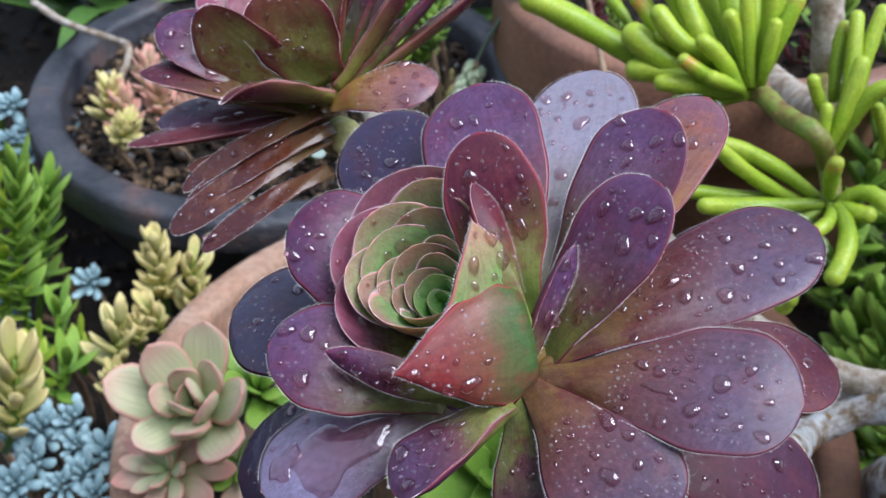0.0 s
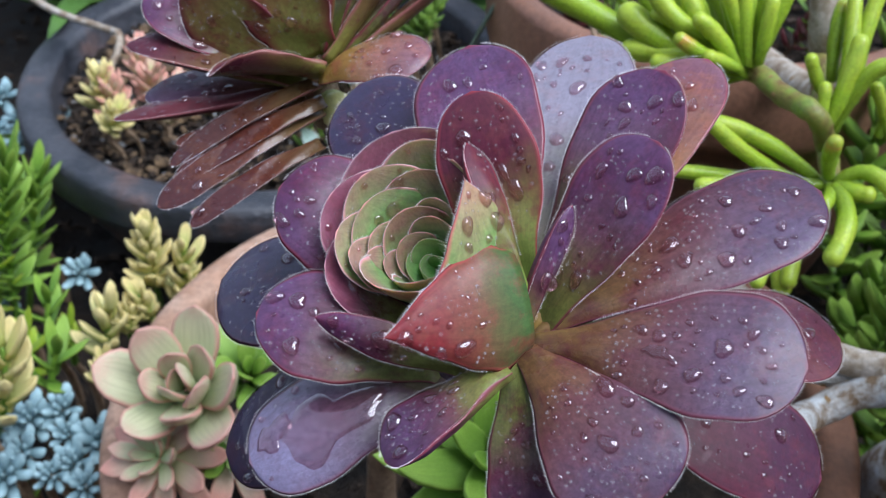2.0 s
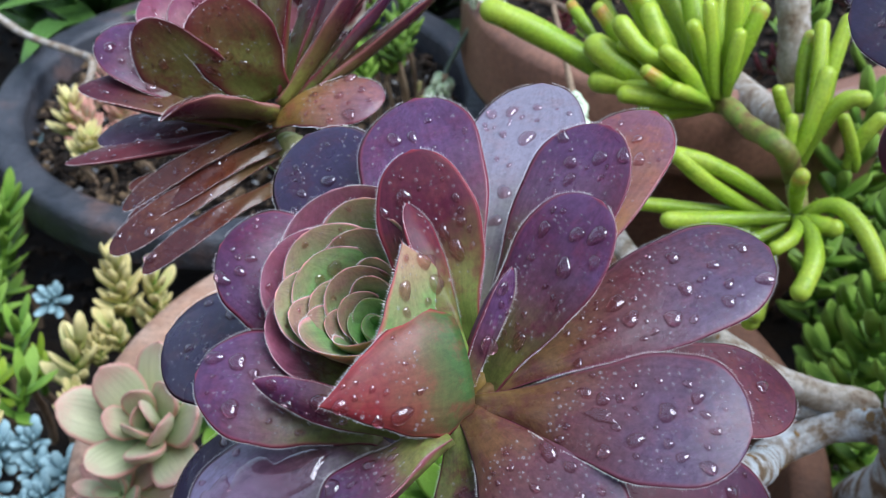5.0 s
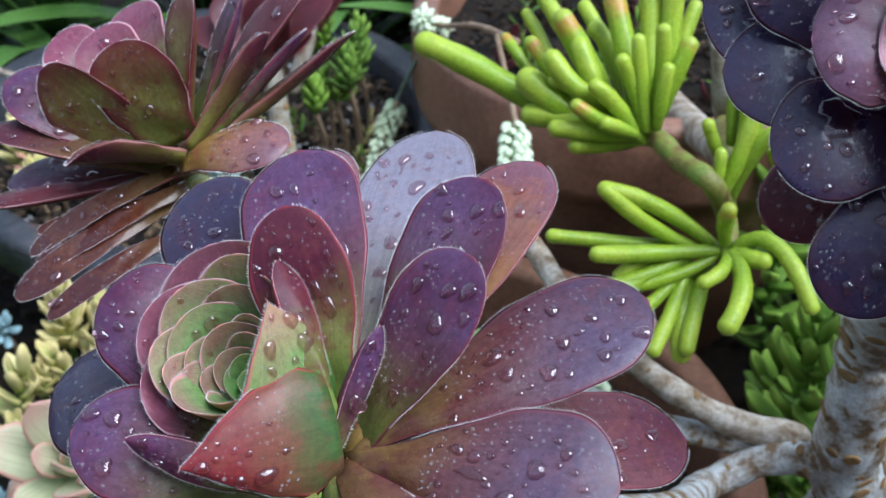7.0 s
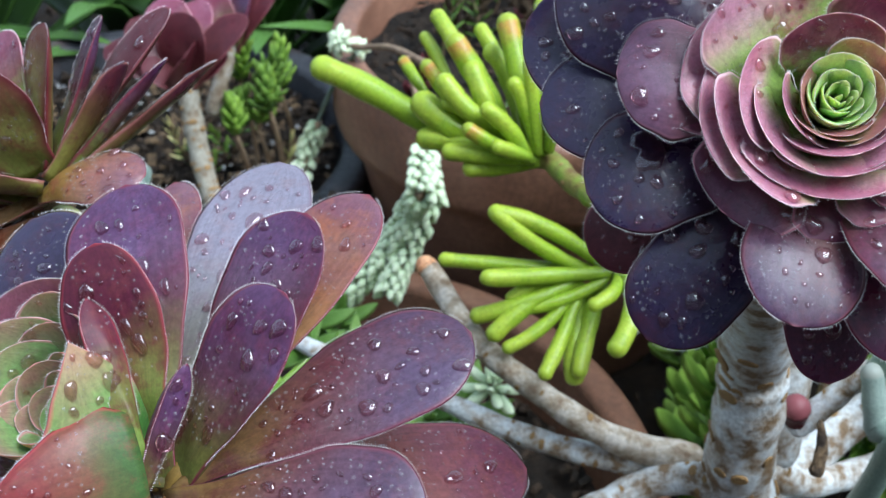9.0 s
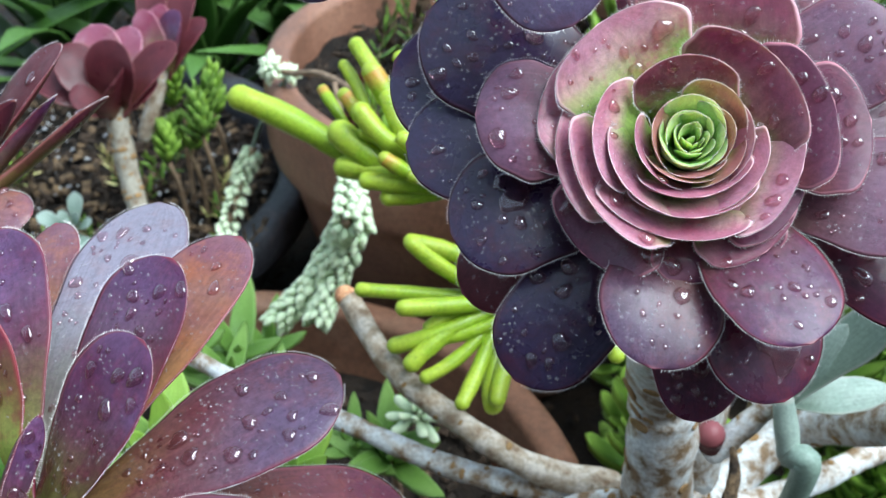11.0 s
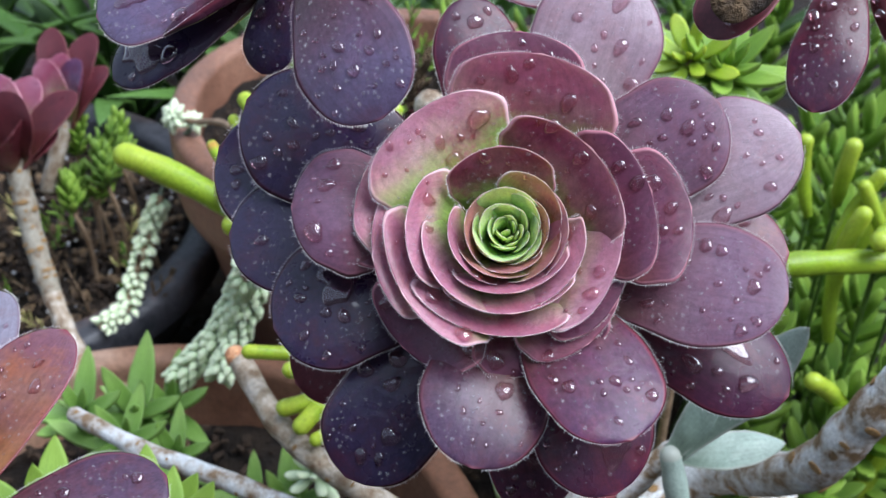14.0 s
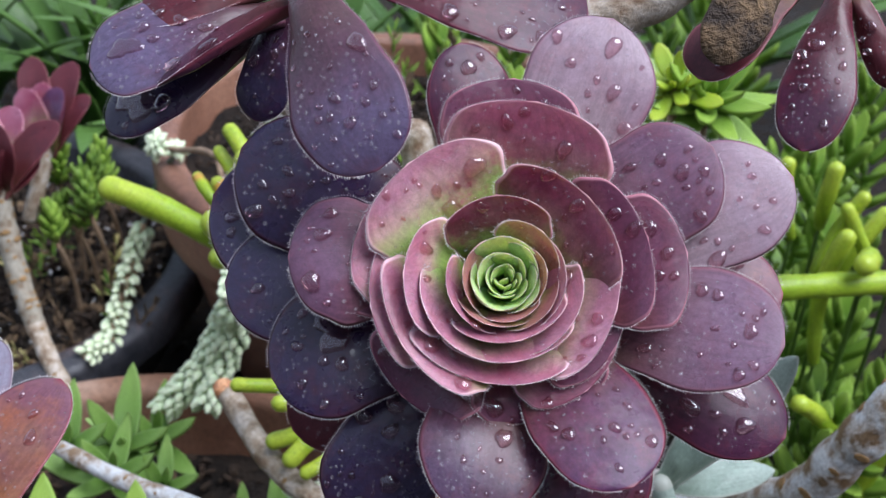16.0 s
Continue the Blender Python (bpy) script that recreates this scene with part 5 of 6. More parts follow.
leaf(r3, R3_AXIS, (-0.0383, 0.3462, 0.4102), (-0.0879, 0.3257, 0.3904), 0.0090, HUSK, bow=0.12, cup=16, waist=0.6, widest=0.66, point=0.0, drops=3, twist=-15, thick=0.0012)
leaf(r3, R3_AXIS, (-0.0434, 0.3449, 0.4036), (-0.0867, 0.3335, 0.3939), 0.0091, HUSK, bow=-0.14, cup=22, waist=0.6, widest=0.66, point=0.0, drops=1, twist=-10, thick=0.0012)
leaf(r3, R3_AXIS, (-0.0373, 0.3423, 0.4052), (-0.0855, 0.3192, 0.3886), 0.0093, HUSK, bow=0.08, cup=18, waist=0.6, widest=0.7, point=0.0, drops=3, twist=-20, thick=0.0012)
leaf(r3, R3_AXIS, (-0.0385, 0.3431, 0.4013), (-0.0899, 0.3107, 0.3842), 0.0119, HUSK, bow=0.1, cup=14, waist=0.5, widest=0.7, point=0.0, drops=5, twist=-25, thick=0.0012)
leaf(r3, R3_AXIS, (-0.0383, 0.3335, 0.3939), (-0.0786, 0.3036, 0.3816), 0.0087, HUSK, bow=0.12, cup=16, waist=0.6, widest=0.66, point=0.0, drops=2, twist=-20, thick=0.0012)
leaf(r3, R3_AXIS, (-0.0376, 0.3416, 0.4157), (-0.0016, 0.3302, 0.4287), 0.0214, ROSY, bow=0.14, cup=-8, waist=0.45, widest=0.6, drops=9)
leaf(r3, R3_AXIS, (-0.0354, 0.3489, 0.4136), (0.0182, 0.3691, 0.4475), 0.0166, RUST, bow=-0.02, cup=30, waist=0.6, point=0.05, drops=4, twist=-30)
leaf(r3, R3_AXIS, (-0.0358, 0.3494, 0.4143), (0.0030, 0.3650, 0.4504), 0.0154, PURPLE, bow=-0.02, cup=30, waist=0.6, point=0.05, drops=4, twist=-30)
leaf(r3, R3_AXIS, (-0.0364, 0.3463, 0.4184), (-0.0091, 0.3607, 0.4514), 0.0172, RUST, bow=-0.02, cup=26, waist=0.55, point=0.05, drops=4, twist=-45)
leaf(r3, R3_AXIS, (-0.0377, 0.3512, 0.4166), (-0.0176, 0.3736, 0.4615), 0.0212, PURPLE, bow=-0.02, cup=22, waist=0.55, point=0.05, drops=5, twist=-20)
leaf(r3, R3_AXIS, (-0.0387, 0.3480, 0.4206), (-0.0339, 0.3658, 0.4629), 0.0209, EMBER, bow=0.02, cup=24, waist=0.5, drops=4, twist=-10)
leaf(r3, R3_AXIS, (-0.0382, 0.3612, 0.4131), (0.0012, 0.3891, 0.4570), 0.0180, WINE, bow=0.02, cup=24, waist=0.4, drops=2)
leaf(r3, R3_AXIS, (-0.0469, 0.3571, 0.4242), (-0.0672, 0.3691, 0.4475), 0.0235, MAUVE, bow=0.08, cup=36, waist=0.6, drops=2)
leaf(r3, R3_AXIS, (-0.0510, 0.3589, 0.4232), (-0.0807, 0.3707, 0.4447), 0.0217, MAUVE, bow=0.08, cup=36, waist=0.6, drops=2)
leaf(r3, R3_AXIS, (-0.0471, 0.3589, 0.4232), (-0.0553, 0.3843, 0.4509), 0.0241, MAUVE, bow=0.05, cup=36, waist=0.6, drops=1)
R4_AXIS = (0.0500, -0.4500, 0.8900)
r4 = thing("rosette_succulent", (0.1250, 0.2620, 0.5850), "dark purple rosette succulent overhead, its wet leaves hanging down", "succulent", "purple rosettes")
leaf(r4, (-0.3500, -0.8500, 0.4000), (0.1273, 0.2756, 0.5572), (0.1390, 0.2353, 0.5305), 0.0245, STEEL, bow=0.1, cup=6, waist=0.3, drops=12)
leaf(r4, R4_AXIS, (0.1236, 0.2873, 0.5428), (0.0811, 0.2834, 0.5332), 0.0241, STEEL, films=((0, 0.8, 0.25, 0.08),), bow=0.08, cup=4, waist=0.25, drops=9)
leaf(r4, R4_AXIS, (0.1237, 0.2942, 0.5387), (0.0825, 0.2847, 0.5173), 0.0158, DARK, films=((0.1, 0.8, 0.6, 0.12),), bow=0.04, cup=4, waist=0.3, drops=4)
leaf(r4, R4_AXIS, (0.1271, 0.2772, 0.5505), (0.0960, 0.2733, 0.5329), 0.0052, PLUM, bow=0.04, cup=20, waist=0.4, drops=1, twist=35, point=0.7)
leaf(r4, R4_AXIS, (0.1375, 0.3034, 0.5469), (0.1950, 0.2908, 0.5373), 0.0329, PLUM, bow=0.06, cup=4, waist=0.35, drops=16)
leaf(r4, R4_AXIS, (0.1279, 0.2937, 0.5481), (0.1160, 0.2804, 0.5195), 0.0125, DARK, bow=0.04, cup=10, waist=0.6, drops=3)
leaf(r4, R4_AXIS, (0.1215, 0.2911, 0.5480), (0.0927, 0.2922, 0.5423), 0.0155, WINE, bow=0.04, cup=20, waist=0.4, drops=2)
R5_AXIS = (-0.2000, -0.3000, 0.9300)
r5 = thing("rosette_succulent", (0.2850, 0.2850, 0.5750), "wine-coloured rosette succulent overhead with one dried brown leaf", "succulent", "purple rosettes")
leaf(r5, R5_AXIS, (0.2659, 0.3064, 0.5388), (0.2480, 0.2757, 0.5064), 0.0183, PLUM, bow=0.02, cup=8, waist=0.3, drops=10, widest=0.7)
leaf(r5, R5_AXIS, (0.2501, 0.3032, 0.5391), (0.2220, 0.2851, 0.5229), 0.0182, WINE, bow=0.06, cup=30, waist=0.5, drops=1)
leaf(r5, R5_AXIS, (0.2672, 0.3054, 0.5377), (0.2742, 0.2846, 0.5173), 0.0087, WINE, bow=0.05, cup=20, waist=0.5, drops=2, twist=30, point=0.6)

# ---- woody stems ----
trunk = thing("succulent_trunk", (0.245, 0.455, -0.01), "pale grey bare trunk with brown leaf scars, branching low", "succulent stem")
limb(trunk, [(0.245, 0.455, -0.01), (0.242, 0.45, 0.05), (0.2375, 0.3837, 0.1887), (0.2245, 0.3716, 0.2389), (0.2171, 0.3595, 0.2980), (0.2091, 0.3466, 0.3390), (0.1686, 0.2534, 0.4796)], [.028, .025, .0175, .0150, .0140, .0135, .0115], BARK, "trunk", 70, 3, 18)
limb(trunk, [(0.2170, 0.3705, 0.2368), (0.1946, 0.3801, 0.2311), (0.1621, 0.3667, 0.2271), (0.1254, 0.3002, 0.2896), (0.0578, 0.2467, 0.3510), (0.0206, 0.2180, 0.4036)], [.0085, .0078, .0072, .0070, .0076, .0085], BARK, "branch", 30, 4)
limb(trunk, [(0.2088, 0.3874, 0.2337), (0.1697, 0.3926, 0.2462), (0.1329, 0.4132, 0.2628), (0.1108, 0.4303, 0.2758), (0.0931, 0.4648, 0.2875)], [.0085, .0062, .0058, .0056, .0052], BROWN_BARK, "cut_branch", 12, 5)
limb(trunk, [(0.0923, 0.4655, 0.2877), (0.0910, 0.4671, 0.2889)], [.0054, .0050], CUT, "cut_end", 0, 6, 12, "orange cut end of the branch")
limb(trunk, [(0.2075, 0.3894, 0.2280), (0.1664, 0.3946, 0.2317), (0.1291, 0.4106, 0.2335), (0.0855, 0.4393, 0.2352), (0.0411, 0.4740, 0.2281), (0.0042, 0.5094, 0.2225)], [.008, .0058, .0052, .0048, .0046, .0042], BARK, "branch", 50, 7)
limb(trunk, [(0.2403, 0.3807, 0.2357), (0.2615, 0.3821, 0.2224), (0.3005, 0.3987, 0.2143), (0.3532, 0.4192, 0.2192)], [.0085, .007, .0065, .006], BARK, "branch", 6, 8)
limb(trunk, [(0.2339, 0.3725, 0.2154), (0.3028, 0.4216, 0.2289), (0.3277, 0.3697, 0.2849), (0.3385, 0.3560, 0.3219), (0.3517, 0.3503, 0.3532), (0.3817, 0.3548, 0.3860)], [.012, .0105, .0098, .0095, .0092, .0090], BARK, "branch", 60, 9)
limb(trunk, [(0.2439, 0.3693, 0.2724), (0.2576, 0.3684, 0.2904), (0.2679, 0.3699, 0.3025)], [.006, .005, .0045], BARK, "branch", 3, 10)
limb(trunk, [(0.2440, 0.3707, 0.2744), (0.2406, 0.3668, 0.2856)], [.0055, .006], WINE, "bud", 0, 11)
limb(trunk, [(0.2409, 0.3369, 0.2783), (0.2435, 0.3426, 0.2866), (0.2431, 0.3484, 0.2949)], [.003, .0025, .0012], DRY, "dry_twig", 0, 12)
overhead = thing("overhead_branch", (0.1468, 0.3445, 0.5473), "grey bare branch above the rosettes, carrying two of them", "succulent stem")
limb(overhead, [(0.2121, 0.3655, 0.5045), (0.2243, 0.3598, 0.5082), (0.2415, 0.3570, 0.5175), (0.2602, 0.3561, 0.5393)], [.0065, .0062, .006, .0058], BROWN_BARK, "branch", 8, 21)
limb(overhead, [(0.2121, 0.3655, 0.5045), (0.1918, 0.3638, 0.5149), (0.1666, 0.3554, 0.5323), (0.1395, 0.3300, 0.5418)], [.0065, .0065, .0065, .007], BROWN_BARK, "branch", 4, 22)
limb(overhead, [(0.2602, 0.3561, 0.5393), (0.2652, 0.3327, 0.5419), (0.2695, 0.3139, 0.5420)], [.0058, .0055, .005], BROWN_BARK, "branch", 4, 23)
limb(overhead, [(0.2121, 0.3655, 0.5045), (0.2301, 0.4066, 0.4614), (0.2594, 0.4356, 0.4032), (0.2455, 0.3850, 0.2419)], [.0065, .0075, .0085, .010], BARK, "branch", 12, 24)
limb(r3, [(-0.03, 0.405, 0.11), (-0.025, 0.40, 0.22), (-0.0161, 0.3572, 0.3732), (-0.0382, 0.3586, 0.3908), (-0.0396, 0.3591, 0.3998)], [.008, .0075, .007, .0065, .006], TWIG, "stem", 12, 31)
limb(r3, [(-0.0362, 0.3509, 0.3999), (-0.0337, 0.3473, 0.3986), (-0.0307, 0.3464, 0.3941)], [.0045, .0062, .0058], YELLOW, "node", 0, 32, 12, "yellow-green swollen node of the stem")

# the dried leaf among the overhead rosette
leaf(r5, (-0.4, -0.7, 0.3), (0.2357, 0.2899, 0.5445), (0.2221, 0.2777, 0.5301), .0150, DRY, bow=.10, cup=55, waist=.7, widest=.5, drops=0, hairs=False, thick=.0035, label="dry curled brown leaf")

# ---- finger-leaved bush in the terracotta pot ----
jelly = thing("finger_succulent", (0.205, 0.79, 0.225), "bright lime succulent bush with finger-shaped leaves, some red-ended", "succulent")
limb(jelly, [(0.205, 0.79, 0.20), (0.2124, 0.5749, 0.2694), (0.1985, 0.5394, 0.3214), (0.1909, 0.5521, 0.3709)], [.012, .010, .009, .008], BROWN_BARK, "stem", 6, 41)
limb(jelly, [(0.1806, 0.4611, 0.3090), (0.1926, 0.5238, 0.3173)], [.0052, .0058], JELLY_STEM, "stem", 4, 42)
limb(jelly, [(0.0981, 0.5117, 0.3331), (0.1230, 0.5003, 0.3301), (0.1476, 0.4909, 0.3328), (0.1585, 0.4715, 0.3308), (0.1680, 0.4486, 0.3335), (0.1806, 0.4611, 0.3090), (0.1800, 0.4426, 0.3012)], [.0046, .0050, .0054, .0050, .0050, .0048, .0046], JELLY_STEM, "stem", 8, 43)
finger(jelly, ((0.1139, 0.5031, 0.3286), (0.0432, 0.5399, 0.3561)), 0.0061, JELLY)
finger(jelly, ((0.0941, 0.5332, 0.3440), (0.0837, 0.5506, 0.3534)), 0.0033, JELLY_TIP)
finger(jelly, ((0.1073, 0.5257, 0.3386), (0.0945, 0.5605, 0.3620)), 0.0030, JELLY)
finger(jelly, ((0.1137, 0.5073, 0.3396), (0.0941, 0.5287, 0.3619)), 0.0038, JELLY_TIP)
finger(jelly, ((0.1240, 0.5158, 0.3408), (0.1010, 0.5593, 0.3735)), 0.0049, JELLY)
finger(jelly, ((0.1298, 0.4986, 0.3444), (0.1072, 0.5208, 0.3781)), 0.0056, JELLY_TIP)
finger(jelly, ((0.1329, 0.4926, 0.3448), (0.1014, 0.5051, 0.3658)), 0.0046, JELLY)
finger(jelly, ((0.1247, 0.4953, 0.3350), (0.0915, 0.5104, 0.3518)), 0.0062, JELLY)
finger(jelly, ((0.1363, 0.4850, 0.3387), (0.1113, 0.4845, 0.3524)), 0.0042, JELLY_TIP)
finger(jelly, ((0.1430, 0.4919, 0.3350), (0.1323, 0.5295, 0.3835)), 0.0050, JELLY_TIP)
finger(jelly, ((0.1428, 0.4850, 0.3397), (0.1327, 0.4964, 0.3689)), 0.0036, JELLY)
finger(jelly, ((0.1465, 0.4965, 0.3331), (0.1502, 0.5380, 0.3887)), 0.0051, JELLY)
finger(jelly, ((0.1487, 0.4946, 0.3358), (0.1599, 0.5293, 0.3897)), 0.0050, JELLY)
finger(jelly, ((0.1488, 0.4883, 0.3377), (0.1631, 0.4994, 0.3751)), 0.0043, JELLY_TIP)
finger(jelly, ((0.1456, 0.4853, 0.3383), (0.1505, 0.4997, 0.3823)), 0.0042, JELLY)
finger(jelly, ((0.1419, 0.4852, 0.3354), (0.1029, 0.4871, 0.3390)), 0.0049, JELLY)
finger(jelly, ((0.1441, 0.4872, 0.3322), (0.1127, 0.4854, 0.3307)), 0.0043, JELLY)
finger(jelly, ((0.1439, 0.4882, 0.3335), (0.0927, 0.5037, 0.3366)), 0.0062, JELLY)
finger(jelly, ((0.1388, 0.4834, 0.3380), (0.1199, 0.4879, 0.3603)), 0.0042, JELLY)
finger(jelly, ((0.1320, 0.4927, 0.3402), (0.1147, 0.5092, 0.3699)), 0.0043, JELLY)
finger(jelly, ((0.1423, 0.5005, 0.3323), (0.1259, 0.5351, 0.3656)), 0.0045, JELLY)
finger(jelly, ((0.1492, 0.4996, 0.3322), (0.1724, 0.5341, 0.3776)), 0.0042, JELLY)
finger(jelly, ((0.1440, 0.4840, 0.3391), (0.1397, 0.5000, 0.3773)), 0.0039, JELLY)
finger(jelly, ((0.1267, 0.4940, 0.3425), (0.1029, 0.5019, 0.3563)), 0.0040, JELLY)
finger(jelly, ((0.1397, 0.4809, 0.3386), (0.1243, 0.4780, 0.3466)), 0.0036, JELLY)
finger(jelly, ((0.1399, 0.5077, 0.3344), (0.1221, 0.5522, 0.3694)), 0.0039, JELLY)
finger(jelly, ((0.1489, 0.4829, 0.3412), (0.1523, 0.4893, 0.3684)), 0.0033, JELLY)
finger(jelly, ((0.1116, 0.4998, 0.3378), (0.0968, 0.5033, 0.3466)), 0.0043, JELLY)
finger(jelly, ((0.1715, 0.4577, 0.3208), (0.1753, 0.4649, 0.3386)), 0.0032, JELLY)
finger(jelly, ((0.1752, 0.4363, 0.3093), (0.1732, 0.4330, 0.3297)), 0.0042, JELLY_TIP)
finger(jelly, ((0.1716, 0.4393, 0.3050), (0.1209, 0.4478, 0.3313)), 0.0042, JELLY)
finger(jelly, ((0.1723, 0.4368, 0.3049), (0.1162, 0.4264, 0.3113)), 0.0044, JELLY)
finger(jelly, ((0.1758, 0.4353, 0.3047), (0.1731, 0.4255, 0.3033), (0.1629, 0.4179, 0.3014)), 0.0038, JELLY)
finger(jelly, ((0.1777, 0.4334, 0.3055), (0.1801, 0.4169, 0.3005), (0.1705, 0.3986, 0.2928)), 0.0050, JELLY)
finger(jelly, ((0.1799, 0.4371, 0.3056), (0.1961, 0.4314, 0.3117), (0.2082, 0.4065, 0.2959)), 0.0042, JELLY)
finger(jelly, ((0.1796, 0.4359, 0.3055), (0.1910, 0.4270, 0.3057)), 0.0038, JELLY)
finger(jelly, ((0.1766, 0.4602, 0.3159), (0.1912, 0.4769, 0.3548)), 0.0040, JELLY)
finger(jelly, ((0.1827, 0.4642, 0.3132), (0.1936, 0.4669, 0.3417), (0.2057, 0.4654, 0.3483)), 0.0038, JELLY)
finger(jelly, ((0.1870, 0.4763, 0.3209), (0.1959, 0.5080, 0.3627)), 0.0040, JELLY)
finger(jelly, ((0.1881, 0.4929, 0.3261), (0.1937, 0.5142, 0.3543)), 0.0035, JELLY_TIP)
finger(jelly, ((0.1798, 0.4754, 0.3277), (0.1722, 0.4814, 0.3437)), 0.0034, JELLY)
finger(jelly, ((0.1949, 0.4778, 0.3230), (0.2080, 0.5094, 0.3648)), 0.0040, JELLY)
finger(jelly, ((0.2066, 0.4680, 0.3105), (0.2188, 0.4728, 0.3335)), 0.0038, JELLY)
finger(jelly, ((0.2105, 0.4671, 0.3094), (0.2020, 0.4730, 0.3335)), 0.0034, JELLY)
finger(jelly, ((0.1734, 0.4373, 0.3024), (0.1216, 0.4281, 0.2906)), 0.0034, JELLY)
finger(jelly, ((0.1595, 0.4391, 0.3003), (0.1127, 0.4275, 0.2891)), 0.0036, JELLY)
finger(jelly, ((0.1594, 0.4383, 0.2992), (0.1196, 0.4185, 0.2858)), 0.0040, JELLY)
finger(jelly, ((0.1599, 0.4375, 0.2982), (0.1257, 0.4146, 0.2810)), 0.0036, JELLY)
finger(jelly, ((0.1607, 0.4367, 0.2972), (0.1496, 0.4160, 0.2850), (0.1403, 0.3994, 0.2784)), 0.0040, JELLY)
finger(jelly, ((0.1623, 0.4406, 0.2941), (0.1556, 0.4091, 0.2675)), 0.0046, JELLY)
finger(jelly, ((0.1720, 0.4432, 0.2984), (0.1642, 0.4275, 0.2848), (0.1568, 0.4068, 0.2729)), 0.0044, JELLY)
finger(jelly, ((0.1630, 0.4451, 0.3004), (0.0985, 0.4432, 0.3093)), 0.0036, JELLY)
finger(jelly, ((0.1634, 0.4411, 0.3034), (0.1214, 0.4457, 0.3316)), 0.0042, JELLY)
finger(jelly, ((0.1569, 0.4399, 0.3013), (0.1280, 0.4315, 0.2958)), 0.0030, JELLY)

# ---- trailing strands and their stalk on the pot rims ----
bead_strand("bead_strand", [(0.0981, 0.6191, 0.2614), (0.0933, 0.5833, 0.2519), (0.0891, 0.5942, 0.2345), (0.0749, 0.5929, 0.2054), (0.0486, 0.5832, 0.1801)], .0086, .0088, MINT, "pale mint trailing strand of plump overlapping leaves", 190, 3)
bead_strand("bead_strand", [(0.0967, 0.6244, 0.2602), (0.1008, 0.5962, 0.2405), (0.0850, 0.5873, 0.2070), (0.0744, 0.5714, 0.1904)], .0078, .0086, MINT, "pale mint trailing strand of plump overlapping leaves", 120, 4)
bead_strand("bead_strand", [(0.0258, 0.7908, 0.1807), (0.0160, 0.7830, 0.1590), (0.0080, 0.7400, 0.1470), (0.0030, 0.7080, 0.1400), (-0.0112, 0.6900, 0.1410)], .0075, .0088, MINT, "pale half-dry trailing strand over the dark bowl", 110, 5)
small_rosette("bead_tuft", (0.0451, 0.7595, 0.2625), (-.6, -.4, .4), MINT, "pearl", 24, .0085, "pale mint tuft of beadlike leaves on a bent stalk", "trailing strands", -20, 80, seed=8, spread=.004)
small_rosette("bead_tuft", (0.0574, 0.7559, 0.2597), (.3, -.4, .6), MINT, "pearl", 16, .0075, "pale mint tuft of beadlike leaves on a bent stalk", "trailing strands", -20, 80, seed=9, spread=.002)
stalk = thing("bent_stalk", (0.0998, 0.6550, 0.2983), "thin bent orange-brown stalk over the pot rim", "stalk")
limb(stalk, [(0.0998, 0.6550, 0.2983), (0.0801, 0.7078, 0.2827), (0.0599, 0.7466, 0.2644), (0.0443, 0.7589, 0.2616)], [.0022, .0022, .0020, .0016], TWIG, "stalk", 0, 51, 8)
limb(stalk, [(0.0573, 0.7542, 0.2571), (0.0437, 0.7647, 0.2345), (0.0278, 0.7898, 0.1885), (0.0244, 0.7885, 0.1773)], [.0020, .0018, .0018, .0014], PALE, "stalk", 0, 52, 8)
limb(stalk, [(0.0888, 0.6693, 0.2954), (0.0940, 0.6429, 0.2768), (0.0981, 0.6191, 0.2614)], [.0018, .0018, .0020], TWIG, "stalk", 0, 53, 8)

# ---- small red rosettes standing in the dark bowl ----
far = thing("red_rosette", (-0.0594, 0.7573, 0.2405), "small wine-red rosette succulent on a speckled bare stem", "succulent", "purple rosettes")
FAR_AXIS = (-.15, -.35, .9)
limb(far, [(-0.0600, 0.7560, 0.2360), (-0.0598, 0.7480, 0.2244), (-0.0531, 0.7280, 0.1870), (-0.0433, 0.7060, 0.1597)], [.0072, .0076, .0074, .0068], STEM_BARK, "stem", 70, 61)
limb(far, [(-0.0433, 0.7060, 0.1597), (-0.0307, 0.6800, 0.1404), (-0.0158, 0.6550, 0.1353), (0.0063, 0.6250, 0.1406), (0.0350, 0.5900, 0.1120)], [.0066, .0062, .0058, .0056, .0060], BROWN_BARK, "stem", 14, 63)
for tip, width, skin, cup in (((-0.0579, 0.7582, 0.2862), .040, WINE, 30), ((-0.0970, 0.7731, 0.2740), .034, WINE, 24), ((-0.0173, 0.7664, 0.2789), .030, WINE, 30), ((-0.0761, 0.7890, 0.2832), .036, MAUVE, 34), ((-0.0514, 0.7951, 0.2787), .030, MAUVE, 34),
        ((-0.1176, 0.7735, 0.2534), .030, WINE, 22), ((-0.0552, 0.7331, 0.2682), .038, WINE, 20), ((-0.0884, 0.7449, 0.2527), .030, WINE, 20), ((-0.0338, 0.7653, 0.2567), .030, WINE, 20)):
    leaf(far, FAR_AXIS, (-0.0597, 0.7529, 0.2342), tip, width, skin, bow=.1, cup=cup, waist=.5, widest=.6, drops=0, hairs=False)
far2 = thing("red_rosette", (-0.0350, 0.8003, 0.2363), "small wine-red rosette succulent half closed", "succulent", "purple rosettes")
limb(far2, [(-0.0490, 0.7766, 0.1997), (-0.0348, 0.8025, 0.2396)], [.006, .006], BROWN_BARK, "stem", 3, 62)
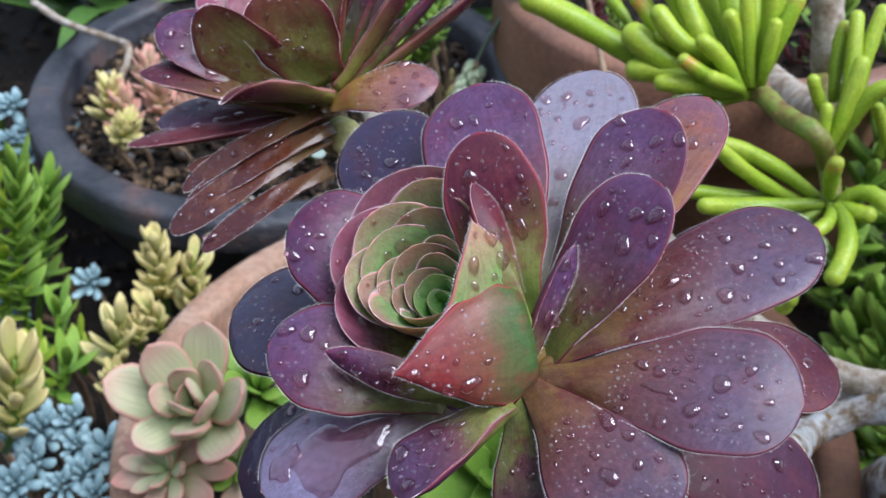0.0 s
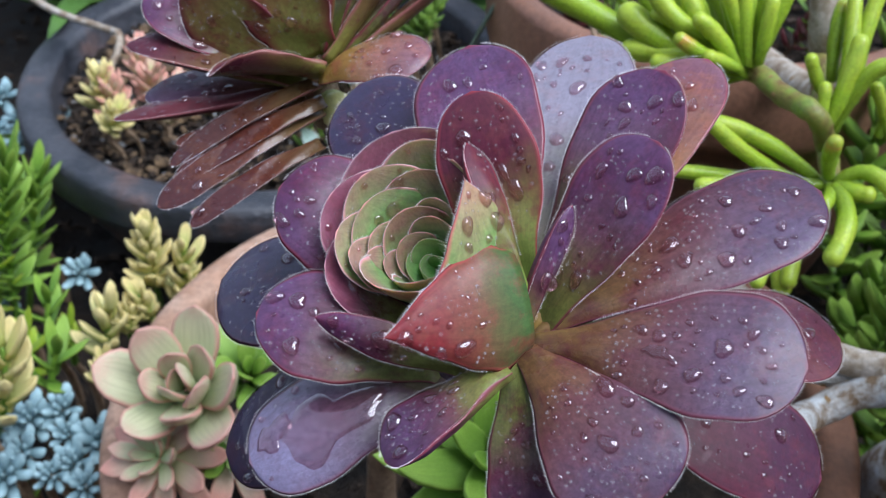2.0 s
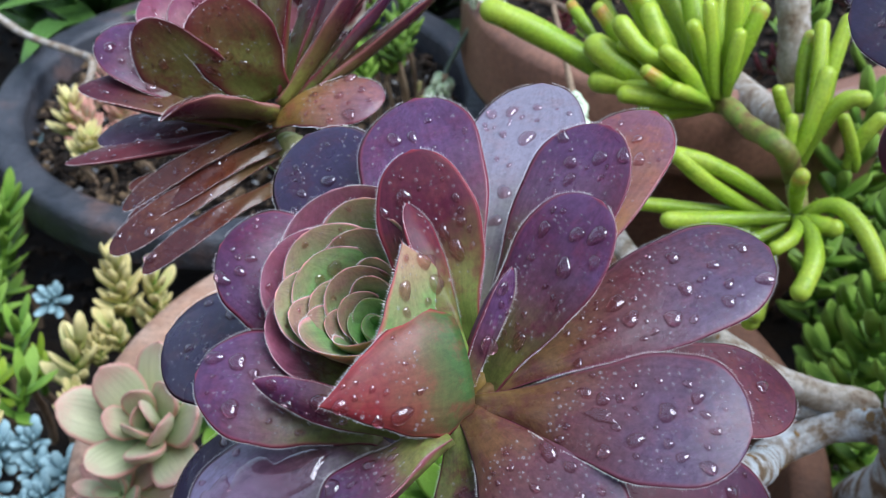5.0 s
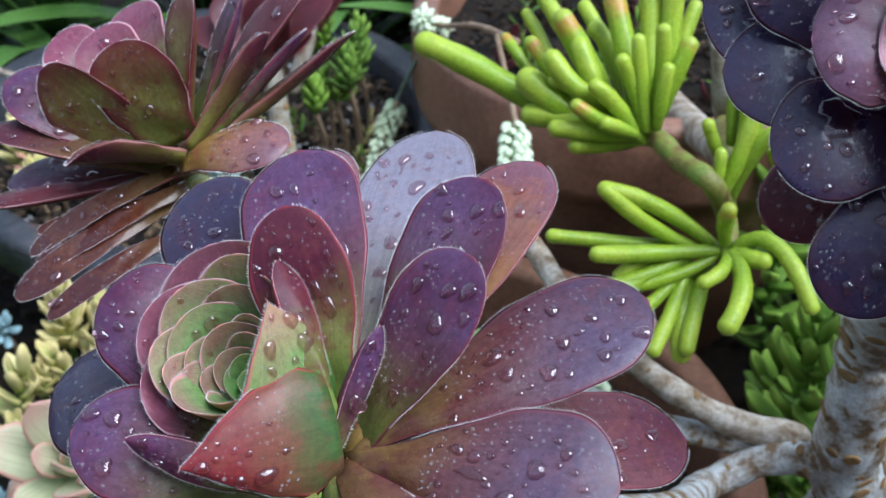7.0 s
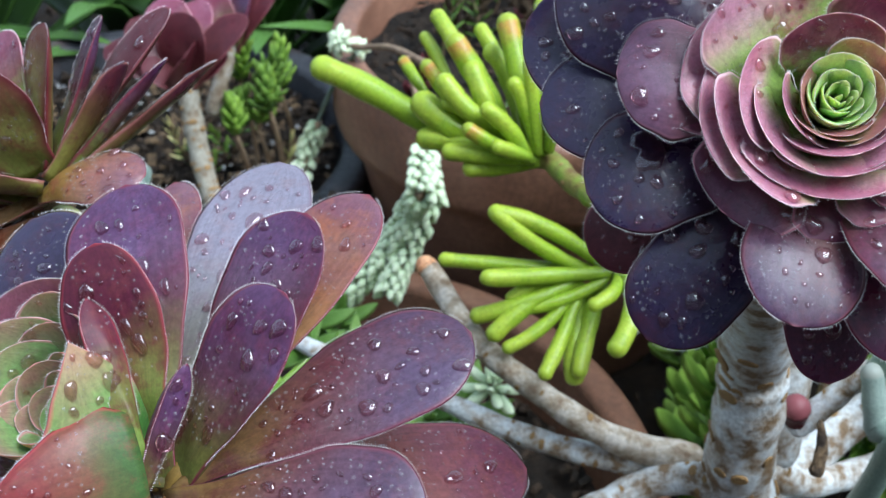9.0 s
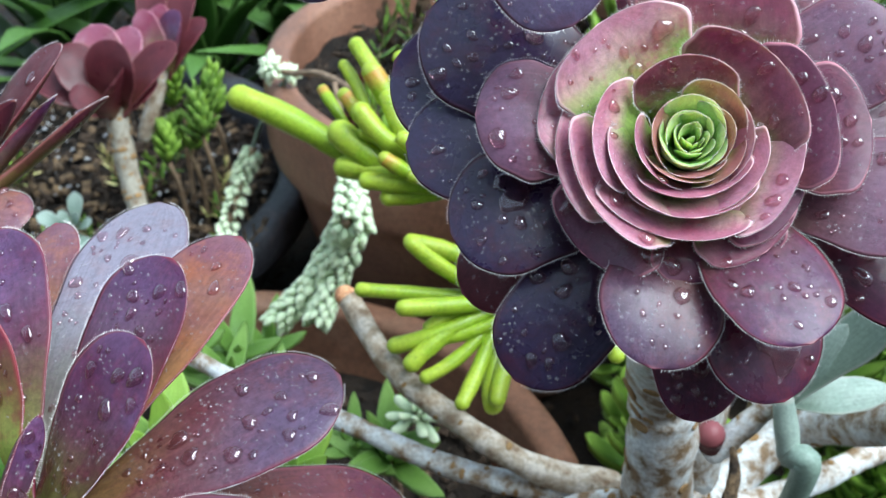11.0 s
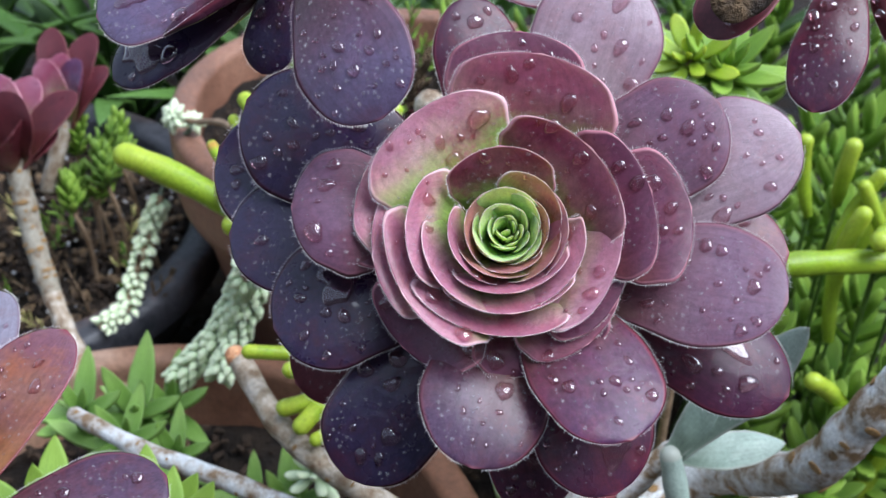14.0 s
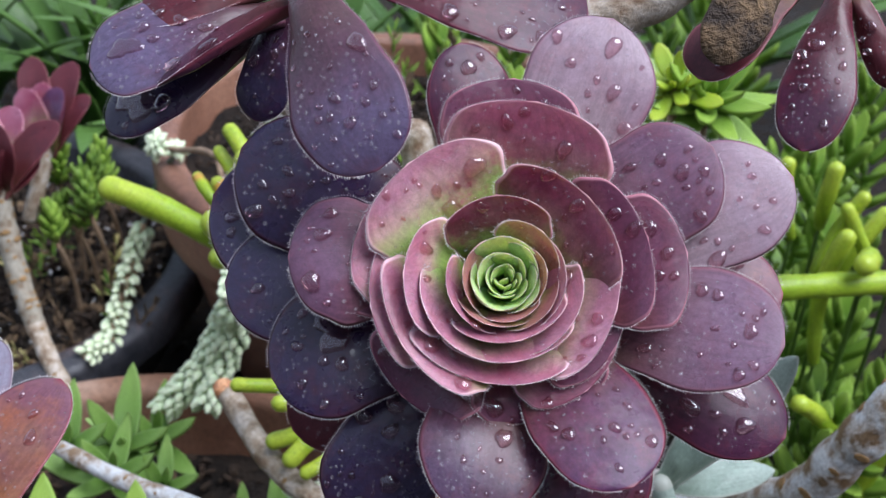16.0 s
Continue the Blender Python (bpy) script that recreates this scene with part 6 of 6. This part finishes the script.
for tip, width, skin, cup in (((-0.0418, 0.8411, 0.2940), .024, WINE, 35), ((-0.0129, 0.8357, 0.2913), .026, WINE, 35), ((-0.0019, 0.8114, 0.2760), .022, WINE, 35), ((-0.0198, 0.8075, 0.2847), .024, PURPLE, 45), ((-0.0451, 0.8103, 0.2842), .022, MAUVE, 45), ((-0.0321, 0.8158, 0.2856), .022, MAUVE, 45)):
    leaf(far2, FAR_AXIS, (-0.0330, 0.8000, 0.2364), tip, width, skin, bow=.12, cup=cup, waist=.5, widest=.6, drops=0, hairs=False)

# ---- low plants in the clay pot ----
small_rosette("ghost_rosette", (-0.1190, 0.4086, 0.2009), (-.1, -.45, .88), BLUSH, "fat", 14, .042, "pale pink and green rosette succulent in the clay pot", "pot rosettes", 34, 84, None, seed=11, width=1.55, root=.112)
small_rosette("ghost_rosette", (-0.1326, 0.3931, 0.1730), (-.3, -.5, .8), CORAL, "fat", 22, .034, "coral-edged succulent rosette in the clay pot", "pot rosettes", -15, 60, BLUSH, seed=12, root=.112)
small_rosette("ghost_rosette", (-0.1044, 0.4041, 0.1627), (.2, -.4, .88), CORAL, "fat", 18, .030, "coral-edged succulent rosette in the clay pot", "pot rosettes", -10, 60, LIME, seed=13, root=.112)
small_rosette("ghost_rosette", (-0.0944, 0.4271, 0.1920), (.2, -.3, .9), LIME, "spoon", 14, .032, "lime green rosette succulent in the clay pot", "pot rosettes", 5, 70, seed=14, root=.112)
for k, (place, size) in enumerate((((0.0539, 0.3722, 0.2595), .046), ((0.0180, 0.3690, 0.2751), .044), ((0.0220, 0.3190, 0.2487), .050), ((0.0626, 0.3554, 0.2738), .042))):
    small_rosette("lime_rosette", place, (.05, -.4, .9), LIME, "dagger", 18, size, "bright lime pointed-leaf succulent in the clay pot", "lime rosettes", 8, 70, seed=20 + k, width=1.2, root=.112)
for k, (place, size) in enumerate((((0.0290, 0.5398, 0.1901), 0.032), ((0.0427, 0.5705, 0.1663), 0.029), ((0.1116, 0.4646, 0.1801), 0.026), ((0.1111, 0.4725, 0.1785), 0.027), ((0.0935, 0.4753, 0.1794), 0.022), ((0.0009, 0.5362, 0.1958), 0.027), ((0.0270, 0.5089, 0.1980), 0.026), ((0.0530, 0.5016, 0.1936), 0.021))):
    small_rosette("aloe_rosette", place, (.05, -.3, .95), ALOE, "dagger", 8, size * 1.4, "mid-green pointed aloe-like succulent in the clay pot", "aloe offsets", 15, 75, None, seed=30 + k, root=.112)
small_rosette("mint_tuft", (0.1261, 0.4672, 0.2089), (0, -.3, .9), MINT, "bead", 16, .014, "mint green tuft of beadlike leaves", "small tufts", -10, 80, seed=42, root=.112)

# ---- plants in and round the dark bowl ----
for k, (a, b) in enumerate((((-0.2499, 0.7468, 0.1465), (-0.2422, 0.7514, 0.1848)), ((-0.2289, 0.7429, 0.1416), (-0.2340, 0.7450, 0.1767)), ((-0.2102, 0.7579, 0.1445), (-0.2076, 0.7601, 0.1798)), ((-0.2388, 0.7294, 0.1404), (-0.2272, 0.7264, 0.1691)), ((-0.1973, 0.7403, 0.1382), (-0.1889, 0.7550, 0.1732)), ((-0.2212, 0.7757, 0.1510), (-0.2221, 0.7881, 0.1831)))):
    sprig("coral_sprig", a, b, CORAL if k % 3 else YELLOW, "fat", 24, .020, "small coral and yellow sedum shoot in the dark bowl", "coral shoots", seed=60 + k, open_angle=65, start=.35, root=.108)
runner = thing("bare_runner", (-0.3393, 0.8980, 0.1776), "bare pinkish runner lying over the bowl rim", "stalk")
limb(runner, [(-0.3393, 0.8980, 0.1776), (-0.3071, 0.8698, 0.1740), (-0.2597, 0.8344, 0.1774), (-0.2419, 0.8125, 0.1818), (-0.2436, 0.7916, 0.1714), (-0.2528, 0.7736, 0.1646)], [.0034, .0030, .0029, .0029, .0026, .002], BROWN_BARK, "stalk", 16, 71, 9)
for k, (a, b) in enumerate((((-0.0305, 0.8036, 0.2067), (-0.0287, 0.8041, 0.2431)), ((-0.0098, 0.7896, 0.1902), (-0.0033, 0.7933, 0.2320)), ((-0.0185, 0.7835, 0.1799), (-0.0099, 0.7872, 0.2220)), ((-0.0351, 0.7818, 0.1745), (-0.0293, 0.7900, 0.2050)), ((-0.0015, 0.8132, 0.1905), (-0.0019, 0.8259, 0.2263)), ((-0.0070, 0.7756, 0.1955), (-0.0136, 0.7864, 0.2266)), ((-0.0320, 0.7672, 0.1819), (-0.0344, 0.7731, 0.2067)))):
    sprig("green_sprig", a, b, MOSS if k % 2 else LIME, "fat", 26, .017, "small green leafy shoot in the dark bowl", "bowl shoots", seed=80 + k, open_angle=45, start=.2, root=.108)
small_rosette("dried_tuft", (-0.0993, 0.7361, 0.1499), (0, -.5, .8), PALE, "spoon", 9, .024, "dry cream-coloured papery tuft", "small tufts", 20, 70, seed=91, root=.108)
for k in range(26):
    q = random.Random(900 + k)
    x, y = -0.132 + q.uniform(-0.05, 0.14), 0.845 + q.uniform(-0.13, 0.02)
    sprig("dry_sprig", (x, y, 0.105), (x + q.uniform(-.03, .03), y - .01, .105 + q.uniform(.02, .07)), (DRY, MOSS, YELLOW, DRY, LIME)[k % 5], "slim", 12, .016, "thin withered shoot in the dark bowl", "dry shoots", seed=100 + k, thick=.0009)

# ---- sedums between the pots ----
for k, (a, b, n, size, mat) in enumerate((
        ((-0.1805, 0.5873, 0.1048), (-0.1812, 0.5855, 0.1675), 30, .024, YELLOW), ((-0.1693, 0.5873, 0.1048), (-0.1592, 0.5868, 0.1529), 12, .024, YELLOW), ((-0.1637, 0.5839, 0.1004), (-0.1534, 0.5812, 0.1295), 10, .020, YELLOW), ((-0.1819, 0.5707, 0.0998), (-0.1872, 0.5680, 0.1289), 14, .022, YELLOW),
        ((-0.2031, 0.5454, 0.0837), (-0.2049, 0.5561, 0.1298), 10, .028, YELLOW), ((-0.2013, 0.5223, 0.0866), (-0.1993, 0.5209, 0.1173), 16, .018, YELLOW), ((-0.1941, 0.5588, 0.1008), (-0.1933, 0.5625, 0.1218), 12, .018, YELLOW), ((-0.2517, 0.4640, 0.1094), (-0.2323, 0.4668, 0.1780), 14, .034, YELLOW), ((-0.2614, 0.4720, 0.1196), (-0.2490, 0.4814, 0.1642), 12, .034, YELLOW))):
    sprig("yellow_sedum", a, b, mat, "fat", n, size, "yellow-tipped stubby sedum shoot beside the clay pot", "yellow shoots", MOSS, .0022, .3, 48, seed=120 + k, root=GROUND)
for k, (a, b, n, size) in enumerate((((-0.2998, 0.6349, 0.0358), (-0.2812, 0.6470, 0.1812), 34, .030), ((-0.3142, 0.6324, 0.0325), (-0.3037, 0.6566, 0.1609), 30, .030), ((-0.3073, 0.6777, 0.0255), (-0.2808, 0.6894, 0.1380), 24, .028), ((-0.2578, 0.5835, 0.0675), (-0.2532, 0.5919, 0.1107), 8, .030), ((-0.2663, 0.5575, 0.0666), (-0.2631, 0.5588, 0.1008), 8, .030), ((-0.2449, 0.5365, 0.0722), (-0.2350, 0.5398, 0.1089), 7, .034), ((-0.2987, 0.7068, 0.0629), (-0.3046, 0.7196, 0.1117), 20, .026), ((-0.2425, 0.5788, 0.0615), (-0.2433, 0.5856, 0.0863), 8, .022))):
    sprig("green_sedum", a, b, (LIME, JELLY, LIME)[k % 3], "slim", n, size * 1.15, "fresh green upright sedum shoot by the dark bowl", "green shoots", LIME, .0026, .2, 55, seed=140 + k, width=1.5, root=GROUND)
for k, place in enumerate(((-0.2156, 0.4797, 0.0970), (-0.2092, 0.4627, 0.0915), (-0.1971, 0.4776, 0.0943), (-0.2192, 0.4520, 0.0940), (-0.2389, 0.4667, 0.0967), (-0.2452, 0.4520, 0.0940), (-0.1967, 0.4414, 0.0967), (-0.2252, 0.5029, 0.0943), (-0.3726, 0.8791, 0.0885), (-0.3510, 0.8501, 0.0838), (-0.3677, 0.8442, 0.0763), (-0.3205, 0.8375, 0.1001), (-0.3002, 0.8147, 0.1035), (-0.3427, 0.8300, 0.0743), (-0.3142, 0.6450, 0.0487), (-0.3257, 0.6678, 0.0454), (-0.2566, 0.6628, 0.0714), (-0.2441, 0.4998, 0.0902), (-0.2611, 0.4897, 0.0935))):
    small_rosette("blue_sedum", place, (random.Random(k).uniform(-.3, .3), -.4, .88), BLUE, "bead", 15, .0105 + .003 * (k % 3), "powdery blue-grey sedum rosette", "blue sedums", 0, 75, seed=160 + k, width=1.1, root=GROUND)

# ---- green bush and pale blades beyond the plum rosette ----
pale = thing("pale_blade_succulent", (0.2742, 0.3514, 0.2687), "pale blue-green succulent with long smooth blades", "succulent")
limb(pale, [(0.27, 0.42, 0.0), (0.2741, 0.3487, 0.2649), (0.2682, 0.3514, 0.2887), (0.2638, 0.3584, 0.3117)], [.0060, .0056, .0052, .0046], PALE, "stem", 0, 201)
for tip, width, lift in (((0.2998, 0.3432, 0.3839), .019, .18), ((0.2819, 0.3581, 0.3485), .015, .1), ((0.3096, 0.3564, 0.3153), .016, .15)):
    leaf(pale, (-.1, -.5, .85), (0.2638, 0.3584, 0.3117), tip, width, PALE, bow=-lift, cup=20, waist=.5, widest=.5, point=.7, drops=0, hairs=False)
greenstem = thing("lying_shoot", (0.3679, 0.4956, 0.3023), "smooth lime green stem lying across the bush", "succulent stem")
limb(greenstem, [(0.3593, 0.4958, 0.3004), (0.3923, 0.5004, 0.2976), (0.4609, 0.5077, 0.2897)], [.0068, .0066, .0064], JELLY, "stem", 0, 202)
limb(greenstem, [(0.4609, 0.5077, 0.2897), (0.5175, 0.5456, 0.2336), (.46, .55, 0.0)], [.0064, .007, .008], JELLY, "stem", 0, 203)
small_rosette("lime_rosette", (0.3140, 0.4913, 0.4098), (-.1, -.45, .88), LIME, "dagger", 20, .036, "bright lime star-shaped succulent in the bush", "lime rosettes", 0, 75, seed=210, root=GROUND)
small_rosette("lime_rosette", (0.2972, 0.4882, 0.4191), (-.3, -.45, .8), JELLY, "fat", 12, .020, "yellow-green succulent tip in the bush", "lime rosettes", 10, 70, seed=211, root=GROUND)
rng_bush = random.Random(77)
for k in range(64):
    far_off = rng_bush.uniform(0, 1)
    px, py = rng_bush.uniform(.245, .62), .46 + .55 * far_off
    top = .10 + .16 * rng_bush.random() + .06 * far_off
    sprig("finger_shoot", (px + rng_bush.uniform(-.02, .02), py + .02, GROUND), (px, py, top), (LIME, MOSS, LIME)[k % 3], "fat", 30, .040, "green finger-leaved succulent shoot in the bush", "bush shoots", MOSS, .0024, .25, 62, seed=220 + k, width=.85)
for points, radius in ((((0.4120, 0.5154, 0.2339), (0.4160, 0.5192, 0.3137)), .0046), (((0.4200, 0.5561, 0.2974), (0.4172, 0.5476, 0.3385)), .0052), (((0.4213, 0.5865, 0.2704), (0.4138, 0.5941, 0.3164)), .0050), (((0.4299, 0.5501, 0.2543), (0.4572, 0.5539, 0.3035)), .0050), (((0.4153, 0.5429, 0.2762), (0.4360, 0.5450, 0.3212)), .0046), (((0.4216, 0.4894, 0.1973), (0.3898, 0.4825, 0.2335)), .0052), (((0.4544, 0.5298, 0.2666), (0.4266, 0.5431, 0.3159)), .0046), (((0.4271, 0.5125, 0.3065), (0.4140, 0.4945, 0.3125)), .0060)):
    shoot = thing("finger_stub", points[0], "lime finger-shaped succulent shoot in the bush", "succulent", "bush shoots")
    finger(shoot, points, radius, JELLY)
    limb(shoot, [points[0], (points[0][0] + .01, points[0][1] + .03, GROUND)], [radius * .25, radius * .3], MOSS, "stem", 0, 5, 8)

# ---- behind the pots ----
for k, (x, y) in enumerate(((-0.05, 1.16), (-0.20, 1.22), (0.02, 1.26), (0.62, 1.25), (0.30, 1.20), (-0.45, 1.25), (0.16, 1.12), (-0.34, 1.14))):
    small_rosette("strap_clump", (x, y, GROUND), (0.1, -.1, 1), STRAP, "strap", 26, .34, "clump of long green strap leaves behind the pots", "strap clumps", 25, 85, category="plant", seed=300 + k, width=1.4, drop=.0)
for k in range(26):
    q = random.Random(400 + k)
    a = q.uniform(0, 6.28)
    r = .135 * math.sqrt(q.random())
    x, y = 0.207 + r * math.cos(a), 0.80 + r * math.sin(a)
    sprig("pot_sprig", (x, y, .215), (x + q.uniform(-.02, .02), y - .01, .225 + q.uniform(.025, .07)), (WINE, MOSS, DRY, LIME)[k % 4], "slim" if k % 2 else "fat", 16, .018, "small shoot among the litter in the terracotta pot", "pot shoots", thick=.0011, seed=430 + k)
for k in range(34):
    q = random.Random(500 + k)
    side = k % 2
    x, y = (q.uniform(-.42, -.20), q.uniform(.42, .98)) if side else (q.uniform(.22, .62), q.uniform(.30, .62))
    if math.hypot(x - .022, y - .45) < .215 or math.hypot(x + .132, y - .845) < .215:
        continue
    sprig("ground_shoot", (x, y, GROUND), (x + q.uniform(-.02, .02), y - .01, GROUND + q.uniform(.03, .10)), (MOSS, LIME, BLUE, YELLOW)[k % 4], ("slim", "fat", "bead", "fat")[k % 4], 18, .022, "low leafy succulent shoot on the soil", "ground shoots", MOSS, .0016, seed=530 + k)


def litter(name, centre, radius, level, count, material, label, size, seed):
    """Crumbs and bark bits scattered on a bed, too many to count."""
    rng = random.Random(seed)
    verts, faces = [], []
    for _ in range(count):
        a, r = rng.uniform(0, 6.28), radius * math.sqrt(rng.random())
        c = vec((centre[0] + r * math.cos(a), centre[1] + r * math.sin(a), level + rng.uniform(0.0, 0.006)))
        m = Euler((rng.uniform(-.6, .6), rng.uniform(-.6, .6), rng.uniform(0, 6.28))).to_matrix()
        s = size * rng.uniform(.3, 1.0)
        i = len(verts)
        for x, y, z in ((-1, -.5, -.2), (1, -.4, -.2), (.9, .5, -.2), (-.8, .4, -.2), (-.7, -.3, .25), (.6, -.35, .2), (.7, .3, .3), (-.6, .35, .2)):
            verts.append(c + vec(m @ Vector((x * s * rng.uniform(.7, 1.1), y * s * rng.uniform(.7, 1.1), z * s))))
        for q in ((3, 2, 1, 0), (4, 5, 6, 7), (0, 1, 5, 4), (1, 2, 6, 5), (2, 3, 7, 6), (3, 0, 4, 7)):
            faces.append(tuple(i + j for j in q))
    ob = new(name, mesh_of(name, verts, faces, smooth=False))
    ob.data.materials.append(material)
    tagged(ob, label, "litter", kind="stuff")


litter("dry_bits", (-0.132, 0.845), .172, .116, 420, DRY, "pale dry leaf bits scattered on the soil of the dark bowl", .009, 6)
litter("grit", (-0.132, 0.845), .172, .115, 260, GRIT, "small pale stones on the soil of the dark bowl", .0035, 7)
litter("bark_crumbs", (-0.132, 0.845), .172, .114, 2600, CHIP, "wet bark crumbs on the soil of the dark bowl", .006, 1)
litter("bark_crumbs", (0.022, 0.45), .165, .117, 900, CHIP, "wet bark crumbs on the soil of the clay pot", .006, 2)
litter("bark_crumbs", (0.207, 0.80), .14, .222, 700, CHIP, "wet bark crumbs on the soil of the terracotta pot", .006, 3)
litter("soil_crumbs", (0.05, 0.75), .75, GROUND + .002, 5000, CHIP, "wet crumbs and bark bits on the ground", .008, 4)
